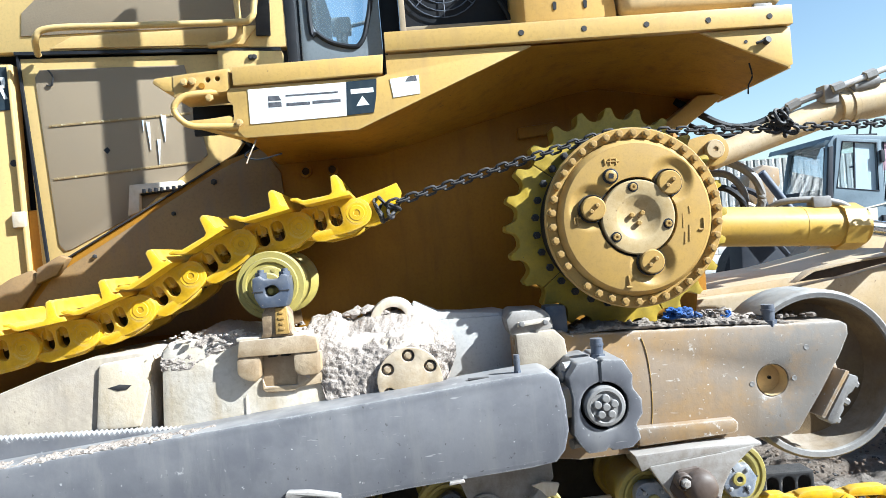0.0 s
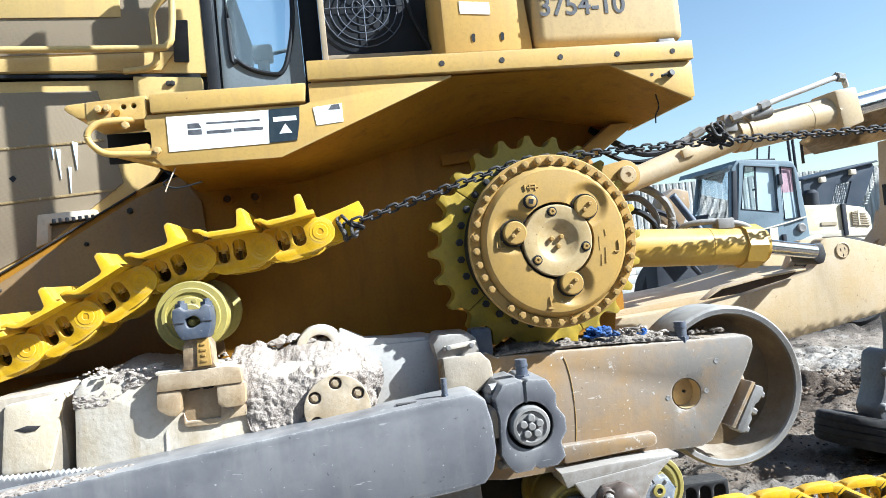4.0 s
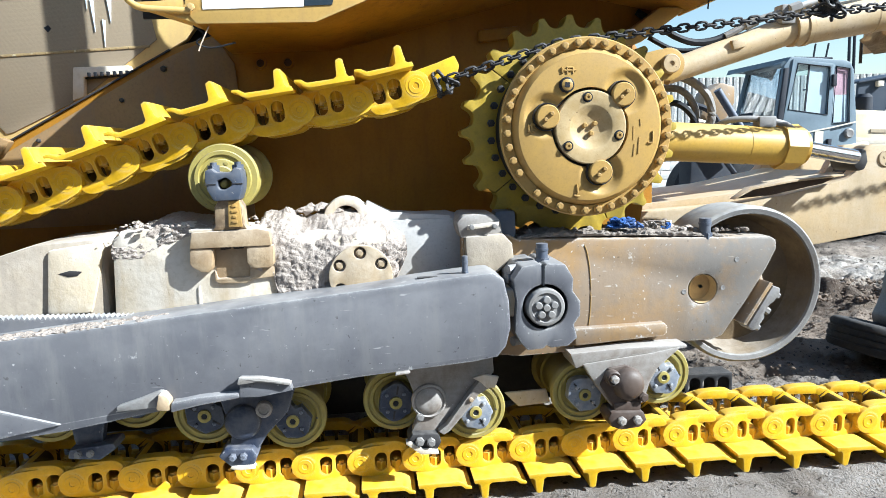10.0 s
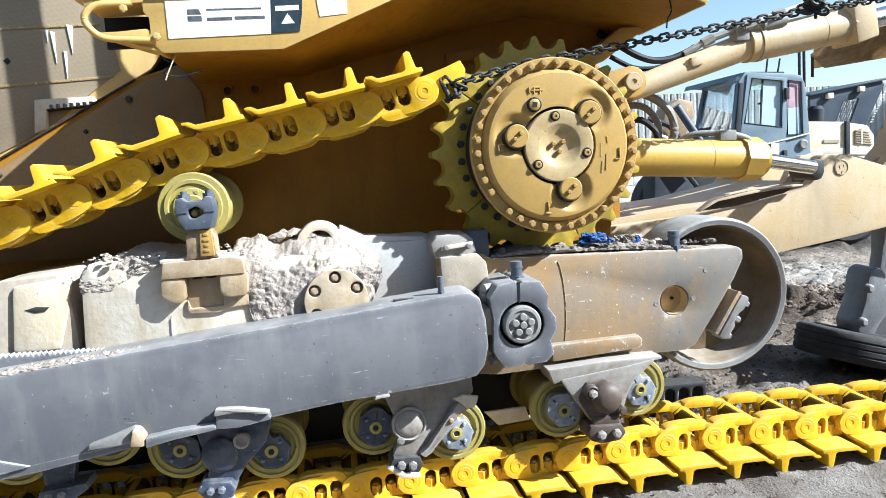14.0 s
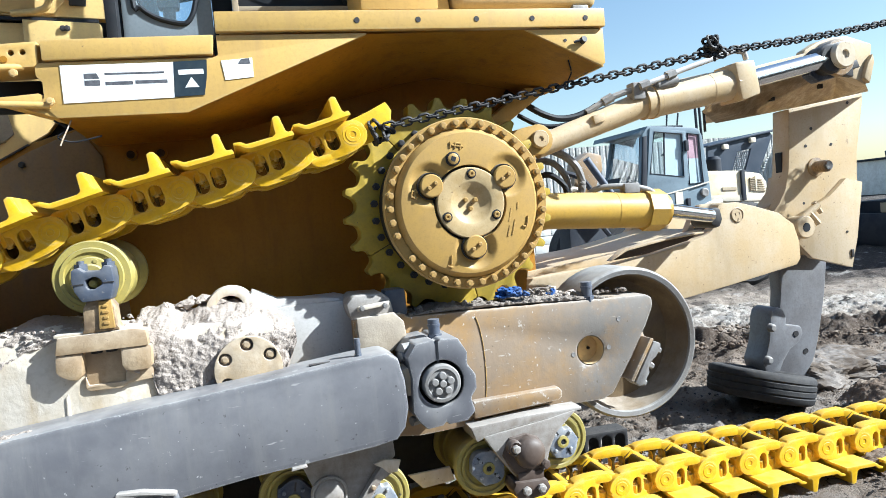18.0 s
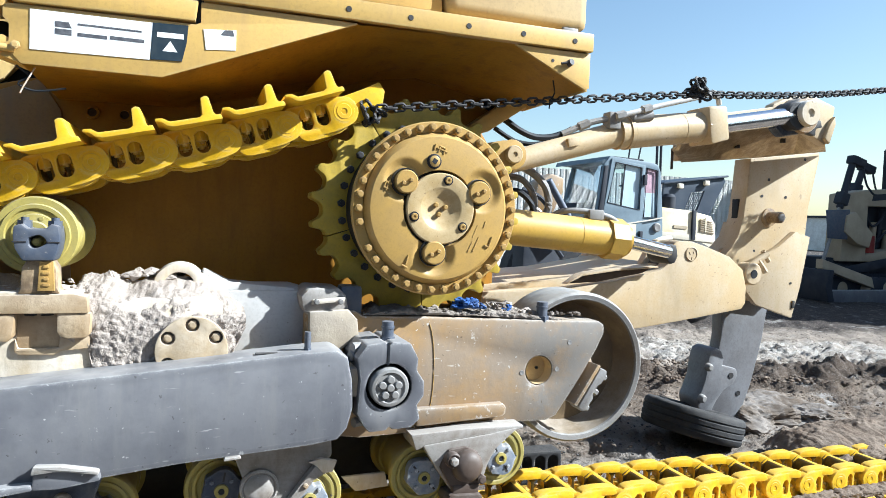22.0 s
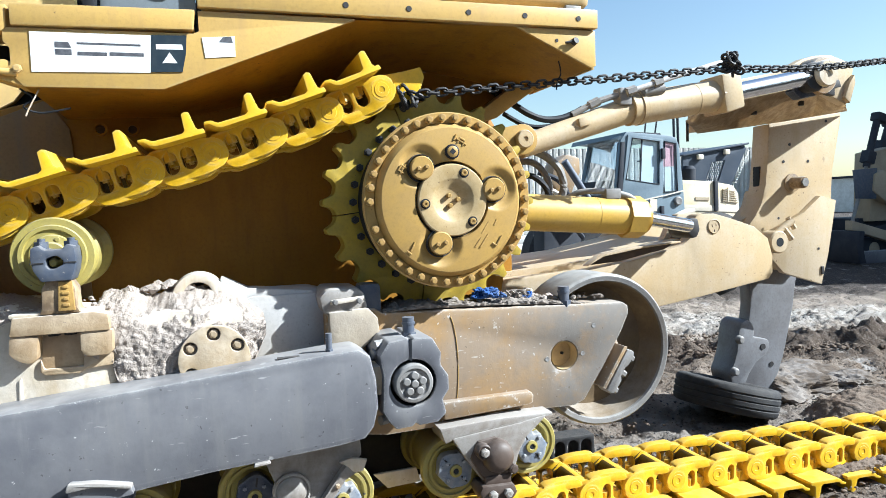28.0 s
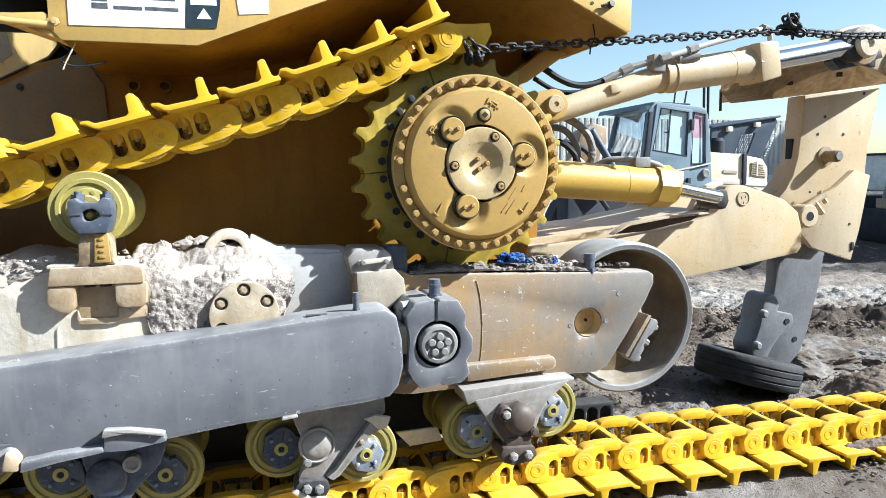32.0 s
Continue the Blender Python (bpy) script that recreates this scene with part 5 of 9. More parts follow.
    part("cover_back", plate(circle(-1.028, 1.092, 0.128, 24), -0.326, -0.20, bevel=0.004), FRAME_DIRT, g)
    c = part("round_cover", rough_up(plate(circle(-1.028, 1.092, 0.138, 48), -0.348, -0.320, holes=[circle(x, z, 0.027, 16) for x, z in spots], bevel=0.004), 0.0015), COVER_CREAM, g, "cream dusty round cover with six sunk bolts")
    for x, z in spots:
        bolt_on(c, x, -0.324, z, 0.0185, 0.017, COVER_CREAM, "cover_bolt")
    # neck at the front
    neck = [(-3.4, 0.62), (-3.4, 1.02), (-2.9, 1.13), (-2.58, 1.235), (-2.40, 1.285), (-2.16, 1.30), (-2.13, 1.27), (-2.115, 1.0), (-2.14, 0.80), (-2.14, 0.62)]
    k = part("frame_neck", rough_up(plate(neck, -0.252, 0.2, bevel=0.03), 0.004, 5), NECK_TAN, dozer, "dusty tan front neck of the roller frame", at=(-2.6, 0, 1))
    part("neck_step", rough_up(plate([(-2.372, 0.98), (-2.340, 1.262), (-2.12, 1.285), (-2.135, 1.157), (-2.185, 0.98)], -0.272, -0.21, bevel=0.02), 0.004), FRAME_PALE, k)
    part("neck_slot", plate([(-2.305, 1.160), (-2.255, 1.172), (-2.205, 1.165), (-2.225, 1.148), (-2.265, 1.145)], -0.275, -0.250, bevel=0.002), DARK, k)
    # carrier roller bracket
    part("bracket_bar", rough_up(plate([(-1.735, 1.25), (-1.722, 1.318), (-1.45, 1.322), (-1.405, 1.312), (-1.399, 1.25)], -0.362, -0.16, bevel=0.006), 0.003), BRACKET_TAN, g)
    part("bracket_leg", rough_up(plate([(-1.742, 1.185), (-1.739, 1.253), (-1.637, 1.253), (-1.648, 1.165), (-1.665, 1.143), (-1.70, 1.150), (-1.73, 1.168)], -0.357, -0.20, bevel=0.016), 0.004), BRACKET_TAN, g)
    part("bracket_leg", rough_up(plate([(-1.505, 1.18), (-1.505, 1.253), (-1.390, 1.253), (-1.392, 1.172), (-1.405, 1.153), (-1.47, 1.152), (-1.498, 1.160)], -0.357, -0.20, bevel=0.016), 0.004), BRACKET_TAN, g)
    part("bracket_top", rough_up(box((-1.58, -0.27, 1.322), (0.31, 0.16, 0.014), 0.004), 0.003), FRAME_PALE, g)
    part("bracket_lip", rough_up(plate([(-1.655, 1.10), (-1.64, 1.088), (-1.52, 1.086), (-1.495, 1.10), (-1.40, 1.108), (-1.395, 1.16), (-1.50, 1.158), (-1.505, 1.112), (-1.64, 1.112), (-1.65, 1.15)], -0.312, -0.28, bevel=0.012), 0.003), BRACKET_TAN, g)
    # Inlay on the tube's face; its darker tan stands for a shaded recess.
    part("bracket_web", rough_up(plate([(-1.645, 1.105), (-1.645, 1.252), (-1.50, 1.252), (-1.50, 1.105)], -0.3005, -0.28, bevel=0.002), 0.001), BRACKET_TAN, g, "tan inlay standing for the shaded recess between the legs")
    for x in (-1.60, -1.545):
        part("bracket_nut", rod((x, -0.30, 1.236), (x, -0.30, 1.252), 0.022, None, 8), DARK, g)
    part("roller_post", rough_up(plate([(-1.636, 1.322), (-1.624, 1.345), (-1.620, 1.420), (-1.606, 1.441), (-1.606, 1.486), (-1.519, 1.486), (-1.517, 1.441), (-1.504, 1.420), (-1.502, 1.345), (-1.489, 1.322)], -0.362, -0.255, bevel=0.014), 0.003), POST_BROWN, g)
    p = part("post_plate", rough_up(plate([(-1.566, 1.335), (-1.559, 1.445), (-1.514, 1.445), (-1.509, 1.335)], -0.372, -0.358, bevel=0.003), 0.001), HUB_TAN, g, "ochre cast plate with raised marks")
    for z, w in ((1.425, 0.018), (1.402, 0.024), (1.380, 0.016), (1.358, 0.022)):
        part("raised_mark", box((-1.537, -0.3735, z), (w, 0.006, 0.010), 0.001), HUB_TAN, p)
    yoke = [(-1.612, 1.448), (-1.636, 1.491), (-1.642, 1.531), (-1.640, 1.574), (-1.616, 1.584), (-1.596, 1.566), (-1.536, 1.566), (-1.522, 1.584), (-1.496, 1.576), (-1.492, 1.531), (-1.497, 1.491), (-1.512, 1.448)]
    part("roller_yoke", rough_up(plate(yoke, -0.388, -0.272, holes=[[(-1.567 + (0.030 + 0.004 * math.cos(3 * a)) * math.cos(a), 1.518 + (0.024 + 0.004 * math.sin(2 * a)) * math.sin(a)) for a in np.linspace(0, 6.283, 19)[:-1]]], bevel=0.012), 0.003, 12), STEEL_BLUE, g, "dark worn clamp yoke")
    part("yoke_eye", lathe([(0.017, -0.29), (0.017, -0.352), (0.010, -0.358), (0.0, -0.356)], -1.573, 1.516, 14), ROLLER_YELLOW, g)
    part("yoke_split", plate([(-1.644, 1.514), (-1.599, 1.515), (-1.599, 1.519), (-1.644, 1.519)], -0.390, -0.384, bevel=0), DARK, g)
    part("yoke_split", plate([(-1.535, 1.515), (-1.492, 1.514), (-1.492, 1.519), (-1.535, 1.519)], -0.390, -0.384, bevel=0), DARK, g)
    for x in (-1.616, -1.517):
        part("yoke_bolt", join(rod((x, -0.325, 1.566), (x, -0.325, 1.594), 0.025, None, 6), rod((x, -0.325, 1.586), (x, -0.325, 1.606), 0.014, None, 10)), STEEL_BLUE, g)


def build_carrier_roller():
    prof = [(0.0, -0.262), (0.05, -0.262), (0.055, -0.250), (0.080, -0.246), (0.084, -0.236), (0.100, -0.236), (0.104, -0.244), (0.118, -0.244), (0.122, -0.234), (0.145, -0.234), (0.150, -0.226), (0.150, -0.198), (0.142, -0.190), (0.122, -0.182),
            (0.120, -0.06), (0.134, -0.05), (0.134, 0.05), (0.120, 0.06), (0.120, 0.15), (0.142, 0.16), (0.152, 0.17), (0.152, 0.205), (0.13, 0.215), (0.0, 0.215)]
    r = part("carrier_roller", lathe(prof, -1.60, 1.535, 56), ROLLER_YELLOW, dozer, "olive yellow carrier roller", at=(-1.60, 0, 1.535))
    for i in range(6):
        a = 2 * math.pi * i / 6 + 0.2
        part("roller_screw", lathe([(0.009, -0.236), (0.009, -0.252), (0, -0.253)], -1.60 + 0.068 * math.cos(a), 1.535 + 0.068 * math.sin(a), 8), ROLLER_YELLOW, r)


def cap_shape(k):
    """A roller's end cap: round, with two flats and a notch."""
    out = []
    for i in range(32):
        a = 2 * math.pi * i / 32
        r = 0.088 + 0.006 * math.cos(4 * a)
        if abs(math.sin(a)) > 0.80:
            r = 0.074 / abs(math.sin(a))
        if k % 2 and abs(a - 2.2) < 0.22:
            r *= 0.72
        out.append((r * math.cos(a), r * math.sin(a)))
    return out


def build_track_rollers():
    rollers = ((-2.44, 0.541, NAVY), (-2.065, 0.578, NAVY), (-1.761, 0.477, NAVY), (-1.374, 0.422, NAVY), (-0.901, 0.473, NAVY), (-0.529, 0.398, CAP_PALE), (0.001, 0.443, CAP_PALE), (0.392, 0.502, CAP_PALE))
    prof = [(0.0, -0.205), (0.078, -0.205), (0.082, -0.196), (0.098, -0.194), (0.101, -0.206), (0.106, -0.210), (0.118, -0.210), (0.121, -0.203), (0.128, -0.203), (0.131, -0.212), (0.146, -0.212), (0.151, -0.205), (0.151, -0.175), (0.144, -0.168), (0.132, -0.165),
            (0.130, -0.09), (0.121, -0.08), (0.121, 0.08), (0.130, 0.09), (0.132, 0.165), (0.151, 0.175), (0.151, 0.20), (0.0, 0.21)]
    first = None
    for i, (x, z, cap) in enumerate(rollers):
        if first is None:
            first = part("track_roller", lathe(prof, x, z, 48), ROLLER_YELLOW, dozer, "olive yellow track roller", at=(x, 0, z))
            r = first
        else:
            r = same("track_roller", first, dozer, (x, 0, z))
        turn = (20, 70, 35, 55, 100, 62, 48, 60)[i]
        R = Matrix.Translation((x, 0, z)) @ pose(0, 0, 0, 0, turn, 0)
        part("roller_cap", rough_up(moved(plate(cap_shape(i), -0.255, -0.200, bevel=0.011), R), 0.002, 14), cap, r, at=(x, 0, z))
        for x0, x1 in ((-0.080, -0.040), (0.040, 0.080)):
            part("cap_slot", moved(plate([(x0, -0.004), (x1, -0.004), (x1, 0.004), (x0, 0.004)], -0.2568, -0.252, bevel=0), R), DARK, r, at=(x, 0, z))
        part("cap_center", lathe([(0.031, -0.252), (0.029, -0.264), (0.016, -0.266), (0.013, -0.262)], x, z, 18), ROLLER_YELLOW, r, at=(x, 0, z))
        part("center_socket", lathe([(0.0135, -0.2625), (0.0, -0.2605)], x, z, 6), BLACK, r, at=(x, 0, z))
        for k in range(4):
            a = radians(45 + 90 * k)
            bolt_on(r, x + 0.056 * math.cos(a), -0.255, z + 0.056 * math.sin(a), 0.0095, 0.008, cap, "cap_bolt")

    def arm_at(xc, cz, shape, y0, y1, material, label):
        return part("bogie_arm", rough_up(plate(shape, y0, y1, bevel=0.012), 0.003), material, dozer, label, at=(xc, y0, cz))

    def dome(name, x, z, r, y, h, material, parent):
        return part(name, lathe([(r, y + 0.02), (r, y - 0.3 * h), (r * 0.93, y - 0.6 * h), (r * 0.72, y - 0.88 * h), (r * 0.4, y - h), (0, y - h)], x, z, 28), material, parent)

    # the foremost, almost hidden behind the push arm
    a = arm_at(-2.24, 0.45, [(-2.40, 0.66), (-2.315, 0.485), (-2.31, 0.43), (-2.30, 0.39), (-2.195, 0.38), (-2.185, 0.44), (-2.175, 0.49), (-2.12, 0.66)], -0.300, -0.245, NAVY, "dark navy bogie arm with a bolted foot")
    part("foot_cap", rough_up(plate([(-2.326, 0.362), (-2.315, 0.405), (-2.185, 0.412), (-2.13, 0.417), (-2.118, 0.392), (-2.19, 0.345)], -0.345, -0.215, bevel=0.012), 0.003), NAVY, a)
    for x in (-2.275, -2.225):
        bolt_on(a, x, -0.345, 0.383, 0.017, 0.016, GREY_STEEL, "foot_bolt")
    # second
    a = arm_at(-1.58, 0.46, [(-1.70, 0.66), (-1.668, 0.512), (-1.637, 0.407), (-1.652, 0.35), (-1.54, 0.315), (-1.525, 0.325), (-1.48, 0.39), (-1.385, 0.484), (-1.34, 0.62), (-1.42, 0.68)], -0.300, -0.245, NAVY, "dark navy bogie arm with a round boss and bolted foot")
    dome("pivot_boss", -1.585, 0.455, 0.080, -0.30, 0.032, NAVY, a)
    part("bolt_ring", lathe([(0.036, -0.29), (0.036, -0.325), (0.032, -0.330), (0.023, -0.330), (0.020, -0.318), (0.0, -0.318)], -1.488, 0.511, 22), BOGIE_GREY, a)
    part("foot_cap", rough_up(plate([(-1.695, 0.318), (-1.665, 0.352), (-1.545, 0.345), (-1.525, 0.310), (-1.542, 0.268), (-1.64, 0.262)], -0.345, -0.215, bevel=0.012), 0.003), NAVY, a)
    part("foot_edge", rough_up(plate([(-1.648, 0.258), (-1.640, 0.272), (-1.548, 0.270), (-1.538, 0.252), (-1.60, 0.248)], -0.350, -0.30, bevel=0.004), 0.002), FRAME_PALE, a, "bright worn edge")
    for x in (-1.632, -1.585):
        bolt_on(a, x, -0.345, 0.315, 0.018, 0.018, NAVY, "foot_bolt")
    # third: dented grey plate with a bent pale bar
    a = arm_at(-0.72, 0.45, [(-0.90, 0.70), (-0.848, 0.611), (-0.817, 0.528), (-0.811, 0.402), (-0.84, 0.335), (-0.72, 0.28), (-0.705, 0.345), (-0.62, 0.438), (-0.498, 0.555), (-0.444, 0.60), (-0.45, 0.70)], -0.300, -0.240, BOGIE_GREY, "brown-grey dented bogie arm with a bent bar")
    dome("pivot_boss", -0.751, 0.491, 0.066, -0.30, 0.030, BOGIE_GREY, a)
    part("boss_collar", lathe([(0.080, -0.29), (0.080, -0.315), (0.072, -0.320), (0.064, -0.312)], -0.751, 0.491, 30), BOGIE_GREY, a)
    for x, z, y in ((-0.795, 0.419, -0.30), (-0.803, 0.319, -0.345), (-0.752, 0.312, -0.345)):
        bolt_on(a, x, y, z, 0.021, 0.022, GREY_STEEL, "arm_bolt")
    part("bent_bar", rough_up(plate([(-0.715, 0.355), (-0.675, 0.383), (-0.55, 0.548), (-0.50, 0.600), (-0.435, 0.585), (-0.448, 0.555), (-0.525, 0.515), (-0.57, 0.455), (-0.66, 0.352), (-0.69, 0.335)], -0.342, -0.298, bevel=0.007), 0.004, 12), BOGIE_GREY, a, "bent worn steel bar")
    part("bar_tip", rough_up(plate([(-0.555, 0.600), (-0.50, 0.612), (-0.43, 0.596), (-0.452, 0.548), (-0.49, 0.545), (-0.515, 0.575)], -0.352, -0.330, bevel=0.005), 0.004, 14), FRAME_PALE, a, "bright torn end of the bar")
    bolt_on(a, -0.562, -0.342, 0.496, 0.012, 0.008, BRACKET_TAN, "bar_bolt")
    part("foot_cap", rough_up(plate([(-0.860, 0.318), (-0.835, 0.352), (-0.715, 0.345), (-0.700, 0.300), (-0.725, 0.262), (-0.80, 0.272)], -0.345, -0.215, bevel=0.012), 0.003), DARK, a)
    part("foot_edge", rough_up(plate([(-0.868, 0.312), (-0.845, 0.322), (-0.79, 0.285), (-0.72, 0.272), (-0.715, 0.250), (-0.80, 0.258)], -0.356, -0.30, bevel=0.005), 0.003), FRAME_PALE, a, "bright worn edge")
    # rearmost: triangular plate, brown dome and foot
    a = arm_at(0.18, 0.5, [(-0.028, 0.612), (0.308, 0.645), (0.465, 0.668), (0.345, 0.57), (0.305, 0.50), (0.272, 0.40), (0.125, 0.385), (0.105, 0.41), (0.049, 0.491)], -0.305, -0.250, BOGIE_GREY, "grey triangular bogie arm with a brown dome")
    part("top_pad", rough_up(plate([(-0.082, 0.664), (0.20, 0.676), (0.487, 0.673), (0.487, 0.658), (0.312, 0.640), (0.0, 0.614), (-0.057, 0.589)], -0.300, -0.10, bevel=0.007), 0.003), BOGIE_GREY, a)
    part("dome_plate", rough_up(plate([(0.055, 0.51), (0.095, 0.59), (0.18, 0.60), (0.245, 0.57), (0.27, 0.49), (0.255, 0.40), (0.125, 0.39), (0.10, 0.43)], -0.322, -0.29, bevel=0.014), 0.003), RUST_BROWN, a)
    dome("pivot_boss", 0.184, 0.512, 0.076, -0.318, 0.062, RUST_BROWN, a)
    part("bolt_boss", lathe([(0.037, -0.31), (0.036, -0.352), (0.030, -0.358), (0.024, -0.352), (0, -0.352)], 0.110, 0.547, 22), RUST_BROWN, a)
    bolt_on(a, 0.110, -0.352, 0.547, 0.021, 0.020, BOGIE_GREY, "pivot_bolt")
    bolt_on(a, 0.258, -0.318, 0.443, 0.024, 0.030, RUST_BROWN, "side_nut")
    part("foot_neck", rough_up(plate([(0.118, 0.42), (0.252, 0.42), (0.248, 0.36), (0.12, 0.36)], -0.330, -0.25, bevel=0.01), 0.002), RUST_BROWN, a)
    part("foot_cap", rough_up(plate([(0.082, 0.352), (0.098, 0.385), (0.255, 0.378), (0.272, 0.335), (0.240, 0.300), (0.146, 0.292), (0.10, 0.310)], -0.352, -0.215, bevel=0.014), 0.003), RUST_BROWN, a)
    for x in (0.145, 0.220):
        bolt_on(a, x, -0.352, 0.343, 0.022, 0.020, BOGIE_GREY, "foot_bolt")
    for x0, x1, z0, z1 in ((-2.44, -2.065, 0.541, 0.578), (-1.761, -1.374, 0.477, 0.422), (-0.901, -0.529, 0.473, 0.398), (0.001, 0.392, 0.443, 0.502)):
        xc, zc = (x0 + x1) / 2, (z0 + z1) / 2
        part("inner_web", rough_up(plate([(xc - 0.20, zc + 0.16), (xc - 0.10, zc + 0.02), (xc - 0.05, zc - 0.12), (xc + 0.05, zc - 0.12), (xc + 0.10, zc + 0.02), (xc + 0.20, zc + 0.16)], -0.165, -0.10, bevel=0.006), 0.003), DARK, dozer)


def build_guards():
    # Added plate; its dark colour stands for the deep shade behind the rollers.
    g = part("inner_guard", rough_up(plate([(-2.9, 0.24), (-2.9, 0.72), (0.70, 0.70), (0.62, 0.30), (0.45, 0.25)], 0.235, 0.262, bevel=0.006), 0.003), DARK, dozer, "inner roller guard, dark for the shade behind the rollers")
    part("far_track", plate([(-3.6, 0.05), (-3.7, 0.5), (-3.2, 0.9), (0.8, 1.1), (1.25, 0.9), (1.2, 0.3), (0.9, 0.05)], 2.1, 2.7, bevel=0.03), DARK, dozer)
    part("wear_strip", rough_up(plate([(-0.36, 0.424), (-0.15, 0.43), (-0.13, 0.36), (-0.29, 0.35)], -0.11, -0.09, bevel=0.004), 0.003), FRAME_PALE, g)
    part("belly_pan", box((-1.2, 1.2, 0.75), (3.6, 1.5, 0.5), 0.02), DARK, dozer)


build_guards()


def build_idlers():
    def idler(x, z, r, label):
        prof = [(r * 0.896, -0.10), (r * 0.897, -0.125), (r * 0.907, -0.136), (r * 0.965, -0.140), (r * 0.985, -0.134), (r, -0.115), (r, -0.065), (r, 0.07), (r, 0.128), (r * 0.985, 0.138), (r * 0.9, 0.135), (r * 0.8, 0.08)]
        w = part("idler_wheel", lathe(prof, x, z, 84), IDLER_GREY, dozer, label, at=(x, 0, z))
        part("idler_web", lathe([(0.10, -0.04), (0.16, 0.0), (r * 0.5, 0.028), (r * 0.81, 0.030), (r * 0.86, 0.0), (r * 0.895, -0.122)], x, z, 72), IDLER_BROWN, w)
        part("idler_shaft", lathe([(0.0, -0.12), (0.07, -0.12), (0.105, -0.10), (0.105, 0.12), (0, 0.15)], x, z, 32), FRAME_TAN, w)
        return w
    w = idler(0.876, 0.903, 0.398, "grey worn rear idler wheel")
    idler(-3.95, 0.62, 0.42, "grey front idler wheel")
    T = Matrix.Translation((0.93, 0, 0.80)) @ pose(0, 0, 0, 0, 33, 0)
    h = part("idler_keeper", rough_up(moved(plate([(-0.022, -0.120), (-0.026, 0.115), (0.016, 0.125), (0.030, 0.10), (0.026, 0.05), (0.016, 0.03), (0.016, -0.02), (0.030, -0.04), (0.028, -0.11), (0.010, -0.128)], -0.205, -0.10, bevel=0.01), T), 0.002), GREY_STEEL, dozer,
             "grey bolted idler keeper block", at=(0.945, -0.15, 0.8))
    part("keeper_strip", moved(plate([(-0.052, -0.12), (-0.052, 0.12), (-0.032, 0.125), (-0.032, -0.12)], -0.205, -0.09, bevel=0.004), T), FRAME_TAN, h)
    for dz in (-0.095, 0.0, 0.09):
        part("keeper_bolt", moved(rod((0.02, -0.16, dz), (0.058, -0.16, dz), 0.018, None, 6), T), GREY_STEEL, h)


def build_push_arm():
    prof = [(-3.6, 0.40), (-3.6, 0.84), (-2.73, 0.915), (-1.82, 0.995), (-0.62, 1.098), (-0.47, 1.105), (-0.425, 1.07), (-0.405, 0.98), (-0.40, 0.86), (-0.42, 0.78), (-0.46, 0.735), (-0.56, 0.72), (-1.06, 0.685), (-1.34, 0.655), (-1.56, 0.645),
            (-1.86, 0.60), (-2.24, 0.545), (-2.82, 0.485)]
    a = part("push_arm", rough_up(plate(prof, -0.50, -0.27, bevel=0.026), 0.0035, 3.0), ARM_GREY, dozer, "long scuffed grey blade push arm", at=(-1.5, -0.4, 0.8))
    teeth = [(-3.4, 0.80), (-3.4, 1.045), (-2.9, 1.055), (-2.80, 1.015)]
    n = 46
    for i in range(n):
        x = -2.78 + (0.95 / n) * i
        z = 0.995 - 0.035 * i / n
        teeth += [(x, z), (x + 0.010, z + 0.014)]
    teeth += [(-1.83, 0.955), (-1.75, 0.965), (-1.72, 0.80)]
    part("toothed_plate", plate(teeth, -0.335, -0.285, bevel=0.0), ARM_GREY, a)
    part("clad_plate", rough_up(plate([(-3.6, 0.41), (-3.6, 0.92), (-2.752, 0.745), (-2.602, 0.697), (-2.256, 0.582), (-2.471, 0.544), (-2.82, 0.500)], -0.514, -0.49, bevel=0.006), 0.002), ARM_GREY, a)
    part("wedge", rough_up(plate([(-2.03, 0.645), (-1.94, 0.672), (-1.857, 0.700), (-1.835, 0.690), (-1.845, 0.632), (-2.03, 0.622)], -0.528, -0.48, bevel=0.008), 0.004, 16), GREY_STEEL, a)
    part("weld_lump", rough_up(plate([(-1.868, 0.625), (-1.858, 0.698), (-1.838, 0.695), (-1.815, 0.660), (-1.818, 0.618)], -0.553, -0.48, bevel=0.010), 0.009, 20), BRACKET_TAN, a, "tan worn corner of the step")
    part("step_bracket", rough_up(plate([(-1.815, 0.616), (-1.813, 0.656), (-1.70, 0.662), (-1.545, 0.676), (-1.545, 0.652), (-1.70, 0.628)], -0.548, -0.40, bevel=0.008), 0.010, 15), ARM_GREY, a, "beaten steel step edge")
    part("step_plate", rough_up(plate([(-1.545, 0.655), (-1.540, 0.736), (-1.46, 0.729), (-1.338, 0.705), (-1.325, 0.668), (-1.462, 0.646)], -0.538, -0.40, bevel=0.010), 0.006, 14), ARM_GREY, a)
    part("step_rib", rough_up(plate([(-1.545, 0.712), (-1.535, 0.742), (-1.45, 0.735), (-1.33, 0.708), (-1.332, 0.694), (-1.46, 0.716)], -0.556, -0.52, bevel=0.006), 0.006, 18), BOGIE_GREY, a, "worn bent rib")
    part("arm_pocket", rough_up(plate([(-0.905, 0.692), (-0.90, 0.702), (-0.845, 0.706), (-0.84, 0.698)], -0.515, -0.48, bevel=0.002), 0.002), BOGIE_GREY, a)
    part("end_tab", rough_up(plate([(-0.42, 0.90), (-0.41, 1.02), (-0.345, 1.02), (-0.345, 0.90)], -0.46, -0.33, bevel=0.01), 0.002), FRAME_PALE, a)
    return a


build_roller_frame()
build_carrier_roller()
build_track_rollers()
build_idlers()
build_push_arm()


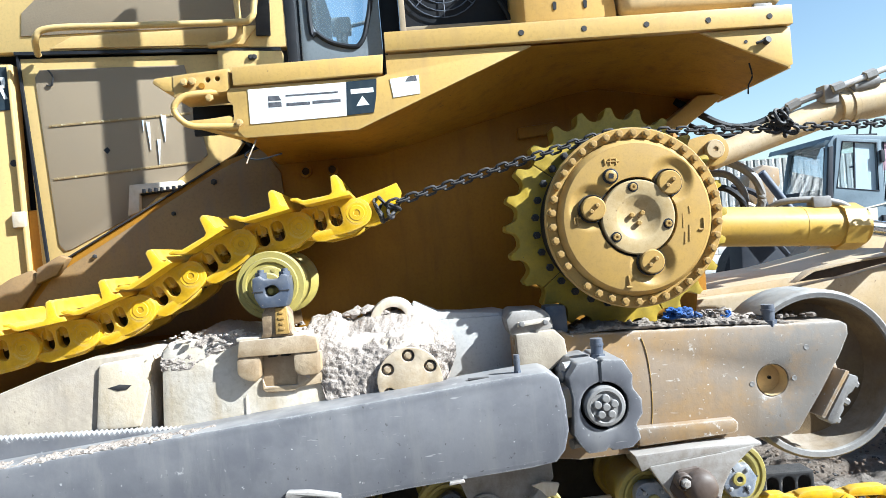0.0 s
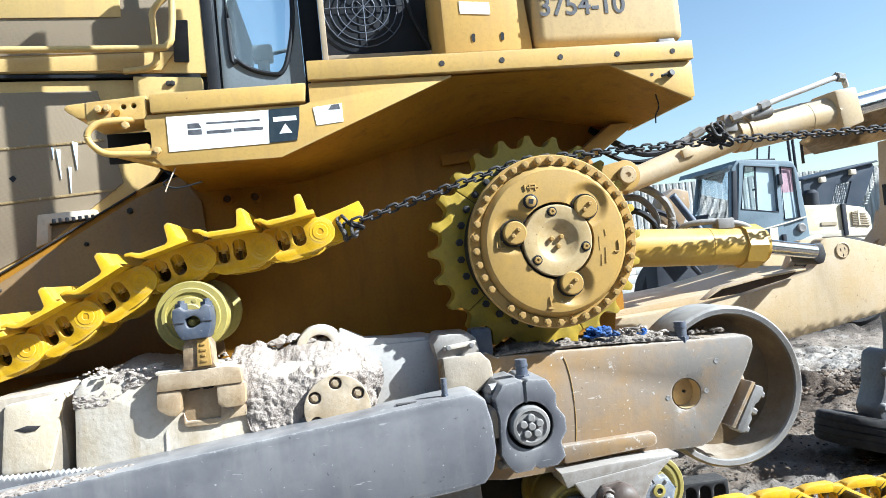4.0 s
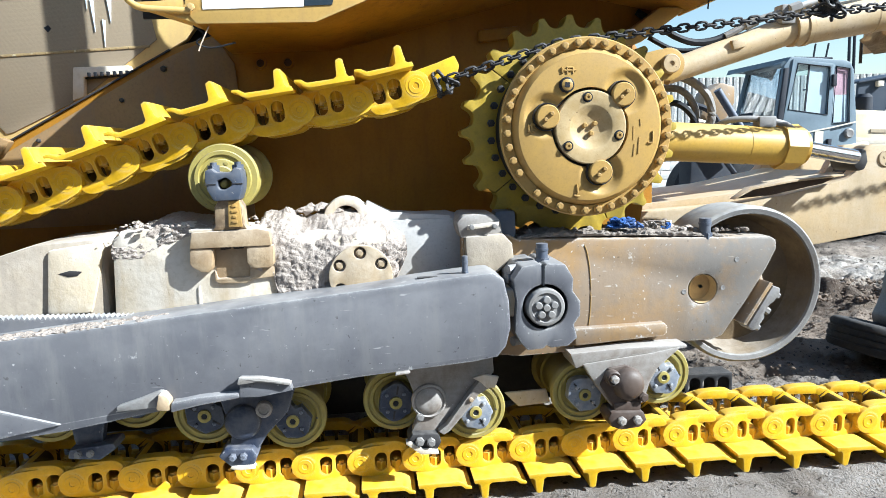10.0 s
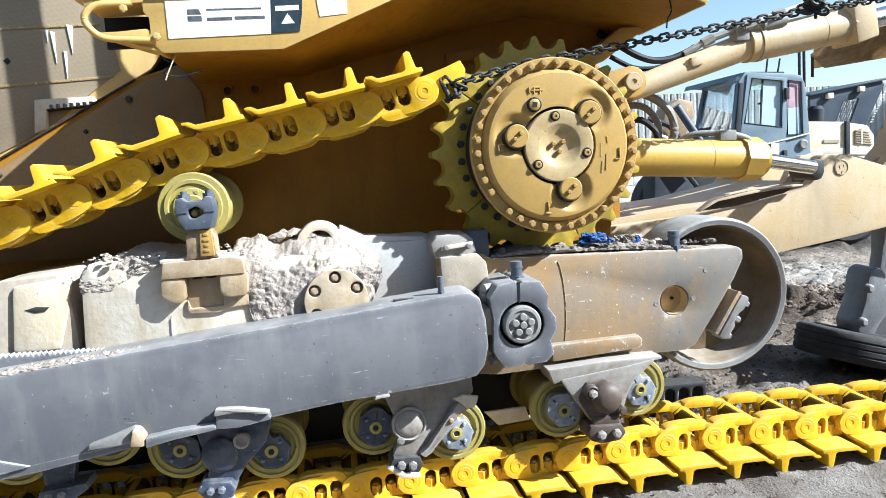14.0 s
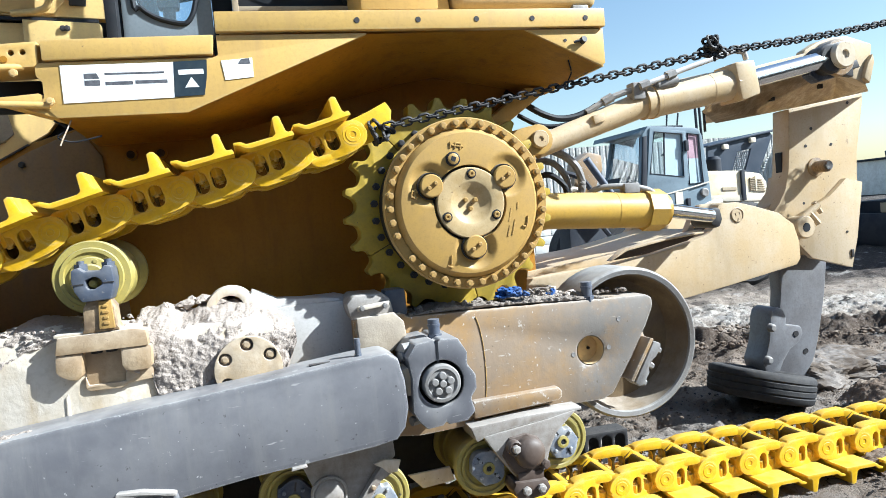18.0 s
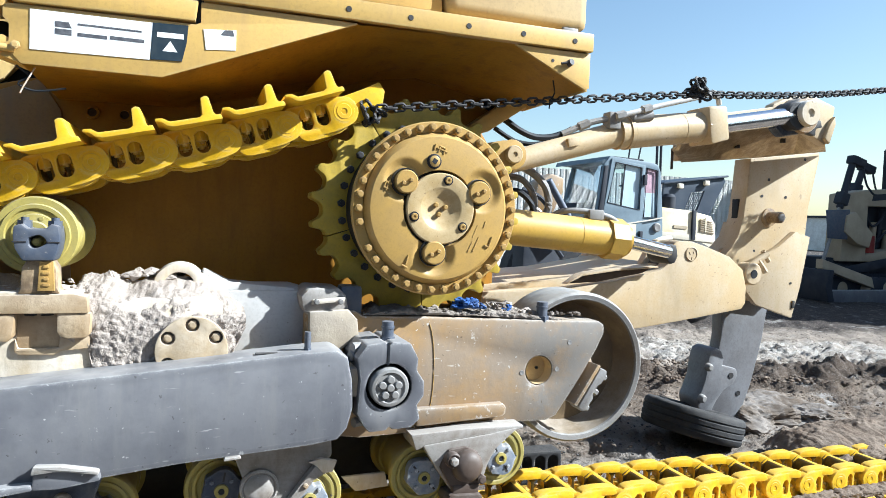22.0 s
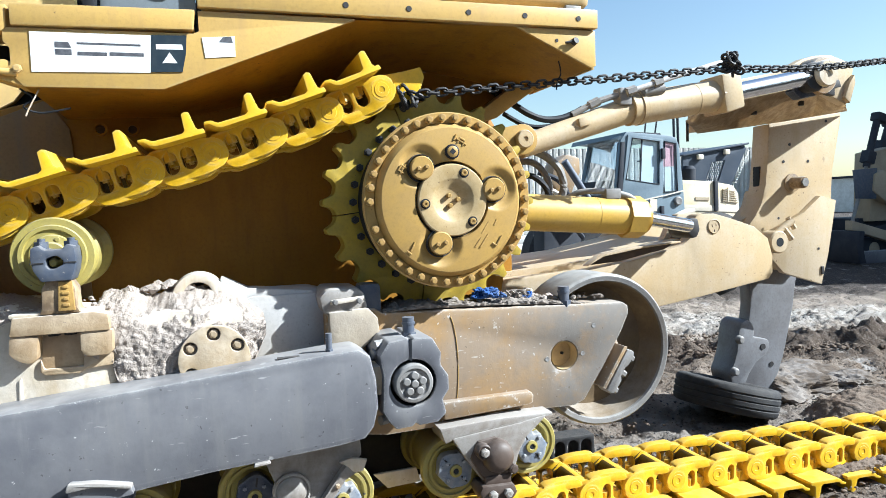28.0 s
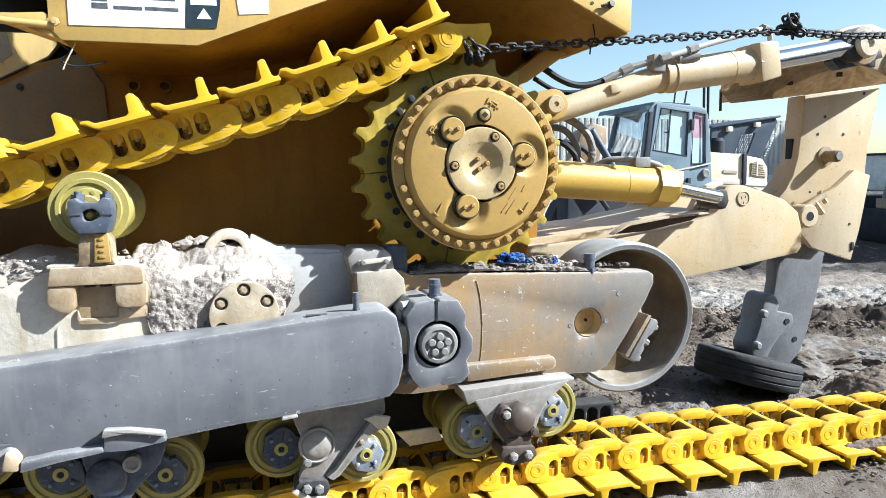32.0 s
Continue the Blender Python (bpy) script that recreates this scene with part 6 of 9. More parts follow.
# ---- dirt caked over the frame ----
def dirt_heap(name, crest_line, foot_line, seed, label, material, res=0.006, y0=-0.25, y1=0.15, lumps=0.016):
    """A crumbly bank over a stretch of x: it climbs from its foot to its crest, then lies back level."""
    xs = np.arange(crest_line[0][0], crest_line[-1][0], res)
    bm = bmesh.new()
    grid = []
    for x in xs:
        crest = float(np.interp(x, [p[0] for p in crest_line], [p[1] for p in crest_line]))
        foot = float(np.interp(x, [p[0] for p in foot_line], [p[1] for p in foot_line]))
        ym = y0 + (y1 - y0) * 0.55
        row = []
        for k in range(96):
            u = k / 95
            if u < 0.72:
                w = u / 0.72
                y, z = y0 + (ym - y0) * w ** 10 + 0.09 * max(0.0, 1 - w / 0.16) ** 2, foot + (crest - foot) * w
                nrm = Vector((0, -1.0, 0.25 + 0.9 * w ** 3)).normalized()
            else:
                w = (u - 0.72) / 0.28
                y, z = ym + (y1 - ym) * w, crest - 0.05 * w * w
                nrm = Vector((0, 0, 1))
            p = Vector((x, y, z))
            q = p + Vector((seed, 0, 0))
            d = noise.fractal(q * 6, 0.9, 2.1, 3) * lumps + noise.fractal(q * 30, 0.6, 2.2, 4) * 0.0075 + max(0.0, noise.noise(q * 60)) * 0.010 - max(0.0, noise.noise(q * 23) - 0.26) * 0.034 - max(0.0, abs(noise.noise(Vector((q.x * 60, q.y * 60, q.z * 95)))) - 0.30) * 0.02
            row.append(bm.verts.new(p + nrm * d))
        grid.append(row)
    for a, b in zip(grid, grid[1:]):
        for i in range(95):
            bm.faces.new((a[i], a[i + 1], b[i + 1], b[i]))
    bmesh.ops.recalc_face_normals(bm, faces=bm.faces[:])
    me = bpy.data.meshes.new(name)
    bm.to_mesh(me)
    bm.free()
    me.polygons.foreach_set("use_smooth", [True] * len(me.polygons))
    me.materials.append(material)
    return tagged(new(name, me), label, "dirt", kind="stuff")


dirt_heap("dirt", [(-1.50, 1.30), (-1.45, 1.365), (-1.36, 1.375), (-1.28, 1.335), (-1.18, 1.365), (-1.08, 1.36), (-0.98, 1.345), (-0.92, 1.32), (-0.88, 1.29), (-0.82, 1.24)],
          [(-1.50, 1.10), (-1.41, 1.08), (-1.39, 0.97), (-1.2, 0.90), (-0.95, 0.94), (-0.88, 1.02), (-0.84, 1.12), (-0.82, 1.17)], 1.7, "pale grey dry dirt caked over the roller frame", DIRT, y0=-0.317, y1=0.12)
dirt_heap("dirt", [(-2.07, 1.31), (-1.98, 1.345), (-1.84, 1.385), (-1.74, 1.36), (-1.66, 1.34)], [(-2.07, 1.20), (-1.95, 1.19), (-1.86, 1.25), (-1.66, 1.3)], 4.2, "pale grey dirt lying on the front of the frame", DIRT, y0=-0.300, lumps=0.010)
dirt_heap("dirt", [(-2.95, 0.885), (-2.85, 0.908), (-2.73, 0.919), (-2.5, 0.941), (-2.2, 0.968), (-2.0, 0.984), (-1.82, 0.992), (-1.72, 0.985)], [(-2.95, 0.87), (-2.73, 0.902), (-2.3, 0.942), (-1.82, 0.982), (-1.72, 0.975)], 15.1,
          "white dust lying along the push arm's upper edge", DIRT, y0=-0.488, y1=-0.37, lumps=0.003)
dirt_heap("dirt", [(-0.30, 1.205), (-0.15, 1.235), (0.10, 1.215), (0.35, 1.225), (0.60, 1.19), (0.75, 1.17)], [(-0.30, 1.20), (0.1, 1.195), (0.75, 1.16)], 7.9, "brown dirt scattered on the roller frame under the sprocket", FRAME_DIRT, y0=-0.19, y1=0.2)
dirt_heap("dirt", [(0.10, 1.18), (0.28, 1.205), (0.42, 1.215), (0.55, 1.20), (0.62, 1.17)], [(0.10, 1.175), (0.62, 1.16)], 3.3, "grey shreds and dirt beside the blue rag", DIRT, y0=-0.16, y1=0.1)


def crumbs(n, x0, x1, y0, y1, height, r0, r1, seed, label, material, slant=0.0):
    """Loose lumps lying on a surface whose height is given over x."""
    rnd = random.Random(seed)
    verts, faces = [], []
    ico = bmesh.new()
    bmesh.ops.create_icosphere(ico, subdivisions=1, radius=1)
    base = [v.co.copy() for v in ico.verts]
    tris = [[v.index for v in f.verts] for f in ico.faces]
    ico.free()
    for _ in range(n):
        x, y = rnd.uniform(x0, x1), rnd.uniform(y0, y1)
        y -= slant * x
        r = r0 + (r1 - r0) * rnd.random() ** 3
        c = Vector((x, y, height(x, y) + r * 0.3))
        k = len(verts)
        spread = Vector((rnd.uniform(0.7, 1.4), rnd.uniform(0.7, 1.4), rnd.uniform(0.5, 0.9)))
        for b in base:
            o = (b + noise.noise_vector(b * 1.3 + c * 40) * 0.5) * r
            verts.append(c + Vector((o.x * spread.x, o.y * spread.y, o.z * spread.z)))
        faces += [[k + i for i in f] for f in tris]
    me = bpy.data.meshes.new("crumbs")
    me.from_pydata(verts, [], faces)
    me.materials.append(material)
    return tagged(new("crumbs", me), label, "crumbs", kind="stuff")


crumbs(70, -1.44, -0.96, -0.10, 0.06, lambda x, y: 1.345 + 0.02 * math.sin(9 * x), 0.006, 0.045, 31, "pale lumps of dry dirt on the heap", DIRT)
crumbs(160, -2.04, -1.40, -0.33, -0.05, lambda x, y: 1.326 if y < -0.19 and x > -1.72 else 1.345, 0.004, 0.016, 32, "pale dirt crumbs on the bracket", DIRT)
crumbs(260, -0.28, 0.88, -0.17, 0.10, lambda x, y: 1.215 - 0.04 * max(x, 0), 0.004, 0.022, 33, "dark crumbs and shreds on the frame", FRAME_DIRT)
crumbs(90, 0.16, 0.62, -0.17, 0.02, lambda x, y: 1.215 - 0.03 * max(x, 0), 0.005, 0.022, 34, "pale shreds beside the rag", DIRT)


def shreds(name, at, n, reach, r, material, label, category, seed, kind=""):
    """A tangle of torn strips, each a thin curled strand."""
    rnd = random.Random(seed)
    strands = []
    for k in range(n):
        p = Vector((rnd.gauss(0, reach * 0.42), rnd.gauss(0, reach * 0.28), rnd.uniform(0.0, reach * 0.30)))
        pts = [p.copy()]
        turn, grade = rnd.uniform(0, 6.28), rnd.uniform(0.8, 2.2) * rnd.choice((-1, 1))
        for _ in range(6):
            turn += grade * rnd.uniform(0.5, 1.3)
            p = p + Vector((math.cos(turn) * reach * 0.24, math.sin(turn) * reach * 0.15, rnd.gauss(0, reach * 0.16)))
            p.z = min(max(p.z, 0.0), reach * 0.55)
            pts.append(p.copy())
        strands.append(tube(smooth_line(pts, 4), r * rnd.uniform(0.6, 1.3), 5))
    o = tagged(new(name, mesh_of(name, join(*strands), material)), label, category, kind=kind)
    o.location = at
    return o


shreds("rag", (0.22, -0.16, 1.232), 60, 0.066, 0.0062, BLUE_RAG, "shredded bright blue rag lying on the roller frame", "rag", 3)
shreds("rag", (0.47, -0.10, 1.205), 7, 0.045, 0.005, BLUE_RAG, "small scrap of blue cloth on the roller frame", "rag", 5)
shreds("torn_strap", (0.39, -0.12, 1.204), 26, 0.080, 0.0050, FRAME_DIRT, "torn pale grey strap shreds beside the blue rag", "strap", 8, "stuff")


# ---- ripper at the rear ----
def cylinder(name, a, b, c, r, rr, label, material):
    """A hydraulic cylinder from a (base eye) to b (gland) with its rod on to c."""
    a, b, c = Vector(a), Vector(b), Vector(c)
    w = (b - a).normalized()
    m = part(name, join(rod(a, a + (b - a) * 0.98, r, None, 32), rod(a + w * 0.06, a + w * 0.09, r * 1.06, None, 32)), material, dozer, label, at=a)
    part("gland", join(rod(b - w * 0.13, b - w * 0.015, r * 1.2, None, 8), rod(b - w * 0.015, b + w * 0.02, r * 0.92, None, 24)), material, m)
    part("seam", rod(a + (b - a) * 0.62, a + (b - a) * 0.63, r * 1.015, None, 32), material, m)
    part("rod", rod(b, c, rr, None, 24), CHROME, m)
    return m


def build_ripper():
    lo = cylinder("lift_cylinder", (0.55, 0.30, 1.635), (1.41, 0.30, 1.57), (1.84, 0.42, 1.50), 0.105, 0.043, "fat yellow ripper lift cylinder with a chromed rod", CYL_YELLOW)
    part("cylinder_pipe", tube(smooth_line([(0.92, 0.40, 1.66), (1.0, 0.34, 1.725), (1.10, 0.30, 1.735), (1.2, 0.28, 1.725), (1.30, 0.27, 1.70), (1.35, 0.27, 1.67)]), 0.018, 10), GREY_STEEL, lo)
    part("pipe_block", box((1.20, 0.29, 1.715), (0.10, 0.07, 0.06), 0.01), GREY_STEEL, lo)
    # upper cylinder: thin neck, fat barrel, rod to the beam's corner
    up = cylinder("tilt_cylinder", (1.36, 0.35, 2.215), (2.12, 0.37, 2.325), (2.86, 0.40, 2.465), 0.098, 0.058, "cream ripper tilt cylinder with a chromed rod", RIPPER_CREAM)
    part("neck", rod((0.64, 0.33, 1.99), (1.38, 0.35, 2.215), 0.063, 0.078, 24), RIPPER_CREAM, up)
    part("neck_clip", box((1.02, 0.27, 2.13), (0.07, 0.03, 0.05), 0.006, pose(0, 0, 0, 0, -12, 0)), RIPPER_CREAM, up)
    part("gland_block", rough_up(moved(plate([(-0.07, -0.12), (-0.075, 0.12), (0.07, 0.115), (0.075, -0.10)], 0.25, 0.47, bevel=0.02), Matrix.Translation((2.06, 0, 2.315)) @ pose(0, 0, 0, 0, -8, 0)), 0.002), RIPPER_CREAM, up)
    part("valve", join(rod((1.42, 0.28, 2.31), (1.56, 0.28, 2.335), 0.035, None, 12), box((1.30, 0.30, 2.28), (0.08, 0.08, 0.10), 0.01)), GREY_STEEL, up)
    line = smooth_line([(1.30, 0.26, 2.30), (1.42, 0.25, 2.335), (1.60, 0.25, 2.39), (1.80, 0.25, 2.445), (1.96, 0.26, 2.49), (2.05, 0.28, 2.50), (2.09, 0.30, 2.45)])
    part("pipe", tube(line, 0.017, 10), PIPE_GREY, up, "thin pale grey hydraulic pipe")
    for k in (2, 9, len(line) - 9):
        w = (Vector(line[k + 1]) - Vector(line[k])).normalized()
        part("pipe_fitting", rod(Vector(line[k]) - w * 0.03, Vector(line[k]) + w * 0.03, 0.028, None, 6), GREY_STEEL, up)
    for pts, r, material in (([(0.52, 0.42, 2.33), (0.64, 0.36, 2.23), (0.72, 0.34, 2.178), (0.81, 0.34, 2.152), (0.91, 0.34, 2.158), (1.00, 0.34, 2.188), (1.05, 0.33, 2.214)], 0.019, BLACK), ([(0.98, 0.33, 2.178), (1.05, 0.32, 2.212), (1.12, 0.31, 2.246), (1.21, 0.30, 2.275), (1.31, 0.28, 2.300)], 0.018, GREY_STEEL),
                             ([(0.60, 0.45, 2.20), (0.72, 0.42, 2.130), (0.84, 0.40, 2.118), (0.95, 0.40, 2.150), (1.08, 0.38, 2.215)], 0.014, BLACK)):
        part("hose", tube(smooth_line(pts), r, 8), material, up)
    part("hose_fitting", rod((1.085, 0.317, 2.229), (1.145, 0.307, 2.256), 0.027, None, 6), GREY_STEEL, up)
    # eye plate by the sprocket
    e = part("eye_plate", plate([(0.30, 1.92), (0.36, 2.02), (0.46, 2.08), (0.55, 2.10)] + [(0.61 + 0.085 * math.cos(a), 2.025 + 0.085 * math.sin(a)) for a in np.linspace(2.0, -1.9, 14)] + [(0.58, 1.88), (0.50, 1.80), (0.36, 1.78)], 0.20, 0.31, bevel=0.01),
             HUB_TAN, dozer, "tan eye plate for the tilt cylinder's pin", at=(0.6, 0.25, 2.0))
    part("eye_pin", lathe([(0.050, 0.205), (0.050, 0.180), (0.044, 0.172), (0.014, 0.171), (0.012, 0.178), (0, 0.178)], 0.61, 2.025, 28), RIPPER_CREAM, e)
    part("eye_plate_far", plate([(0.36, 1.95), (0.5, 2.1)] + [(0.61 + 0.085 * math.cos(a), 2.025 + 0.085 * math.sin(a)) for a in np.linspace(2.0, -1.6, 10)] + [(0.5, 1.82)], 0.42, 0.5, bevel=0.01), HUB_TAN, dozer)
    for pts, r in (([(0.62, 0.5, 2.0), (0.80, 0.45, 1.98), (0.93, 0.42, 1.88), (0.96, 0.42, 1.74), (0.90, 0.45, 1.66)], 0.024), ([(0.64, 0.55, 1.92), (0.80, 0.5, 1.92), (0.89, 0.48, 1.82), (0.90, 0.48, 1.70)], 0.02),
                   ([(0.66, 0.5, 1.80), (0.76, 0.45, 1.84), (0.85, 0.42, 1.76), (0.86, 0.45, 1.66)], 0.018), ([(0.6, 0.6, 1.74), (0.8, 0.55, 1.62), (0.98, 0.5, 1.58), (1.1, 0.5, 1.52)], 0.02)):
        part("hydraulic_hose", tube(smooth_line(pts), r, 8), GREY_STEEL if r > 0.019 else BLACK, dozer)
    # lower arm: deep side plate and its inner top web
    arm = [(0.60, 1.02), (0.60, 1.20), (0.80, 1.215), (1.25, 1.235), (1.60, 1.275), (1.92, 1.335), (2.02, 1.362), (2.072, 1.40), (2.095, 1.45), (2.104, 1.52), (2.125, 1.552), (2.16, 1.566), (2.28, 1.562), (2.42, 1.525), (2.62, 1.46), (2.74, 1.37), (2.785, 1.24), (2.785, 1.12), (2.75, 1.075), (2.2, 0.995), (1.50, 0.905), (1.1, 0.90)]
    r = part("ripper_arm", rough_up(plate(arm, 0.70, 0.80, bevel=0.012), 0.002), RIPPER_CREAM, dozer, "cream ripper lift arm, dusty and chipped", at=(1.8, 0.75, 1.2))
    part("arm_top", rough_up(plate([(0.62, 1.17), (0.62, 1.235), (1.5, 1.30), (2.1, 1.40), (2.15, 1.34), (1.5, 1.22)], 0.80, 1.75, bevel=0.012), 0.002), RIPPER_CREAM, r)
    # Flat dark plate paints the shade of a hollow below the flange.
    part("arm_hollow", plate([(1.26, 1.262), (1.36, 1.312), (1.62, 1.348), (1.93, 1.372), (1.85, 1.335), (1.5, 1.275)], 0.690, 0.699, bevel=0.002), RUST_BROWN, r, "dark plate standing for the shaded hollow under the top flange")
    part("hollow_lip", rough_up(plate([(1.24, 1.262), (1.36, 1.318), (1.62, 1.354), (1.95, 1.378), (1.95, 1.388), (1.60, 1.366), (1.34, 1.330)], 0.64, 0.71, bevel=0.003), 0.001), RIPPER_CREAM, r)
    part("twin_ear", rough_up(plate([(1.90, 1.30), (2.02, 1.40), (2.08, 1.51), (2.14, 1.565), (2.28, 1.57), (2.42, 1.53), (2.42, 1.30)], 0.91, 0.98, bevel=0.012), 0.002), RIPPER_CREAM, r)
    # Dark filler between the ears stands for the shade in their gap.
    part("ear_gap", plate([(2.02, 1.33), (2.12, 1.49), (2.20, 1.53), (2.40, 1.49), (2.40, 1.33)], 0.80, 0.91, bevel=0.01), DARK, r)
    part("arm_pin", lathe([(0.052, 0.702), (0.051, 0.694), (0.046, 0.692), (0.043, 0.696), (0.0, 0.696)], 2.27, 1.475, 28), RIPPER_CREAM, r)
    for x0, z0, x1, z1 in ((2.252, 1.488, 2.258, 1.470), (2.284, 1.492, 2.288, 1.478), (2.274, 1.452, 2.270, 1.434)):
        part("pin_stamp", rod((x0, 0.6965, z0), (x1, 0.6965, z1), 0.0032, None, 5), RUST_BROWN, r)
    part("far_arm", plate(arm, 1.75, 1.85, bevel=0.01), RIPPER_CREAM, dozer)
    # Dark block painted as the shaded recess where the rod ends.
    part("rod_eye", plate([(1.865, 1.44), (1.85, 1.50), (1.875, 1.55), (1.935, 1.545), (1.95, 1.47), (1.93, 1.42), (1.89, 1.415)], 0.44, 0.66, bevel=0.02), DARK, r)
    # beam at the top with the rod's pin
    b = part("ripper_beam", rough_up(plate([(2.0, 2.305), (2.29, 2.385), (2.80, 2.485), (3.05, 2.545), (3.10, 2.60), (2.99, 2.608), (2.825, 2.541), (2.29, 2.441), (2.0, 2.355)], 0.50, 0.54, bevel=0.006), 0.003),
             RIPPER_CREAM, dozer, "cream ripper beam across the top of the shank holder", at=(2.6, 1.2, 2.4))
    part("beam_top", rough_up(plate([(2.02, 2.352), (2.29, 2.433), (2.825, 2.533), (3.10, 2.60), (3.10, 2.585), (2.825, 2.518), (2.29, 2.418), (2.02, 2.338)], 0.54, 1.10, bevel=0.004), 0.002), RIPPER_CREAM, b)
    web = bmesh.new()
    near = [web.verts.new(p) for p in ((1.892, 0.50, 2.172), (2.29, 0.51, 2.385), (2.80, 0.51, 2.485), (3.05, 0.51, 2.535), (3.26, 0.52, 2.30))]
    deep = [web.verts.new(p) for p in ((2.33, 0.93, 2.140), (2.70, 0.93, 2.180), (3.05, 0.93, 2.222), (3.40, 0.93, 2.27), (3.745, 0.93, 2.317))]
    for i in range(4):
        web.faces.new((near[i], near[i + 1], deep[i + 1], deep[i]))
    bmesh.ops.solidify(web, geom=web.faces[:], thickness=0.03)
    part("beam_web", rough_up(web, 0.002), RIPPER_CREAM, b)
    part("beam_back", rough_up(plate([(2.36, 2.16), (2.40, 2.46), (3.1, 2.60), (3.72, 2.62), (3.735, 2.33), (2.95, 2.22)], 0.96, 1.10, bevel=0.012), 0.002), RIPPER_CREAM, b)
    for x, y, z in ((2.36, 0.80, 2.215), (3.10, 0.75, 2.335), (2.70, 0.78, 2.27)):
        part("web_hole", rod((x, y, z - 0.012), (x, y, z + 0.02), 0.020, None, 12), DARK, b)
    part("hanging_bolt", rod((1.985, 0.60, 2.19), (1.985, 0.60, 2.05), 0.009, None, 8), DARK, b)
    # end cheek round the pin, with its boss and gusset
    e2 = part("pin_lug", rough_up(plate([(2.70, 2.46), (2.74, 2.545), (2.86, 2.60), (2.96, 2.625), (3.10, 2.635), (3.316, 2.577), (3.298, 2.441), (3.246, 2.292), (3.10, 2.355), (2.96, 2.40), (2.86, 2.36), (2.76, 2.40)], 0.50, 0.58, bevel=0.014), 0.003), RIPPER_CREAM, b)
    part("lug_rib", rough_up(plate([(3.20, 2.34), (3.245, 2.300), (3.298, 2.441), (3.29, 2.50), (3.245, 2.44)], 0.47, 0.505, bevel=0.006), 0.003), RIPPER_CREAM, b)
    part("lug_step", rough_up(plate([(3.02, 2.36), (3.10, 2.345), (3.10, 2.40), (3.16, 2.41), (3.14, 2.46), (3.04, 2.44)], 0.46, 0.505, bevel=0.006), 0.003), DARK, b)
    part("greasy_cheek", rough_up(plate([(2.70, 2.44), (2.74, 2.52), (2.86, 2.56), (2.98, 2.55), (3.03, 2.46), (2.98, 2.40), (2.90, 2.335), (2.76, 2.31), (2.69, 2.36)], 0.42, 0.50, bevel=0.02), 0.004), NAVY, b, "dark navy pin cheek")
    part("rod_end", lathe([(0, 0.338), (0.085, 0.34), (0.098, 0.355), (0.098, 0.47), (0.09, 0.49), (0, 0.49)], 2.80, 2.447, 28), DARK, b)
    part("pin_boss", lathe([(0.125, 0.50), (0.125, 0.40), (0.118, 0.385), (0.085, 0.382)], 2.915, 2.466, 32), FRAME_TAN, b)
    part("beam_pin", lathe([(0.088, 0.52), (0.088, 0.315), (0.080, 0.303), (0.030, 0.302), (0.026, 0.316), (0, 0.316)], 2.872, 2.466, 32), FRAME_PALE, b, "bright pin end with a centre hole")
    # shank holder: a thick slab with a raised pale cheek, a slot and a curved toe
    hold = [(3.00, 2.215), (3.70, 2.31), (3.70, 2.25), (3.616, 1.856), (3.60, 1.60), (3.40, 1.20), (2.98, 1.36), (2.80, 1.46), (2.86, 1.52), (2.92, 1.62), (2.96, 1.76), (2.985, 2.00)]
    h = part("shank_holder", rough_up(plate(hold, 0.95, 1.12, bevel=0.008), 0.002), RIPPER_CREAM, dozer, "cream ripper shank holder with pin holes", at=(3.2, 1.2, 1.7))
    part("toe", rough_up(plate([(2.98, 1.72), (3.05, 1.70), (3.05, 1.10), (2.80, 1.36), (2.74, 1.47), (2.86, 1.52), (2.94, 1.60)], 1.03, 1.19, bevel=0.012), 0.002), RIPPER_CREAM, h)
    part("slot", box((2.972, 1.045, 1.80), (0.03, 0.062, 0.20), 0.004), BLACK, h)
    part("shank_socket", rough_up(plate([(3.02, 1.30), (3.52, 1.40), (3.49, 1.05), (3.05, 1.10)], 1.12, 1.36, bevel=0.01), 0.002), RIPPER_CREAM, h)
    part("shank_pin", join(lathe([(0.072, 0.95), (0.072, 0.935), (0.045, 0.93), (0.045, 0.83), (0.040, 0.822), (0.0, 0.822)], 3.205, 1.765, 24)), POST_BROWN, h, "oily brown pin")
    part("pin_head", lathe([(0.034, 0.825), (0.034, 0.812), (0.012, 0.810), (0.0, 0.816)], 3.205, 1.765, 6), GREY_STEEL, h)
    part("lower_pin", join(lathe([(0.085, 0.93), (0.085, 0.82), (0.075, 0.81), (0.03, 0.808), (0.025, 0.815), (0, 0.815)], 2.955, 1.326, 28), rod((2.975, 0.88, 1.38), (3.13, 0.87, 1.48), 0.028, None, 10), rod((3.045, 0.87, 1.43), (3.115, 0.86, 1.34), 0.024, None, 8),
                           rod((3.10, 0.88, 1.50), (3.155, 0.87, 1.42), 0.02, None, 8)), RIPPER_CREAM, h)
    part("pin_eye", lathe([(0.034, 0.812), (0.033, 0.8065), (0.0, 0.8065)], 2.955, 1.326, 20), BLACK, h)
    part("cross_plate", rough_up(plate([(2.965, 1.40), (3.285, 1.54), (3.445, 1.66), (3.60, 1.62), (3.52, 1.20), (3.452, 0.97), (3.08, 1.08), (2.96, 1.20)], 0.90, 0.948, bevel=0.006), 0.002), RIPPER_CREAM, h)
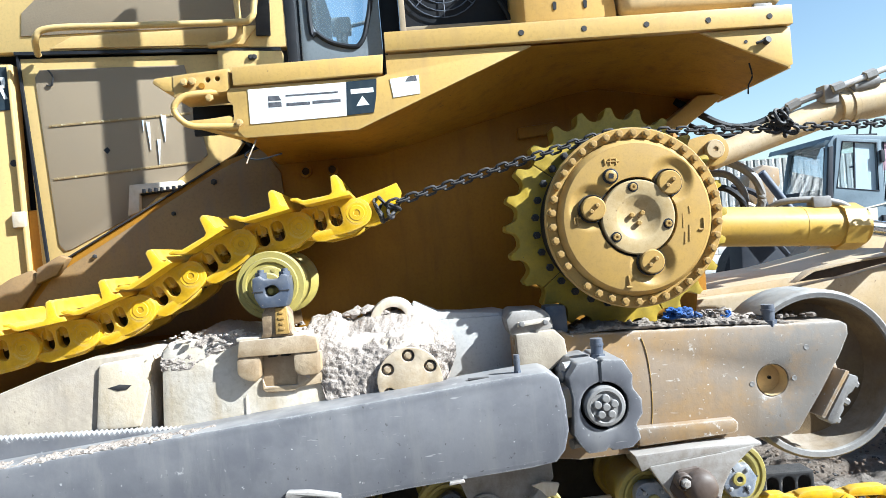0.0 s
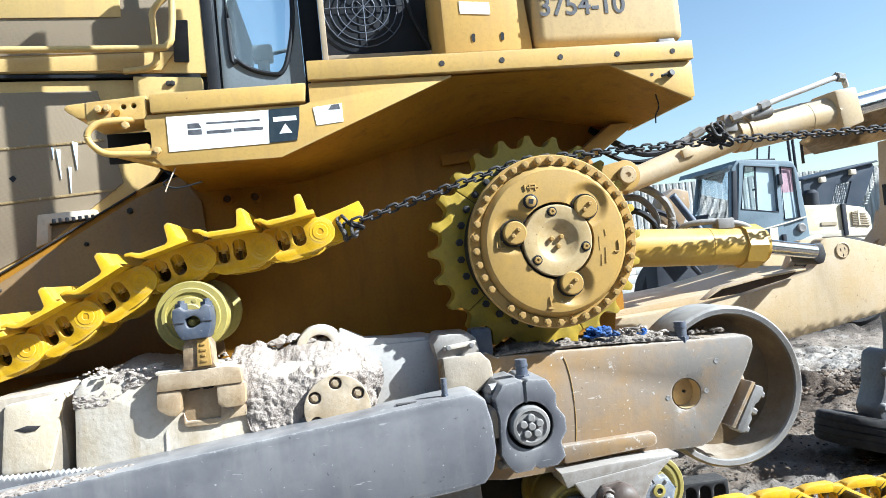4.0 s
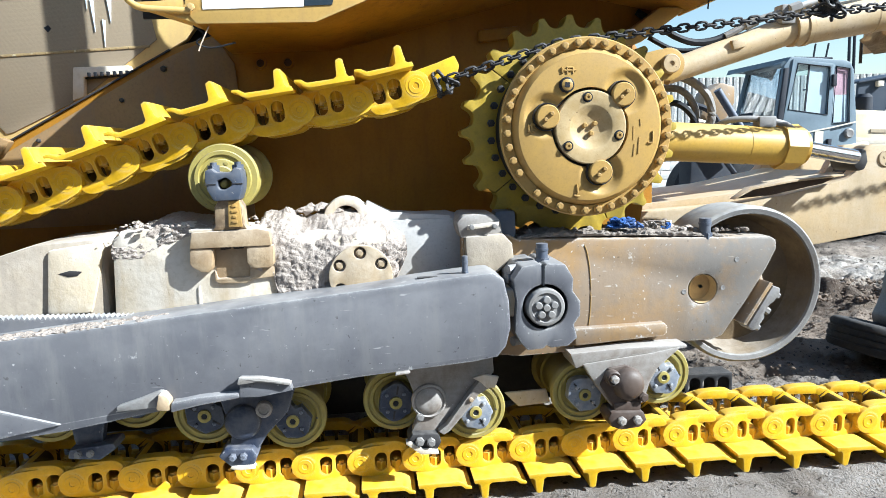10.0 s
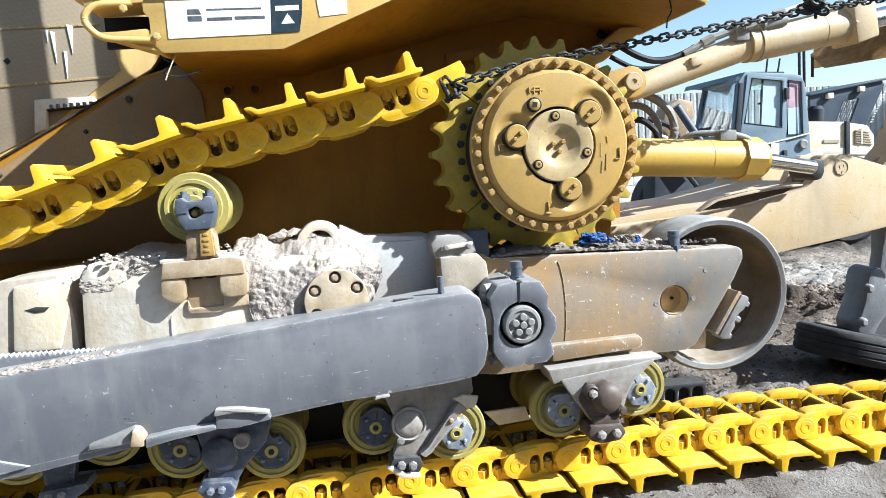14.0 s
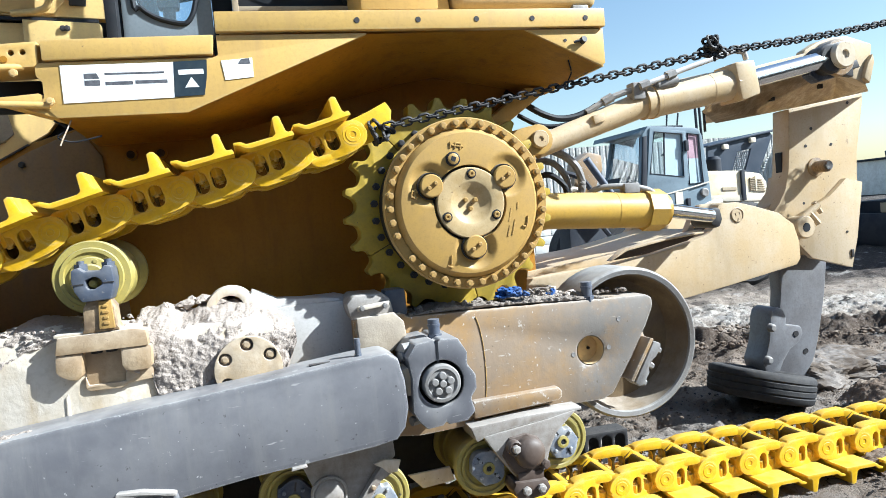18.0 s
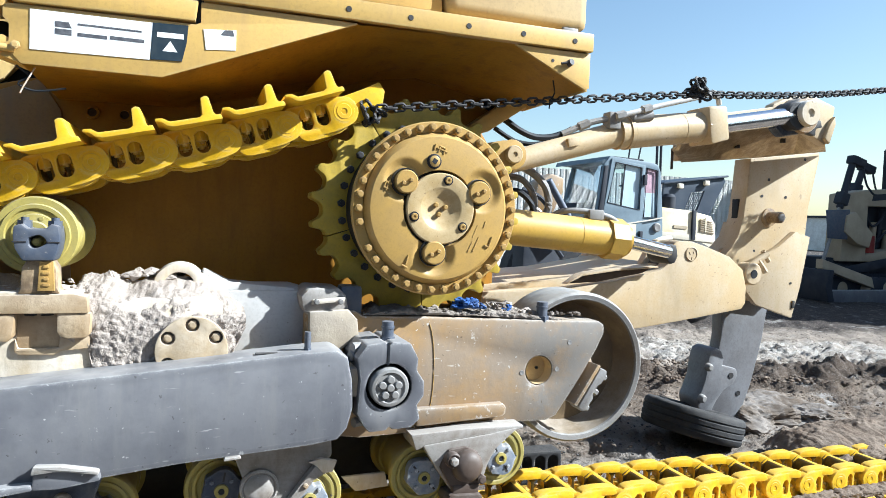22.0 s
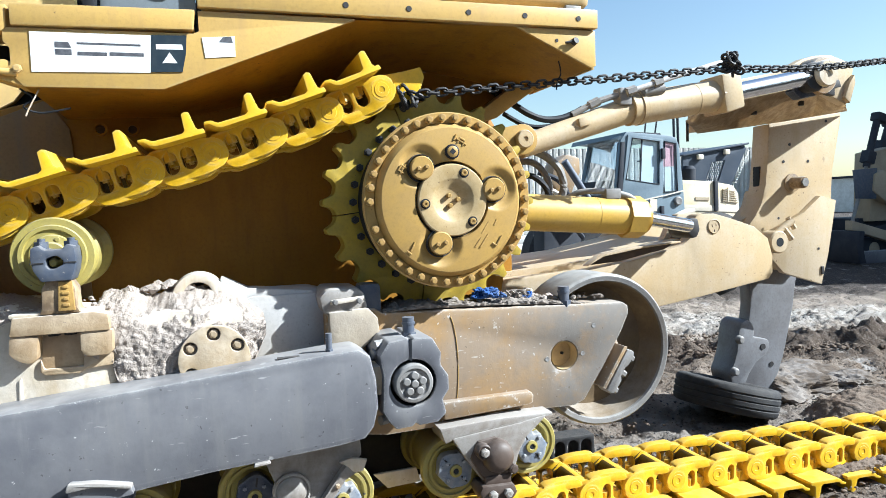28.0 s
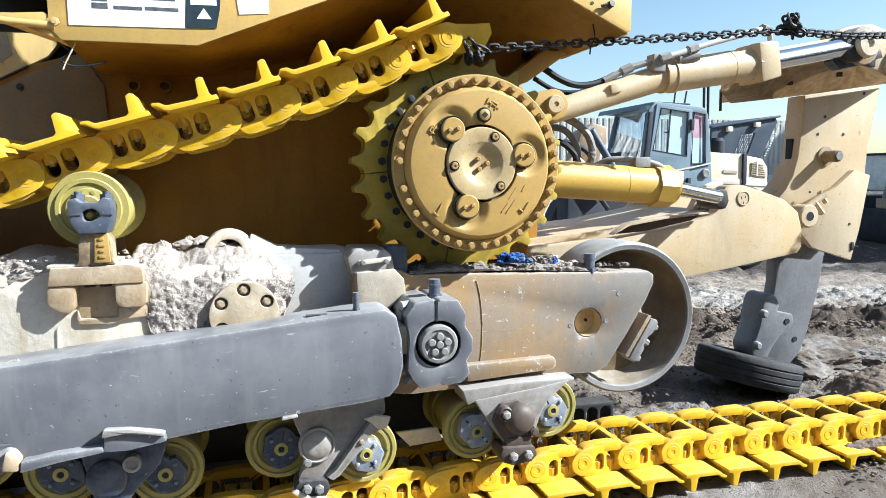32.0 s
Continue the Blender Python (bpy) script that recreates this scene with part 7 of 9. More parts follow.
    for x, z in ((3.19, 2.06), (3.13, 1.93), (3.55, 2.24), (3.37, 1.93), (3.31, 1.80), (3.03, 1.50), (3.42, 1.25)):
        part("pin_hole", lathe([(0.012, 0.952), (0.012, 0.9465), (0, 0.9465)] if z > 1.7 else [(0.010, 0.90), (0.010, 0.8965), (0, 0.8965)], x, z, 10), DARK, h)
    part("rear_latch", box((3.455, 0.90, 1.08), (0.025, 0.02, 0.06), 0.003), DARK, h)
    # shank with its point and wear plate
    s = part("shank", rough_up(plate([(3.02, 1.15), (3.53, 1.15), (3.489, 0.95), (3.46, 0.75), (3.418, 0.574), (3.36, 0.36), (3.299, 0.205), (3.21, 0.10), (3.122, 0.082), (2.93, 0.13), (2.90, 0.30), (3.00, 0.60), (3.03, 0.80)], 1.19, 1.31, bevel=0.014), 0.002), SHANK_STEEL, dozer,
             "bare grey steel ripper shank", at=(3.2, 1.25, 0.6))
    part("wear_plate", rough_up(plate([(2.862, 0.614), (2.885, 0.675), (2.935, 0.702), (2.985, 0.68), (3.02, 0.602), (3.005, 0.557), (3.10, 0.535), (3.155, 0.523), (3.17, 0.46), (3.13, 0.40), (3.03, 0.345), (2.96, 0.26), (2.90, 0.15), (2.80, 0.16), (2.77, 0.277), (2.81, 0.36), (2.84, 0.45)], 1.13, 1.37, bevel=0.03), 0.003), SHANK_STEEL, s)
    for x, z in ((3.09, 0.470), (3.23, 0.30), (2.85, 0.55), (2.80, 0.30)):
        part("shank_hole", lathe([(0.022, 1.185), (0.022, 1.1865), (0, 1.1865)] if x > 3.2 else [(0.024, 1.13), (0.024, 1.124), (0, 1.124)], x, z, 14), DARK if x > 3.0 else GREY_STEEL, s)
    for x, z in ((2.85, 0.55), (2.80, 0.30)):
        part("wear_bolt", lathe([(0.034, 1.13), (0.032, 1.10), (0.02, 1.085), (0, 1.083)], x, z, 16), GREY_STEEL, s)


build_ripper()


# ---- old tyre leaning on the shank, clods, block ----
def build_tyre():
    o = thing("tyre", (2.62, 1.0, 0.0), "worn dusty black tyre propped against the ripper shank's foot", "tyre")
    axis = Vector((0.25, 0.05, 0.95)).normalized()
    side = axis.cross(Vector((0.33, 0.94, -0.06))).normalized()
    turn = Matrix((side, axis, side.cross(axis))).transposed().to_4x4()
    T = Matrix.Translation((2.63, 1.02, 0.165)) @ turn @ Matrix.Diagonal((0.78, 0.92, 0.78, 1))
    prof = [(0.27, -0.085), (0.30, -0.105), (0.38, -0.118), (0.455, -0.112), (0.478, -0.095), (0.486, -0.06), (0.478, -0.055), (0.478, -0.045), (0.488, -0.04), (0.488, -0.008), (0.478, -0.004), (0.478, 0.004), (0.488, 0.008), (0.488, 0.04), (0.478, 0.045),
            (0.478, 0.055), (0.486, 0.06), (0.478, 0.095), (0.455, 0.112), (0.38, 0.118), (0.30, 0.105), (0.27, 0.085), (0.275, 0.06), (0.40, 0.07), (0.43, 0.0), (0.40, -0.07), (0.275, -0.06), (0.27, -0.085)]
    part("carcass", moved(lathe(prof, 0, 0, 72), T), RUBBER, o)
    part("wheel_disc", moved(lathe([(0, -0.03), (0.20, -0.03), (0.28, -0.06), (0.285, 0.06), (0.2, 0.0), (0, 0.0)], 0, 0, 36), T), RUBBER, o)
    proto = None
    for i in range(56):
        a = 2 * math.pi * i / 56
        for y in (-0.080, 0.080):
            m = T @ Matrix.Rotation(-a, 4, "Y") @ Matrix.Translation((0.4705, y, 0))
            if proto is None:
                proto = part("tread_block", box((0, 0, 0), (0.014, 0.030, 0.036), 0.003), RUBBER, o, at=(0, 0, 0))
                proto.matrix_basis = Matrix.Translation(-BASE[o]) @ m
            else:
                b = new("tread_block", proto.data)
                b.parent = o
                b.matrix_basis = Matrix.Translation(-BASE[o]) @ m


build_tyre()


crumbs(1500, 1.4, 7.0, 0.9, 2.6, lambda x, y: 0.02, 0.004, 0.016, 5, "brown earth clods turned up beside the machine", DARK_DIRT)
crumbs(2600, 2.6, 9.0, 3.6, 4.7, lambda x, y: 0.07, 0.006, 0.034, 9, "ridge of dark turned earth", DARK_DIRT, slant=0.3)
crumbs(1500, 1.0, 6.5, 0.40, 0.70, lambda x, y: 0.0, 0.004, 0.016, 21, "earth pushed up along the track", DARK_DIRT)
crumbs(350, 1.2, 3.6, 0.45, 1.6, lambda x, y: 0.0, 0.003, 0.014, 22, "black chips on the dusty ground", DARK)
crumbs(900, -3.5, 3.5, -1.6, -0.33, lambda x, y: -0.012, 0.002, 0.011, 11, "small stones and crumbs on the ground", GROUND)


dirt_heap("dirt", [(2.15, 0.05), (2.35, 0.085), (2.6, 0.10), (3.0, 0.095), (3.3, 0.10), (3.7, 0.085), (4.2, 0.09), (4.8, 0.07)], [(2.15, 0.03), (4.8, 0.00)], 12.5, "brown earth lying on the track's far shoes", DARK_DIRT, res=0.010, y0=-0.272, y1=-0.175, lumps=0.012)
dirt_heap("dirt", [(2.95, 0.10), (3.12, 0.20), (3.45, 0.235), (4.0, 0.25), (4.8, 0.20)], [(2.95, 0.02), (4.8, 0.02)], 21.5, "dark earth burying the far edge of the track", DARK_DIRT, res=0.012, y0=0.075, y1=0.65, lumps=0.03)
crumbs(500, 2.2, 4.8, -0.5, -0.2, lambda x, y: 0.06 if x > 2.5 else 0.0, 0.004, 0.02, 41, "clods on the heap by the track", DARK_DIRT)


def build_rubble():
    for x, y, sx, sy, sz, seed in ((3.50, 1.38, 0.50, 0.34, 0.17, 1.0), (3.90, 1.60, 0.50, 0.36, 0.13, 5.0), (4.10, 1.22, 0.30, 0.24, 0.11, 9.0)):
        bm = bmesh.new()
        bmesh.ops.create_icosphere(bm, subdivisions=5, radius=1.0)
        for v in bm.verts:
            q = v.co + Vector((seed, 0, 0))
            f = 1 + 0.30 * noise.noise(q * 1.6) + 0.13 * noise.fractal(q * 4.0, 0.7, 2.1, 4)
            v.co = Vector((v.co.x * sx * f, v.co.y * sy * f, v.co.z * sz * f))
        me = bpy.data.meshes.new("rubble")
        bm.to_mesh(me)
        bm.free()
        me.materials.append(RUBBLE)
        o = tagged(new("rubble", me), "grey lump of broken concrete and earth", "rubble", "rubble beside the shank")
        o.location = (x, y, 0.02)


RUBBLE = mat("grey crumbling concrete and earth", (0.215, 0.19, 0.17), 0.95, second=(0.115, 0.09, 0.07), amount=1.0, scale=5, bump=0.5, grain=30, spec=0.1)
build_rubble()


def build_block():
    o = thing("rubber_block", (1.08, 0.66, 0.0), "black hollow rubber block lying beyond the track", "block")
    part("body", plate([(0.925, -0.02), (0.92, 0.185), (1.235, 0.18), (1.24, -0.02)], 0.60, 0.74, holes=[oval(0.985, 0.09, 0.075, 0.14), oval(1.08, 0.088, 0.075, 0.14), oval(1.175, 0.086, 0.075, 0.14)], bevel=0.01), RUBBER, o)


build_block()


# ---- background: haul truck, block wall, far bulldozer ----
def build_truck():
    t = thing("wheel_loader", (6.0, 7.2, 0), "parked wheel loader with a blue-grey cab and cream engine hood", "loader")
    shape = [(4.98, 0.95), (4.98, 1.80), (5.10, 2.66), (5.20, 2.785), (6.05, 2.725), (6.14, 2.69), (6.195, 2.58), (6.27, 1.92), (6.30, 1.43), (6.28, 0.95)]
    lights = [[(5.17, 2.03), (5.30, 2.685), (5.805, 2.625), (5.785, 1.935)], [(5.885, 1.815), (5.91, 2.632), (6.128, 2.595), (6.146, 1.82)]]
    cab = part("cab", plate(shape, 6.2, 6.27, holes=lights, bevel=0.02), TRUCK_GREY, t)
    part("far_side", plate([(5.38, 0.95), (5.38, 1.88), (5.58, 2.72), (6.10, 2.72), (6.2, 2.58), (6.28, 0.95)], 7.93, 8.0, holes=[[(5.50, 1.90), (5.64, 2.62), (6.08, 2.62), (6.14, 1.90)]], bevel=0.02), TRUCK_GREY, cab)
    part("cab_roof", plate([(5.16, 2.70), (5.20, 2.785), (6.05, 2.725), (6.14, 2.69), (6.05, 2.68), (5.24, 2.73)], 6.27, 7.93, bevel=0.01), TRUCK_GREY, cab)
    part("cab_floor", box((5.75, 7.1, 1.25), (1.0, 1.6, 0.5), 0.02), TRUCK_GREY, cab)
    part("front_pillar", plate([(5.00, 1.78), (5.095, 2.62), (5.165, 2.63), (5.09, 1.78)], 6.17, 6.30, bevel=0.012), FAR_DARK, cab)
    near, far_ = ((4.99, 6.22, 1.80), (5.11, 6.22, 2.68)), ((5.38, 7.96, 1.86), (5.59, 7.96, 2.74))
    part("front_rail", rod(near[1], far_[1], 0.045, None, 10), TRUCK_GREY, cab)
    part("front_sill", rod(near[0], far_[0], 0.05, None, 10), TRUCK_GREY, cab)
    part("far_pillar", rod(far_[0], far_[1], 0.05, None, 10), TRUCK_GREY, cab)
    glass = bmesh.new()
    glass.faces.new([glass.verts.new(p) for p in (near[0], near[1], far_[1], far_[0])])
    bmesh.ops.solidify(glass, geom=glass.faces[:], thickness=0.008)
    part("windscreen", glass, GLASS, cab)
    front = bmesh.new()
    front.faces.new([front.verts.new(p) for p in ((4.98, 6.22, 0.95), (4.99, 6.22, 1.80), (5.38, 7.96, 1.86), (5.36, 7.96, 0.95))])
    bmesh.ops.solidify(front, geom=front.faces[:], thickness=0.02)
    part("front_panel", front, TRUCK_GREY, cab)
    part("dashboard", plate([(5.20, 1.70), (5.28, 2.05), (5.60, 1.85), (5.60, 1.70)], 6.75, 7.7, bevel=0.02), FAR_DARK, cab)
    door = part("door", plate([(5.10, 1.05), (5.09, 1.80), (5.225, 2.745), (5.875, 2.665), (5.855, 1.80), (5.80, 1.05)], 6.178, 6.199, holes=[lights[0]], bevel=0.006), TRUCK_GREY, cab)
    part("sliding_pane", plate([(5.455, 1.99), (5.50, 2.655), (5.795, 2.62), (5.775, 1.945)], 6.215, 6.225, bevel=0), DUSTY_SKY_PANE, door, "dusty sliding pane coloured with reflected sky")
    part("fixed_pane", plate([(5.175, 2.035), (5.305, 2.675), (5.50, 2.655), (5.455, 1.99)], 6.235, 6.243, bevel=0), GLASS, door)
    part("pane_edge", plate([(5.440, 1.99), (5.485, 2.66), (5.51, 2.66), (5.465, 1.99)], 6.205, 6.22, bevel=0.002), FAR_DARK, door)
    part("door_seal", tube([(5.17, 6.18, 2.03), (5.30, 6.18, 2.685), (5.805, 6.18, 2.625), (5.785, 6.18, 1.935)], 0.012, 6, True), FAR_DARK, door)
    part("hinge", box((5.86, 6.16, 2.43), (0.06, 0.05, 0.17), 0.01), FAR_DARK, door)
    part("hinge", box((5.82, 6.16, 1.50), (0.06, 0.05, 0.17), 0.01), FAR_DARK, door)
    part("door_mark", plate([(5.60, 1.50), (5.735, 1.50), (5.735, 1.70), (5.60, 1.70)], 6.168, 6.177, bevel=0), WHITE_PAINT, door)
    part("rear_pane", plate([(5.888, 1.82), (5.905, 2.22), (6.115, 2.22), (6.143, 1.825)], 6.225, 6.235, bevel=0), DUSTY_SKY_PANE, cab, "dusty rear side pane coloured with reflected sky")
    # A pink reflection in the glass, painted as a coloured panel.
    part("rear_pane_top", plate([(5.905, 2.225), (5.915, 2.628), (6.126, 2.592), (6.115, 2.225)], 6.225, 6.235, bevel=0), mat("pink reflection colour", (0.50, 0.33, 0.38), 0.4, bump=0), cab, "pink reflection painted on the upper pane")
    part("rear_seal", tube([(5.885, 6.19, 1.815), (5.91, 6.19, 2.632), (6.128, 6.19, 2.595), (6.146, 6.19, 1.82)], 0.012, 6, True), FAR_DARK, cab)
    part("trim_line", plate([(5.43, 1.672), (5.91, 1.748), (6.265, 1.815), (6.265, 1.835), (5.91, 1.768), (5.43, 1.692)], 6.165, 6.177, bevel=0), WHITE_PAINT, cab)
    part("filler_cap", lathe([(0.075, 6.198), (0.072, 6.165), (0.055, 6.155), (0.03, 6.16), (0, 6.16)], 6.15, 1.655, 22), GREY_STEEL, cab)
    part("mudguard", tube(smooth_line([(5.85, 6.15, 1.18), (6.0, 6.15, 1.35), (6.2, 6.15, 1.45), (6.45, 6.2, 1.48)]), 0.05, 8), WHITE_PAINT, t)
    part("cab_seat", box((5.55, 7.0, 1.75), (0.2, 0.5, 0.6), 0.08), FAR_DARK, cab)
    part("muffler", join(rod((6.76, 6.7, 1.95), (6.76, 6.7, 2.20), 0.125, None, 20), rod((6.76, 6.7, 2.20), (6.76, 6.7, 2.255), 0.125, 0.08, 20)), FAR_DARK, t)
    for x in (6.33, 6.41):
        part("mast", rod((x, 6.5, 2.55), (x - 0.01, 6.5, 3.25), 0.022, None, 8), FAR_DARK, t)
    part("roof_rack", join(rod((5.45, 6.5, 2.80), (6.05, 6.5, 2.78), 0.02, None, 8), rod((5.75, 6.5, 2.78), (5.78, 6.5, 3.0), 0.014, None, 8), rod((5.95, 6.5, 2.78), (5.99, 6.5, 3.0), 0.014, None, 8)), FAR_DARK, t)
    bonnet = part("engine_hood", rough_up(plate([(6.28, 1.10), (6.31, 2.0), (6.54, 2.01), (7.10, 1.975), (7.56, 1.90), (7.67, 1.74), (7.68, 1.40), (7.68, 1.10)], 6.5, 7.9, bevel=0.06), 0.004), CREAM_PAINT, t, "cream dusty engine hood")
    part("hood_stripe", plate([(6.35, 1.50), (6.35, 1.60), (7.62, 1.52), (7.62, 1.42)], 6.485, 6.497, bevel=0.002), WHITE_PAINT, bonnet)
    for i in range(6):
        part("grille_bar", plate([(7.30, 1.62 + 0.038 * i), (7.62 - 0.012 * i, 1.58 + 0.038 * i), (7.62 - 0.012 * i, 1.60 + 0.038 * i), (7.30, 1.642 + 0.038 * i)], 6.478, 6.497, bevel=0.003), FAR_TAN, bonnet)
    part("grille_post", plate([(7.40, 1.60), (7.43, 1.60), (7.43, 1.86), (7.40, 1.86)], 6.474, 6.49, bevel=0.002), CREAM_PAINT, bonnet)
    part("hood_mark", plate([(6.74, 1.66), (7.02, 1.645), (7.02, 1.695), (6.74, 1.71)], 6.485, 6.497, bevel=0), FAR_TAN, bonnet)
    part("hood_strap", box((7.155, 6.485, 1.72), (0.075, 0.05, 0.52), 0.01), FAR_DARK, bonnet)
    part("chassis", box((6.2, 7.2, 0.92), (3.0, 1.4, 0.35), 0.05), FAR_DARK, t)
    wheels = [(4.9, 6.45), (7.0, 6.45), (4.9, 7.95), (7.0, 7.95)]
    for x, y in wheels:
        w = part("wheel", lathe([(0.35, y - 0.22), (0.62, y - 0.24), (0.72, y - 0.16), (0.72, y + 0.16), (0.62, y + 0.24), (0.35, y + 0.22)], x, 0.72, 36), RUBBER, t)
        part("rim", lathe([(0, y - 0.16), (0.18, y - 0.16), (0.22, y - 0.10), (0.36, y - 0.2)], x, 0.72, 24), FAR_TAN, w)
    # the next machine's dark canopy behind
    c = thing("loader_cab", (8.6, 8.7, 0), "dark windowed canopy of a parked loader", "loader")
    k = part("canopy", plate([(7.62, 1.4), (7.66, 2.545), (9.13, 2.755), (9.19, 2.66), (8.82, 1.95), (8.55, 1.4)], 8.0, 8.06, holes=[[(8.18, 2.03), (8.33, 2.385), (8.665, 2.435), (8.50, 2.02)]], bevel=0.012), CANOPY_NAVY, c)
    part("roof_lip", plate([(7.62, 2.52), (7.62, 2.555), (9.20, 2.785), (9.22, 2.745)], 7.94, 9.5, bevel=0.01), CANOPY_NAVY, k)
    part("inner_shelf", plate([(7.7, 1.9), (7.72, 2.15), (8.1, 2.05), (8.1, 1.9)], 8.3, 8.6, bevel=0.02), FAR_DARK, k)
    for i in range(7):
        part("grid_bar", rod((8.20 + 0.046 * i, 8.02, 2.03), (8.355 + 0.046 * i, 8.02, 2.40), 0.009, None, 6), CANOPY_NAVY, k)
    for i in range(8):
        part("grid_bar", rod((8.20 + 0.018 * i, 8.02, 2.065 + 0.042 * i), (8.52 + 0.018 * i, 8.02, 2.06 + 0.047 * i), 0.008, None, 6), CANOPY_NAVY, k)
    for i in range(14):
        part("edge_stud", box((8.90 + 0.0255 * i, 7.985, 1.99 + 0.0485 * i), (0.05, 0.02, 0.018), 0.003), WALL_WHITE, k)
    for x in (8.02, 8.66):
        part("lamp", box((x, 7.95, 2.50 + 0.145 * (x - 8.0)), (0.12, 0.08, 0.10), 0.02), WHITE_PAINT, k)
    part("body", box((8.4, 9.3, 0.75), (1.5, 1.2, 1.3), 0.1), WHITE_PAINT, c)
    part("wheel", lathe([(0, 8.1), (0.3, 8.1), (0.6, 8.05), (0.68, 8.12), (0.68, 8.5), (0.0, 8.5)], 8.4, 0.66, 28), RUBBER, c)


build_truck()


def build_front_clutter():
    """Pale machinery seen low through the gap under the cylinders."""
    o = thing("parked_loader", (3.6, 5.0, 0), "tan machine boom and dark hoses seen behind the ripper", "loader")
    part("boom", rough_up(plate([(3.30, 1.80), (3.40, 2.24), (3.60, 2.36), (3.80, 2.31), (3.80, 2.10), (3.72, 1.95), (3.62, 1.70)], 5.2, 5.5, bevel=0.04), 0.006), FRAME_TAN, o)
    part("boom_leg", plate([(3.2, 0.0), (3.25, 1.75), (3.75, 1.75), (3.95, 0.0)], 5.25, 5.6, bevel=0.03), FAR_DARK, o)
    part("strut", rod((3.47, 5.05, 2.25), (3.98, 5.05, 1.50), 0.05, None, 12), STEEL_BLUE, o)
    for i, pts in enumerate(([(3.0, 5.0, 1.6), (3.15, 4.95, 1.85), (3.35, 4.95, 1.75), (3.5, 5.0, 1.35)], [(3.05, 5.0, 2.1), (3.3, 4.95, 2.0), (3.45, 4.95, 1.8), (3.5, 5.0, 1.4)], [(2.9, 5.0, 1.4), (3.1, 4.95, 1.55), (3.4, 4.95, 1.5), (3.7, 5.0, 1.2)])):
        part("hose", tube(smooth_line(pts), 0.035, 8), FAR_DARK if i else WHITE_PAINT, o)


build_front_clutter()


def build_wall():
    w = tagged(new("wall_back"), kind="structure", label="whitewashed concrete block wall behind the parked machines", category="wall")
    BASE[w] = Vector((0, 0, 0))
    me = None
    for r in range(8):
        for i in range(26):
            x, z = 2.2 + 0.42 * i + (0.21 if r % 2 else 0), 0.10 + 0.2 * r
            if x > 11.5:
                continue
            if me is None:
                first = part("block", box((x, 11.0, z), (0.405, 0.20, 0.188), 0.008), WALL_WHITE, w, at=(x, 11.0, z))
                me = first
            else:
                same("block", me, w, (x, 11.0 + random.uniform(-0.004, 0.004), z))
    part("mortar", box((7.0, 11.02, 0.8), (9.6, 0.17, 1.6), 0.0), WALL_WHITE, w)


build_wall()


def build_fence():
    f = tagged(new("fence_back"), kind="structure", label="white corrugated sheet fence behind the parked machines", category="fence")
    BASE[f] = Vector((0, 0, 0))
    prof = []
    for i in range(25):
        prof.append((0.04 * i, 0.012 if i % 4 in (1, 2) else -0.012))
    bm = bmesh.new()
    lo, hi = [bm.verts.new((x, y, 0)) for x, y in prof], [bm.verts.new((x, y, 3.0)) for x, y in prof]
    for i in range(24):
        bm.faces.new((lo[i], lo[i + 1], hi[i + 1], hi[i]))
    bmesh.ops.solidify(bm, geom=bm.faces[:], thickness=0.004)
    bmesh.ops.translate(bm, vec=(2.2, 11.4, 0), verts=bm.verts[:])
    first = part("sheet", bm, WALL_WHITE, f, at=(2.2, 11.4, 0))
    for i in range(1, 13):
        same("sheet", first, f, (2.2 + 0.965 * i, 11.4 + 0.005 * (i % 2), 0))


build_fence()


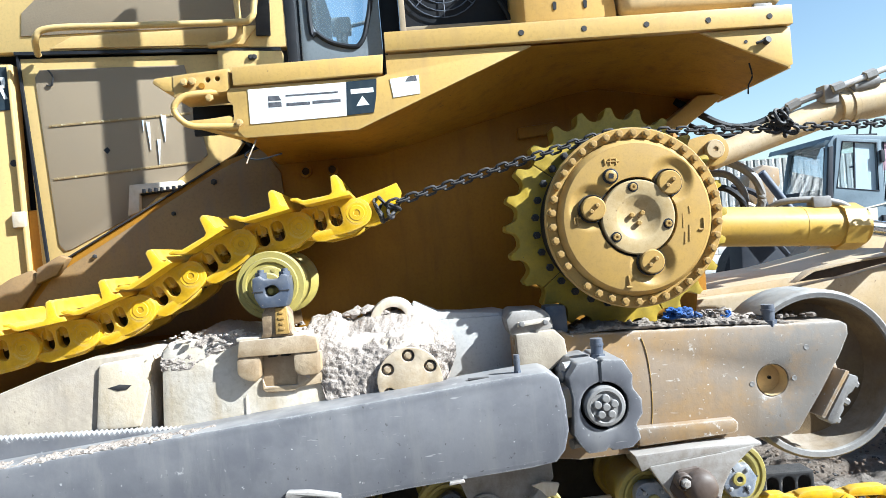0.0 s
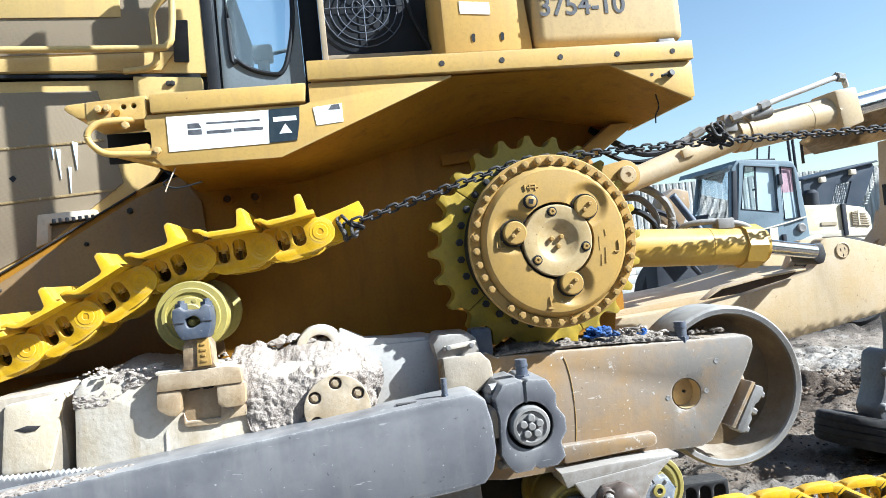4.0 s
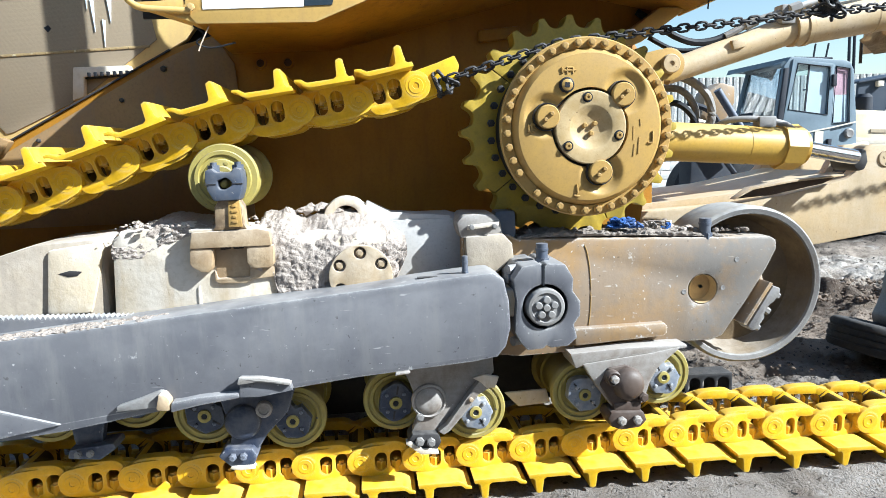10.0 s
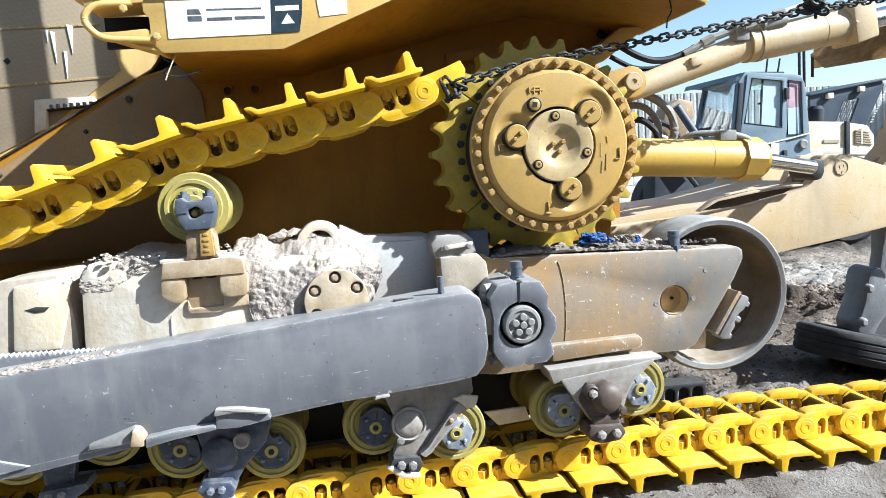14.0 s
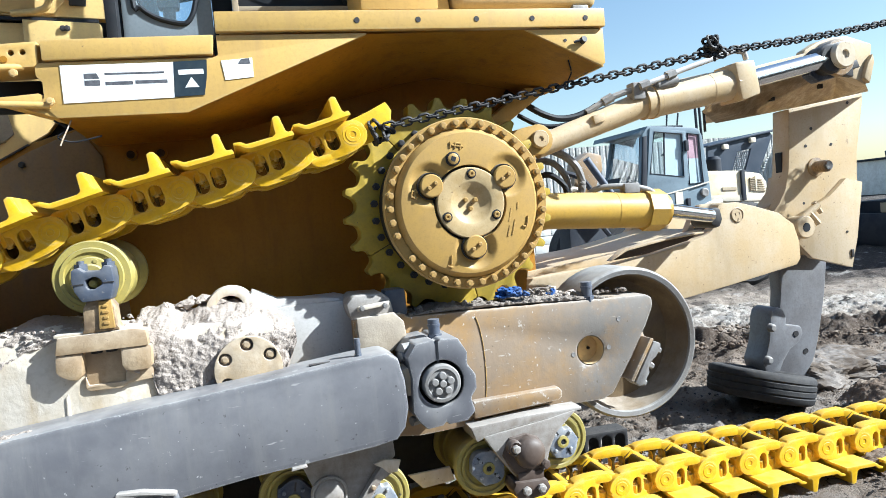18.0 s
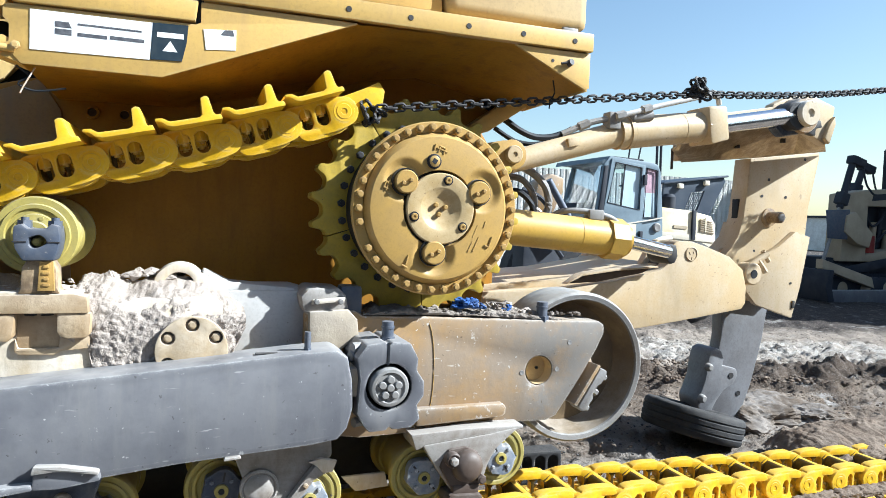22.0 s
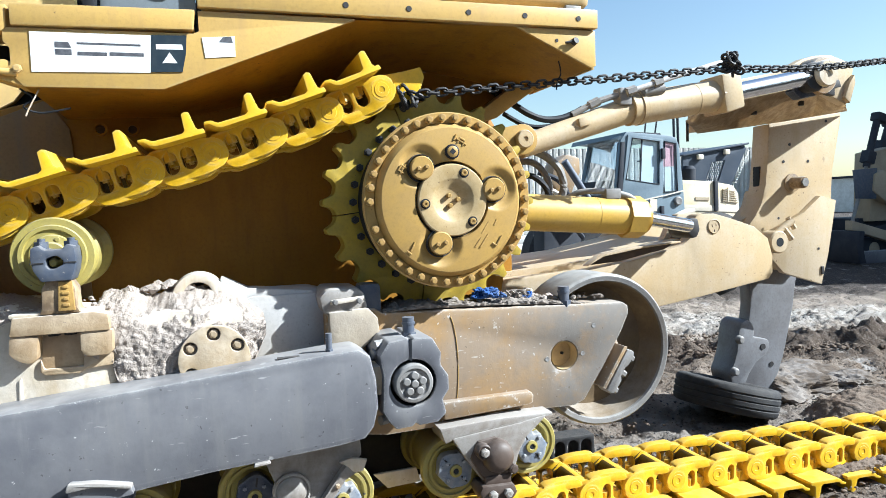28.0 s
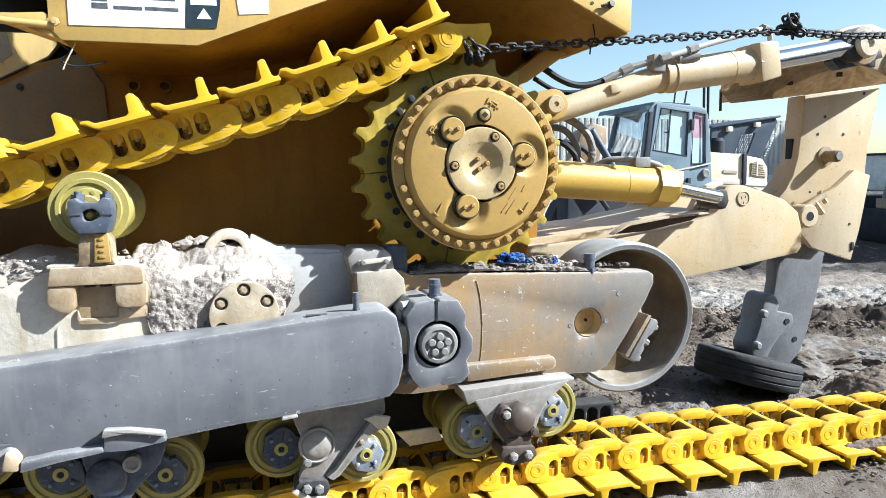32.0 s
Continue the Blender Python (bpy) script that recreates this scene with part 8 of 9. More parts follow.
def build_far_dozer():
    t = thing("far_bulldozer", (16.0, 10.0, 0), "distant dusty bulldozer standing in shade with its engine bay open", "bulldozer")
    for y in (9.35, 11.6):
        tr = part("track", plate([(13.6, 0.1), (13.5, 0.3), (14.0, 0.55), (19.0, 0.55), (19.4, 0.35), (19.2, 0.1), (18.6, 0.0), (14.0, 0.0)], y, y + 0.55, bevel=0.05), FAR_DARK, t)
        for i in range(18):
            part("grouser", box((14.05 + 0.27 * i, y + 0.27, 0.58), (0.04, 0.55, 0.08), 0.006), FAR_DARK, tr)
        for i in range(6):
            part("roller", lathe([(0, y - 0.03), (0.08, y - 0.03), (0.17, y - 0.01), (0.17, y + 0.02)], 14.4 + 0.8 * i, 0.27, 16), FAR_TAN, tr)
    arm = part("push_beam", box((16.2, 9.05, 0.10), (5.6, 0.24, 0.34), 0.03), ARM_GREY, t)
    part("arm_brace", plate([(13.4, 0.76), (13.4, 0.98), (15.1, 0.56), (15.2, 0.30)], 9.1, 9.3, bevel=0.02), FAR_TAN, arm)
    bl = part("blade", rough_up(plate([(13.3, 0.02), (13.2, 0.4), (13.3, 0.75), (13.45, 0.75), (13.4, 0.4), (13.5, 0.02)], 8.8, 12.4, bevel=0.03), 0.01), FAR_DARK, t)
    part("blade_rib", box((13.5, 10.6, 0.45), (0.1, 3.4, 0.12), 0.02), FAR_DARK, bl)
    h = part("hood", plate([(14.75, 0.9), (14.8, 2.56), (15.6, 2.69), (19.8, 2.98), (19.9, 0.9)], 9.75, 10.25, holes=[[(15.65, 1.08), (15.64, 2.28), (17.5, 2.32), (17.5, 1.35)]], bevel=0.04), FAR_TAN, t)
    part("bay_back", box((16.6, 10.20, 1.7), (2.2, 0.06, 1.5), 0.01), FAR_DARK, h)
    part("bay_floor", box((16.6, 10.0, 1.05), (2.0, 0.36, 0.1), 0.01), FAR_DARK, h)
    part("belly", box((16.9, 10.6, 0.70), (4.6, 1.3, 0.56), 0.03), FAR_DARK, t)
    part("hood_recess", plate([(15.75, 2.42), (15.8, 2.58), (17.9, 2.75), (17.9, 2.60)], 9.74, 9.75, bevel=0), FAR_DARK, h)
    part("front_plate", plate([(14.0, 2.13), (14.75, 2.17), (14.72, 1.44), (14.1, 1.46)], 9.55, 9.62, bevel=0.01), STEEL_BLUE, h)
    part("duct", rough_up(plate([(14.57, 1.63), (14.62, 2.02), (14.9, 2.12), (15.55, 1.60), (15.45, 1.25), (15.0, 1.35)], 9.50, 9.74, bevel=0.03), 0.01), FAR_TAN, h)
    part("latch_box", box((17.65, 9.68, 1.9), (0.6, 0.12, 0.28), 0.02), FAR_TAN, h)
    part("ladder_rail", plate([(14.3, 0.55), (14.5, 0.72), (18.7, 1.36), (18.7, 1.18), (15.2, 0.62)], 9.60, 9.72, bevel=0.02), FAR_DARK, h)
    part("red_tank", rod((15.95, 9.95, 1.12), (15.95, 9.95, 1.55), 0.16, None, 16), RED_PART, h)
    for i, (x, z0, z1, r) in enumerate(((15.85, 1.6, 2.2, 0.05), (16.2, 1.1, 1.9, 0.09), (16.45, 1.5, 2.25, 0.06), (16.75, 1.1, 1.7, 0.12), (17.05, 1.3, 2.1, 0.05))):
        part("engine_part", rod((x, 10.05, z0), (x + 0.05, 10.05, z1), r, None, 10), FAR_TAN if i % 2 else FAR_DARK, h)
    for pts in ([(15.8, 9.95, 2.1), (16.0, 9.9, 1.8), (16.3, 9.9, 1.95), (16.5, 9.95, 2.2)], [(16.3, 9.95, 1.4), (16.6, 9.9, 1.7), (16.9, 9.9, 1.6), (17.2, 9.95, 2.0)]):
        part("hose", tube(smooth_line(pts), 0.03, 8), FAR_DARK, h)
    for (xa, za), (xb, zb), y in (((14.44, 2.2), (14.80, 3.30), 9.6), ((15.75, 2.5), (16.05, 3.25), 10.3)):
        c = part("lift_cylinder", rod((xa, y, za), (xb, y, zb), 0.085, None, 14), FAR_DARK, t)
        part("rod", rod((xa, y, za), (xa - 0.5, y, za - 1.4), 0.045, None, 10), GREY_STEEL, c)
        part("yoke", box((xa + 0.06, y, za + 0.22), (0.26, 0.24, 0.30), 0.03, pose(0, 0, 0, 0, 18, 0)), FAR_DARK, c)
        part("cylinder_head", box((xb + 0.13, y, zb + 0.03), (0.46, 0.24, 0.20), 0.03, pose(0, 0, 0, 0, 14, 0)), FAR_DARK, c)
        part("hose", tube(smooth_line([(xb + 0.25, y - 0.1, zb - 0.1), (xb + 0.40, y - 0.1, zb - 0.5), (xb + 0.65, y - 0.1, zb - 0.72), (xb + 0.8, y - 0.1, zb - 0.75)]), 0.025, 8), FAR_DARK, c)
    e = part("exhaust", rod((16.70, 10.1, 2.6), (16.70, 10.1, 3.75), 0.10, None, 14), FAR_DARK, t)
    part("exhaust_tip", rod((16.68, 10.1, 3.72), (16.92, 10.1, 3.86), 0.085, None, 12), FAR_DARK, e)
    p = part("precleaner", rod((17.35, 10.1, 2.6), (17.35, 10.1, 3.25), 0.11, None, 16), FAR_DARK, t)
    part("precleaner_cap", join(rod((17.35, 10.1, 3.22), (17.35, 10.1, 3.42), 0.27, None, 20), rod((17.35, 10.1, 3.42), (17.35, 10.1, 3.56), 0.26, 0.14, 20)), FAR_DARK, p)
    t.location.x -= 0.12
    t.scale = (1, 1, 1.06)
    cb = part("cab", plate([(19.9, 0.9), (19.95, 3.7), (21.6, 3.7), (21.7, 0.9)], 9.6, 11.3, holes=[[(20.15, 2.3), (20.2, 3.5), (21.3, 3.5), (21.4, 2.3)]], bevel=0.04), FAR_TAN, t)
    part("roof", box((20.8, 10.45, 3.8), (2.1, 2.0, 0.16), 0.05), FAR_TAN, cb)


def build_spindle():
    o = thing("spindle", (6.25, 1.6, 0.0), "worn shiny steel spindle lying on the earth", "spindle")
    a, b = Vector((6.0, 1.85, 0.11)), Vector((6.75, 1.25, 0.11))
    part("shaft", rod(a, b, 0.055, None, 18), SHANK_STEEL, o)
    for u0, u1, r in ((0.0, 0.16, 0.095), (0.26, 0.36, 0.085), (0.46, 0.62, 0.11), (0.75, 0.85, 0.10)):
        part("collar", rod(a.lerp(b, u0), a.lerp(b, u1), r, None, 24), SHANK_STEEL, o)


build_spindle()


build_far_dozer()


def build_distance():
    """Low sheds and hills far off on the horizon."""
    for x, y, w, d, h, m in ((60, 46, 9, 6, 3.2, WALL_WHITE), (72, 40, 7, 5, 2.6, FAR_TAN), (48, 60, 14, 6, 3.6, WALL_WHITE)):
        o = thing("shed", (x, y, 0), "low pale shed far off on the horizon", "shed", "far sheds")
        s = part("wall", box((x, y, h / 2), (w, d, h), 0.05), m, o)
        part("roof", box((x, y, h + 0.1), (w + 0.6, d + 0.6, 0.2), 0.05), FAR_DARK, o)
        for k in range(3):
            part("window", box((x - w / 3 + k * w / 3, y - d / 2 - 0.02, h * 0.55), (0.9, 0.06, 0.8), 0.01), BLACK, s)


build_distance()


# ---- the track chain ----
PITCH = 0.2615


def track_parts():
    """One track link, lying as on the ground: pins along y at x 0 and PITCH, rail up, shoe and grouser below."""
    def side(sign):
        out = [(-0.062, -0.005)] + [(0.066 * math.cos(a), 0.066 * math.sin(a)) for a in np.linspace(3.3, 1.75, 6)] + [(0.02, 0.072), (0.05, 0.076), (PITCH - 0.06, 0.076), (PITCH - 0.02, 0.070)]
        out += [(PITCH + 0.052 * math.cos(a), 0.052 * math.sin(a)) for a in np.linspace(1.3, -1.2, 7)]
        out += [(PITCH - 0.03, -0.075), (0.06, -0.078), (0.02, -0.070)] + [(0.066 * math.cos(a), 0.066 * math.sin(a)) for a in np.linspace(4.7, 3.6, 4)]
        holes = [oval(0.095, -0.008, 0.059, 0.094, 16), oval(0.168, -0.006, 0.057, 0.092, 16)]
        y0, y1 = sorted((sign * 0.125, sign * 0.172))
        bm = plate(out, y0, y1, holes=holes, bevel=0.006)
        for v in bm.verts:                    # set one end out and the other in, so that links overlap
            u = min(max((v.co.x - 0.06) / (PITCH - 0.12), 0), 1)
            v.co.y += sign * (0.017 - 0.034 * u)
        boss = lathe([(0, sign * 0.1875), (0.013, sign * 0.1875), (0.015, sign * 0.1915), (0.033, sign * 0.1915), (0.0345, sign * 0.1895), (0.047, sign * 0.1895), (0.049, sign * 0.186), (0.049, sign * 0.13)], 0, 0, 22)
        rail = plate([(0.020, 0.045), (-0.004, 0.058), (0.004, 0.074), (0.035, 0.086), (0.09, 0.090), (PITCH - 0.090, 0.090), (PITCH - 0.064, 0.083), (PITCH - 0.046, 0.068), (PITCH - 0.036, 0.048), (PITCH - 0.045, 0.040)], *sorted((sign * 0.114, sign * 0.173)), bevel=0.005)
        return join(bm, boss, rail)
    link = join(side(-1), side(1), lathe([(0.050, -0.13), (0.050, 0.13)], 0, 0, 20))
    w = 0.316
    prof = [(0.000, -0.072), (0.190, -0.072), (0.212, -0.080), (0.232, -0.098), (0.252, -0.103), (0.250, -0.114), (0.222, -0.111), (0.200, -0.094), (0.088, -0.092), (0.074, -0.100), (0.066, -0.166), (0.050, -0.172), (0.036, -0.166), (0.030, -0.102), (0.022, -0.092), (0.004, -0.092)]
    shoe = plate([(x, z) for x, z in prof], -w, w, bevel=0.003)
    for v in shoe.verts:                     # corners of the grouser are cut back
        if v.co.z < -0.13 and abs(v.co.y) > 0.29:
            v.co.y *= 0.985
    bolt = join(rod((0, 0, -0.074), (0, 0, -0.004), 0.0125, None, 10), rod((0, 0, -0.074), (0, 0, -0.014), 0.0250, None, 6))
    return link, shoe, bolt


track = thing("track_chain", (0, 0, 0), "bright yellow freshly painted crawler track chain being pulled on", "track chain")


_link, _shoe, _bolt = track_parts()
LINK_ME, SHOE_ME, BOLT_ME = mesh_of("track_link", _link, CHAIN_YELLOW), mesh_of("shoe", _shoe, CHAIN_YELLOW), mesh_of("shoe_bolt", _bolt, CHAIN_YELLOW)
LINK_ME.materials.append(CHAIN_INNER_SHADE)        # inner faces coloured dark for the shade inside the links
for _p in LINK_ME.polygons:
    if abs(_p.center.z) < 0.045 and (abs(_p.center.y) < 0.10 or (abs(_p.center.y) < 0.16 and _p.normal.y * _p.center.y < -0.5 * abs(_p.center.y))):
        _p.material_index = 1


def track_link(m, last=False):
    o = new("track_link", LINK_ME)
    o.parent = track
    o.matrix_basis = m
    s = new("shoe", SHOE_ME)
    s.parent = o
    for x in (0.096, 0.168):
        for y in (-0.142, 0.142):
            b = new("shoe_bolt", BOLT_ME)
            b.parent = o
            b.location = (x, y, 0)
    return o


# how far the lower run has crept to the front, and how the sprocket has turned
CREEP = ((0, 0), (8.0, 0), (9.0, -0.054), (10, -0.109), (11, -0.166), (12, -0.219), (13, -0.266), (14, -0.305), (15, -0.328), (15.5, -0.338), (17.5, -0.378), (18.5, -0.415), (19.5, -0.45), (20.5, -0.468), (22, -0.478), (26.5, -0.481),
         (27.5, -0.57), (28.5, -0.665), (30.0, -0.668), (30.5, -0.715), (31.0, -0.782), (32, -0.782))
TURN = ((0, 0), (14.0, 0), (15.0, 0.8), (15.5, 2.6), (16.5, 7.0), (17.5, 10.9), (18.0, 11.8), (19.0, 14.8), (19.5, 17.4), (20.0, 18.8), (22.0, 19.8), (26.5, 20.8), (27.5, 27.5), (28.5, 32.8), (32, 33.0))
# the pulled end's pin over time
END_PIN = ((0, -1.205, 1.823), (1, -1.151, 1.828), (2, -1.110, 1.832), (4.5, -1.012, 1.850), (6, -0.932, 1.857), (7, -0.886, 1.873), (8, -0.845, 1.885), (9, -0.796, 1.899), (10, -0.745, 1.911), (11, -0.689, 1.926), (12, -0.638, 1.941), (13, -0.595, 1.974),
           (14, -0.563, 1.983), (15, -0.538, 1.987), (16.5, -0.505, 2.02), (17.5, -0.486, 2.044), (18.5, -0.466, 2.071), (19.5, -0.435, 2.102), (20.5, -0.424, 2.110), (22, -0.414, 2.119), (26.5, -0.412, 2.126), (27.5, -0.31, 2.18), (28.5, -0.213, 2.232), (30, -0.203, 2.235),
           (30.5, -0.162, 2.255), (31, -0.096, 2.269), (32, -0.097, 2.271))
# how far the end jaw has tipped over towards the pull, in degrees
JAW_TURN = ((0, 0), (20, 0), (26.5, -3), (28.5, -22), (32, -28))
# the upper run's line, height over x, at a few moments
RUN = ((0, ((-4.2, 1.12), (-3.3, 1.25), (-2.93, 1.32), (-2.674, 1.355), (-2.406, 1.393), (-2.159, 1.481), (-1.93, 1.616), (-1.705, 1.735), (-1.456, 1.784), (-1.205, 1.823), (0, 2.0))),
       (5, ((-4.2, 1.12), (-3.3, 1.255), (-2.93, 1.33), (-2.674, 1.38), (-2.43, 1.43), (-2.2, 1.50), (-1.98, 1.612), (-1.762, 1.732), (-1.512, 1.790), (-1.247, 1.795), (-0.998, 1.848), (0, 2.05))),
       (7, ((-4.2, 1.12), (-3.3, 1.26), (-2.93, 1.345), (-2.62, 1.415), (-2.362, 1.479), (-2.129, 1.557), (-1.893, 1.655), (-1.661, 1.786), (-1.40, 1.810), (-1.145, 1.816), (-0.89, 1.870), (0, 2.08))),
       (9, ((-4.2, 1.12), (-3.3, 1.27), (-2.93, 1.36), (-2.6, 1.445), (-2.311, 1.53), (-2.063, 1.613), (-1.827, 1.700), (-1.578, 1.782), (-1.317, 1.816), (-1.056, 1.845), (-0.796, 1.9), (0, 2.1))),
       (13, ((-4.2, 1.12), (-3.3, 1.28), (-2.9, 1.375), (-2.6, 1.45), (-2.344, 1.522), (-2.113, 1.592), (-1.882, 1.681), (-1.638, 1.760), (-1.381, 1.808), (-1.107, 1.866), (-0.838, 1.922), (-0.593, 1.976), (0, 2.15))),
       (21, ((-4.2, 1.12), (-3.3, 1.30), (-2.6, 1.47), (-2.1, 1.61), (-1.665, 1.762), (-1.418, 1.833), (-1.163, 1.896), (-0.913, 1.962), (-0.655, 2.042), (-0.408, 2.129), (0, 2.29))),
       (32, ((-4.2, 1.12), (-3.3, 1.30), (-2.6, 1.45), (-2.1, 1.58), (-1.8, 1.677), (-1.567, 1.758), (-1.32, 1.828), (-1.067, 1.895), (-0.83, 1.974), (-0.585, 2.060), (-0.34, 2.161), (-0.096, 2.271), (0.3, 2.46))))


def run_height(x, t):
    zs = [np.interp(x, [p[0] for p in line], [p[1] for p in line]) for _, line in RUN]
    return float(np.interp(t, [r[0] for r in RUN], zs))


def upper_pins(t, n):
    """Pins of the upper run from its pulled end backwards, each PITCH from the last."""
    x = float(np.interp(t, [e[0] for e in END_PIN], [e[1] for e in END_PIN]))
    z = float(np.interp(t, [e[0] for e in END_PIN], [e[2] for e in END_PIN]))
    off = z - run_height(x, t)
    pins = [(x, z)]
    for _ in range(n):
        lo, hi = x - PITCH, x - PITCH * 0.3
        for _ in range(24):
            mid = (lo + hi) / 2
            zz = run_height(mid, t) + off * max(0.0, 1 - (pins[0][0] - mid) / 1.0)
            if math.hypot(x - mid, z - zz) > PITCH:
                lo = mid
            else:
                hi = mid
        x, z = mid, zz
        pins.append((x, z))
    return pins


N_UP = 11
UPPER = [track_link(Matrix()) for _ in range(N_UP)]
LOWER_X = [0.338 + PITCH * k for k in range(-14, 19)]
LOWER = [track_link(Matrix()) for _ in LOWER_X]
# round the front idler, out of sight
for k in range(7):
    a = radians(90 + 26 + 26 * k)
    track_link(Matrix.Translation((-3.95 + 0.52 * math.cos(a), 0, 0.66 + 0.50 * math.sin(a))) @ pose(0, 0, 0, 0, -(math.degrees(a) + 90 + 13), 0) @ Matrix.Rotation(0, 4, "Y"))


def lower_height(x):
    """The lower run lies level under the rollers and sinks into the soil behind."""
    return 0.168 + 0.008 * math.sin(min(x, 0.85) * 2.1) - 0.0255 * max(0.0, x - 0.85)


# end link's open jaws and the tow chain
_jaw = [(0.05, 0.05), (-0.05, 0.062), (-0.13, 0.05), (-0.185, 0.018), (-0.215, -0.045), (-0.202, -0.092), (-0.12, -0.078), (0.03, -0.062)]
JAWS = [new("end_jaw", mesh_of("end_jaw", plate(_jaw, y, y + 0.045, bevel=0.006), CHAIN_YELLOW)) for y in (-0.165, 0.12)]
for _o in JAWS:
    _o.parent = track

tow = thing("tow_chain", (0, 0, 0), "dark steel tow chain knotted to the end of the track", "chain")
LINK_STEP = 0.043


def chain_link_mesh():
    pts = []
    for i in range(16):
        a = 2 * math.pi * i / 16
        pts.append((0.017 * math.sin(a), 0, 0.0155 * math.cos(a) + (0.0125 if math.cos(a) > 0 else -0.0125)))
    return mesh_of("chain_link", tube([(p[2], p[1], p[0]) for p in pts], 0.0062, 6, True), DARK)


CL_ME = chain_link_mesh()
N_TOW = 176
TOW = []
for _k in range(N_TOW):
    _o = new("chain_link", CL_ME)
    _o.parent = tow
    TOW.append(_o)


def knot_mesh(seed, n, spread):
    rnd = random.Random(seed)
    rings = []
    for _ in range(n):
        m = Matrix.Translation((rnd.uniform(-spread, spread), rnd.uniform(-0.5, 0.5) * spread, rnd.uniform(-spread, spread) * 1.1)) @ Euler((rnd.uniform(0, 6), rnd.uniform(0, 6), rnd.uniform(0, 6))).to_matrix().to_4x4()
        pts = []
        for i in range(14):
            a = 2 * math.pi * i / 14
            pts.append(m @ Vector((0.024 * math.cos(a) + (0.014 if math.cos(a) > 0 else -0.014), 0.018 * math.sin(a), 0)))
        rings.append(tube(pts, 0.008, 6, True))
    return mesh_of("chain_knot", join(*rings), DARK)


knot = new("chain_knot", knot_mesh(3, 13, 0.036))
knot.parent = tow
hook = new("chain_hook", knot_mesh(8, 9, 0.034))
hook.parent = tow
# where the knot hangs and the far pull lies, over time
KNOT = ((0, 0.765, 2.06), (1, 0.818, 2.067), (2, 0.873, 2.087), (5, 0.97, 2.135), (8, 1.115, 2.19), (10, 1.222, 2.209), (13, 1.37, 2.27), (15.5, 1.43, 2.33), (17.5, 1.47, 2.38), (20, 1.509, 2.412), (22, 1.53, 2.388), (23, 1.532, 2.364), (24, 1.535, 2.316), (25, 1.537, 2.324), (26.5, 1.54, 2.336), (28.5, 1.71, 2.37), (30, 1.72, 2.38), (31, 1.803, 2.395), (32, 1.803, 2.395))
PULL = ((0, 3.4, -0.05, 2.08), (2, 3.4, -0.05, 2.09), (5, 3.4, -0.05, 2.22), (8, 3.4, -0.05, 2.37), (10, 3.4, -0.05, 2.43), (14, 3.4, 0.0, 2.60), (17.5, 3.44, 0.12, 2.68), (20, 3.443, 0.15, 2.70), (23, 3.32, 0.15, 2.615), (24, 3.28, 0.15, 2.547), (26.5, 3.185, 0.15, 2.53), (28.5, 3.10, 0.15, 2.51), (31, 3.02, 0.15, 2.499), (32, 3.02, 0.15, 2.499))


def along(rows, t, k):
    return float(np.interp(t, [r[0] for r in rows], [r[k] for r in rows]))


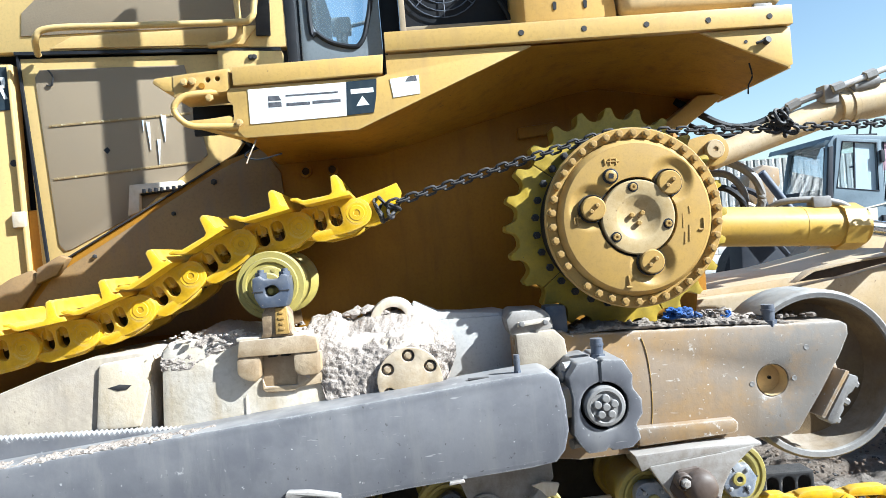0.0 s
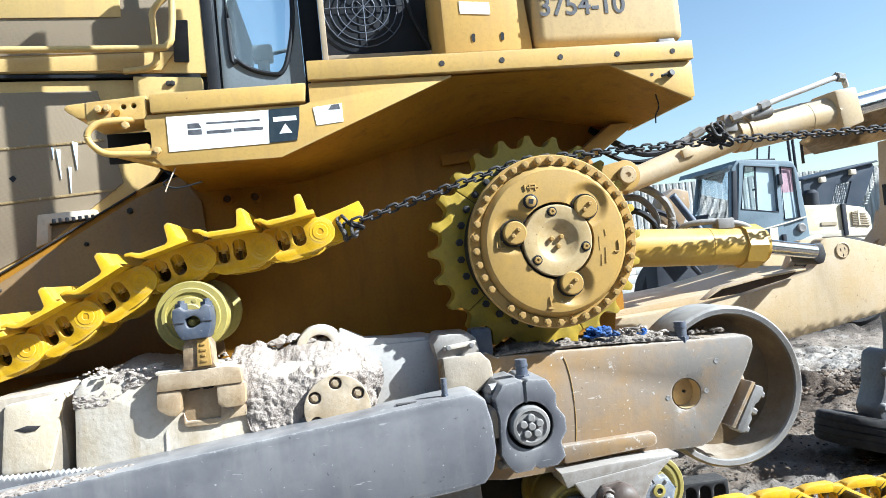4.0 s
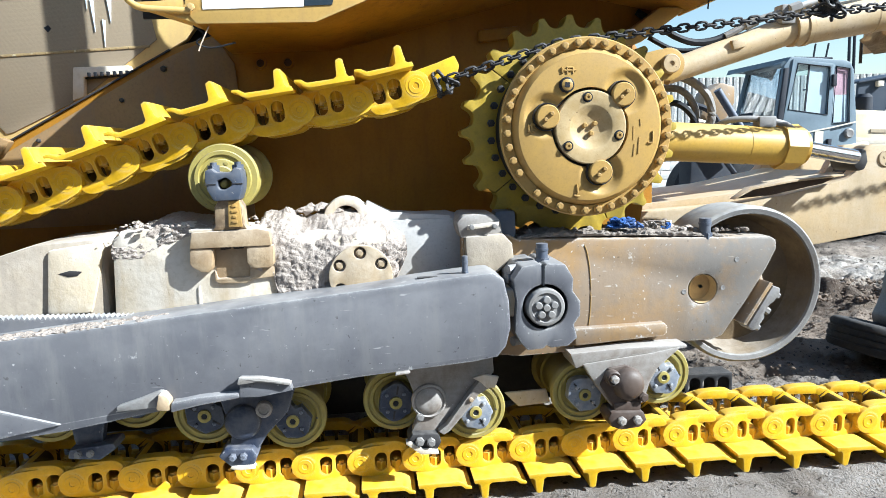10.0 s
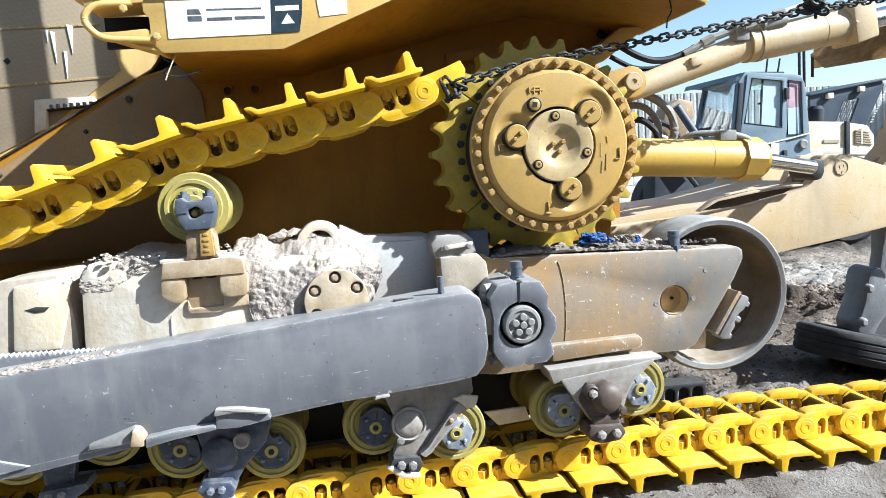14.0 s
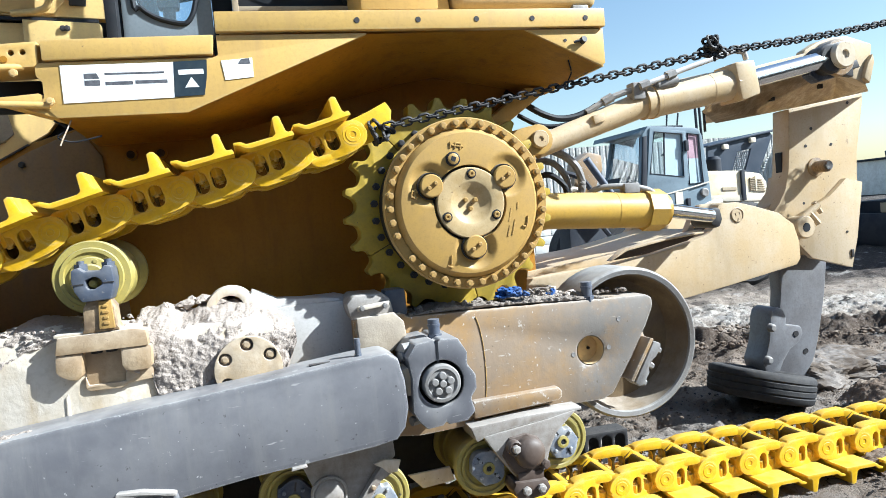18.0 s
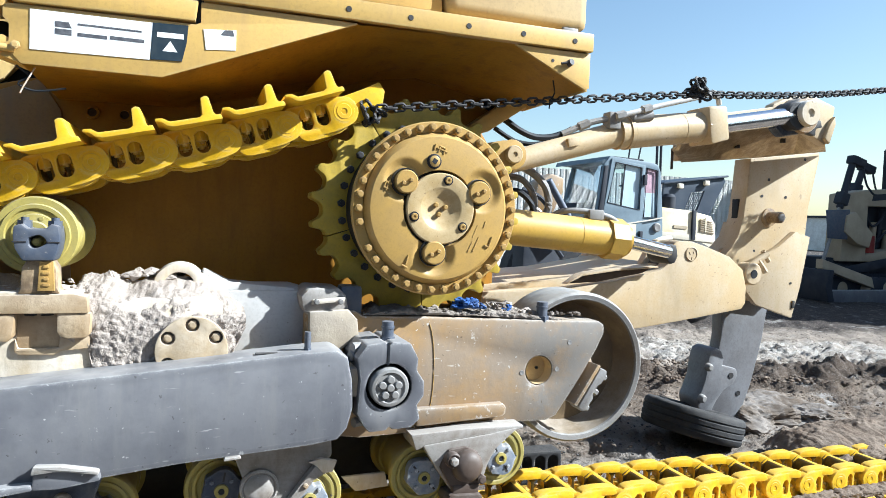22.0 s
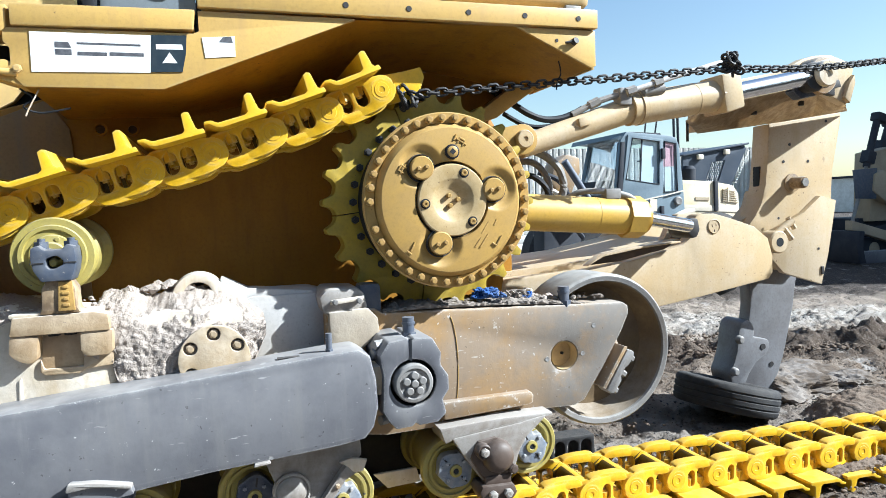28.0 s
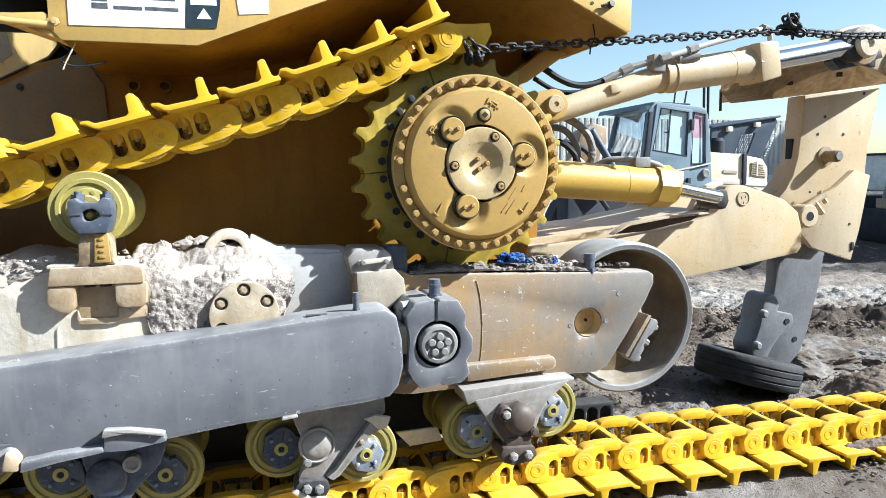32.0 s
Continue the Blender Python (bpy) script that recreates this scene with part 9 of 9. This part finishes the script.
def tow_line(t):
    """The chain's line: from the track's end, over the hub where it would cut through it, to the knot and on."""
    ex, ez = along(END_PIN, t, 1), along(END_PIN, t, 2)
    a = Vector((ex + 0.145 + 0.045 * along(JAW_TURN, t, 1) / -28, -0.20, ez + 0.025 + 0.07 * along(JAW_TURN, t, 1) / 28))
    b = Vector((along(KNOT, t, 1), -0.16, along(KNOT, t, 2)))
    c = Vector((along(PULL, t, 1), along(PULL, t, 2), along(PULL, t, 3)))
    pts = [a]
    r = 0.398
    n = 12
    mid = []
    for i in range(1, 60):
        p = a.lerp(b, i / 60)
        d = math.hypot(p.x, p.z - AX)
        mid.append((i, p, d))
    if any(d < r for _, _, d in mid):
        da, db = math.hypot(a.x, a.z - AX), math.hypot(b.x, b.z - AX)
        fa = math.atan2(a.z - AX, a.x) - math.acos(min(1, r / da))
        fb = math.atan2(b.z - AX, b.x) + math.acos(min(1, r / db))
        for k in range(n + 1):
            u = fa + (fb - fa) * k / n
            pts.append(Vector((r * math.cos(u), -0.15, AX + r * math.sin(u))))
    pts.append(b)
    sag = 0.02
    for k in range(1, 13):
        u = k / 12
        pts.append(b.lerp(c, u) - Vector((0, 0, sag * math.sin(math.pi * u))))
    w = (c - b).normalized()
    pts.append(c + w)
    pts.append(c + w + Vector((1.6, -1.6, 1.6 * w.z)))          # bent aside out of view, so that its shadow misses the ripper
    return pts


def point_on(pts, s):
    for p, q in zip(pts, pts[1:]):
        d = (q - p).length
        if s <= d:
            return p.lerp(q, s / d), (q - p).normalized()
        s -= d
    return pts[-1], (pts[-1] - pts[-2]).normalized()


def motions():
    times = [0.5 * k for k in range(65)]
    ups = {i: [] for i in range(N_UP)}
    jaws, tows, knots, hooks = [], [[] for _ in TOW], [], []
    for t in times:
        pins = upper_pins(t, N_UP)
        for i in range(N_UP):
            (x0, z0), (x1, z1) = pins[i], pins[i + 1]
            a = math.degrees(math.atan2(z1 - z0, x1 - x0))          # about 180: the run lies upside down
            ups[i].append((t, pose(x0, 0, z0, 0, -a, 0)))
            if i == 0:
                jaws.append((t, pose(x0, 0, z0, 0, -a - along(JAW_TURN, t, 1), 0)))
        line = tow_line(t)
        for k, rows in enumerate(tows):
            p, w = point_on(line, LINK_STEP * (k + 0.5))
            ang = -math.degrees(math.atan2(w.z, w.x))
            rows.append((t, pose(p.x, p.y, p.z, 0, ang, 0) @ pose(0, 0, 0, 90 * (k % 2) + 20, 0, 0)))
        knots.append((t, pose(along(KNOT, t, 1), -0.17, along(KNOT, t, 2) + 0.02)))
        hooks.append((t, pose(pins[0][0] + 0.125, -0.17, pins[0][1] + 0.005 + 0.06 * along(JAW_TURN, t, 1) / 28)))
    for i, o in enumerate(UPPER):
        walk(o, ups[i])
    for o in JAWS:
        walk(o, jaws)
    for o, rows in zip(TOW, tows):
        walk(o, rows)
    walk(knot, knots)
    walk(hook, hooks)
    for o, x in zip(LOWER, LOWER_X):
        rows = []
        for t, b in CREEP:
            z0, z1 = lower_height(x + b), lower_height(x + b + PITCH)
            rows.append((t, pose(x + b, 0, z0, 0, -math.degrees(math.atan2(z1 - z0, PITCH)), 0)))
        walk(o, rows)
    walk(sprocket, [(t, Matrix.Translation(Vector((0, 0, AX)) - BASE[dozer]) @ pose(0, 0, 0, 0, a, 0)) for t, a in TURN])


motions()
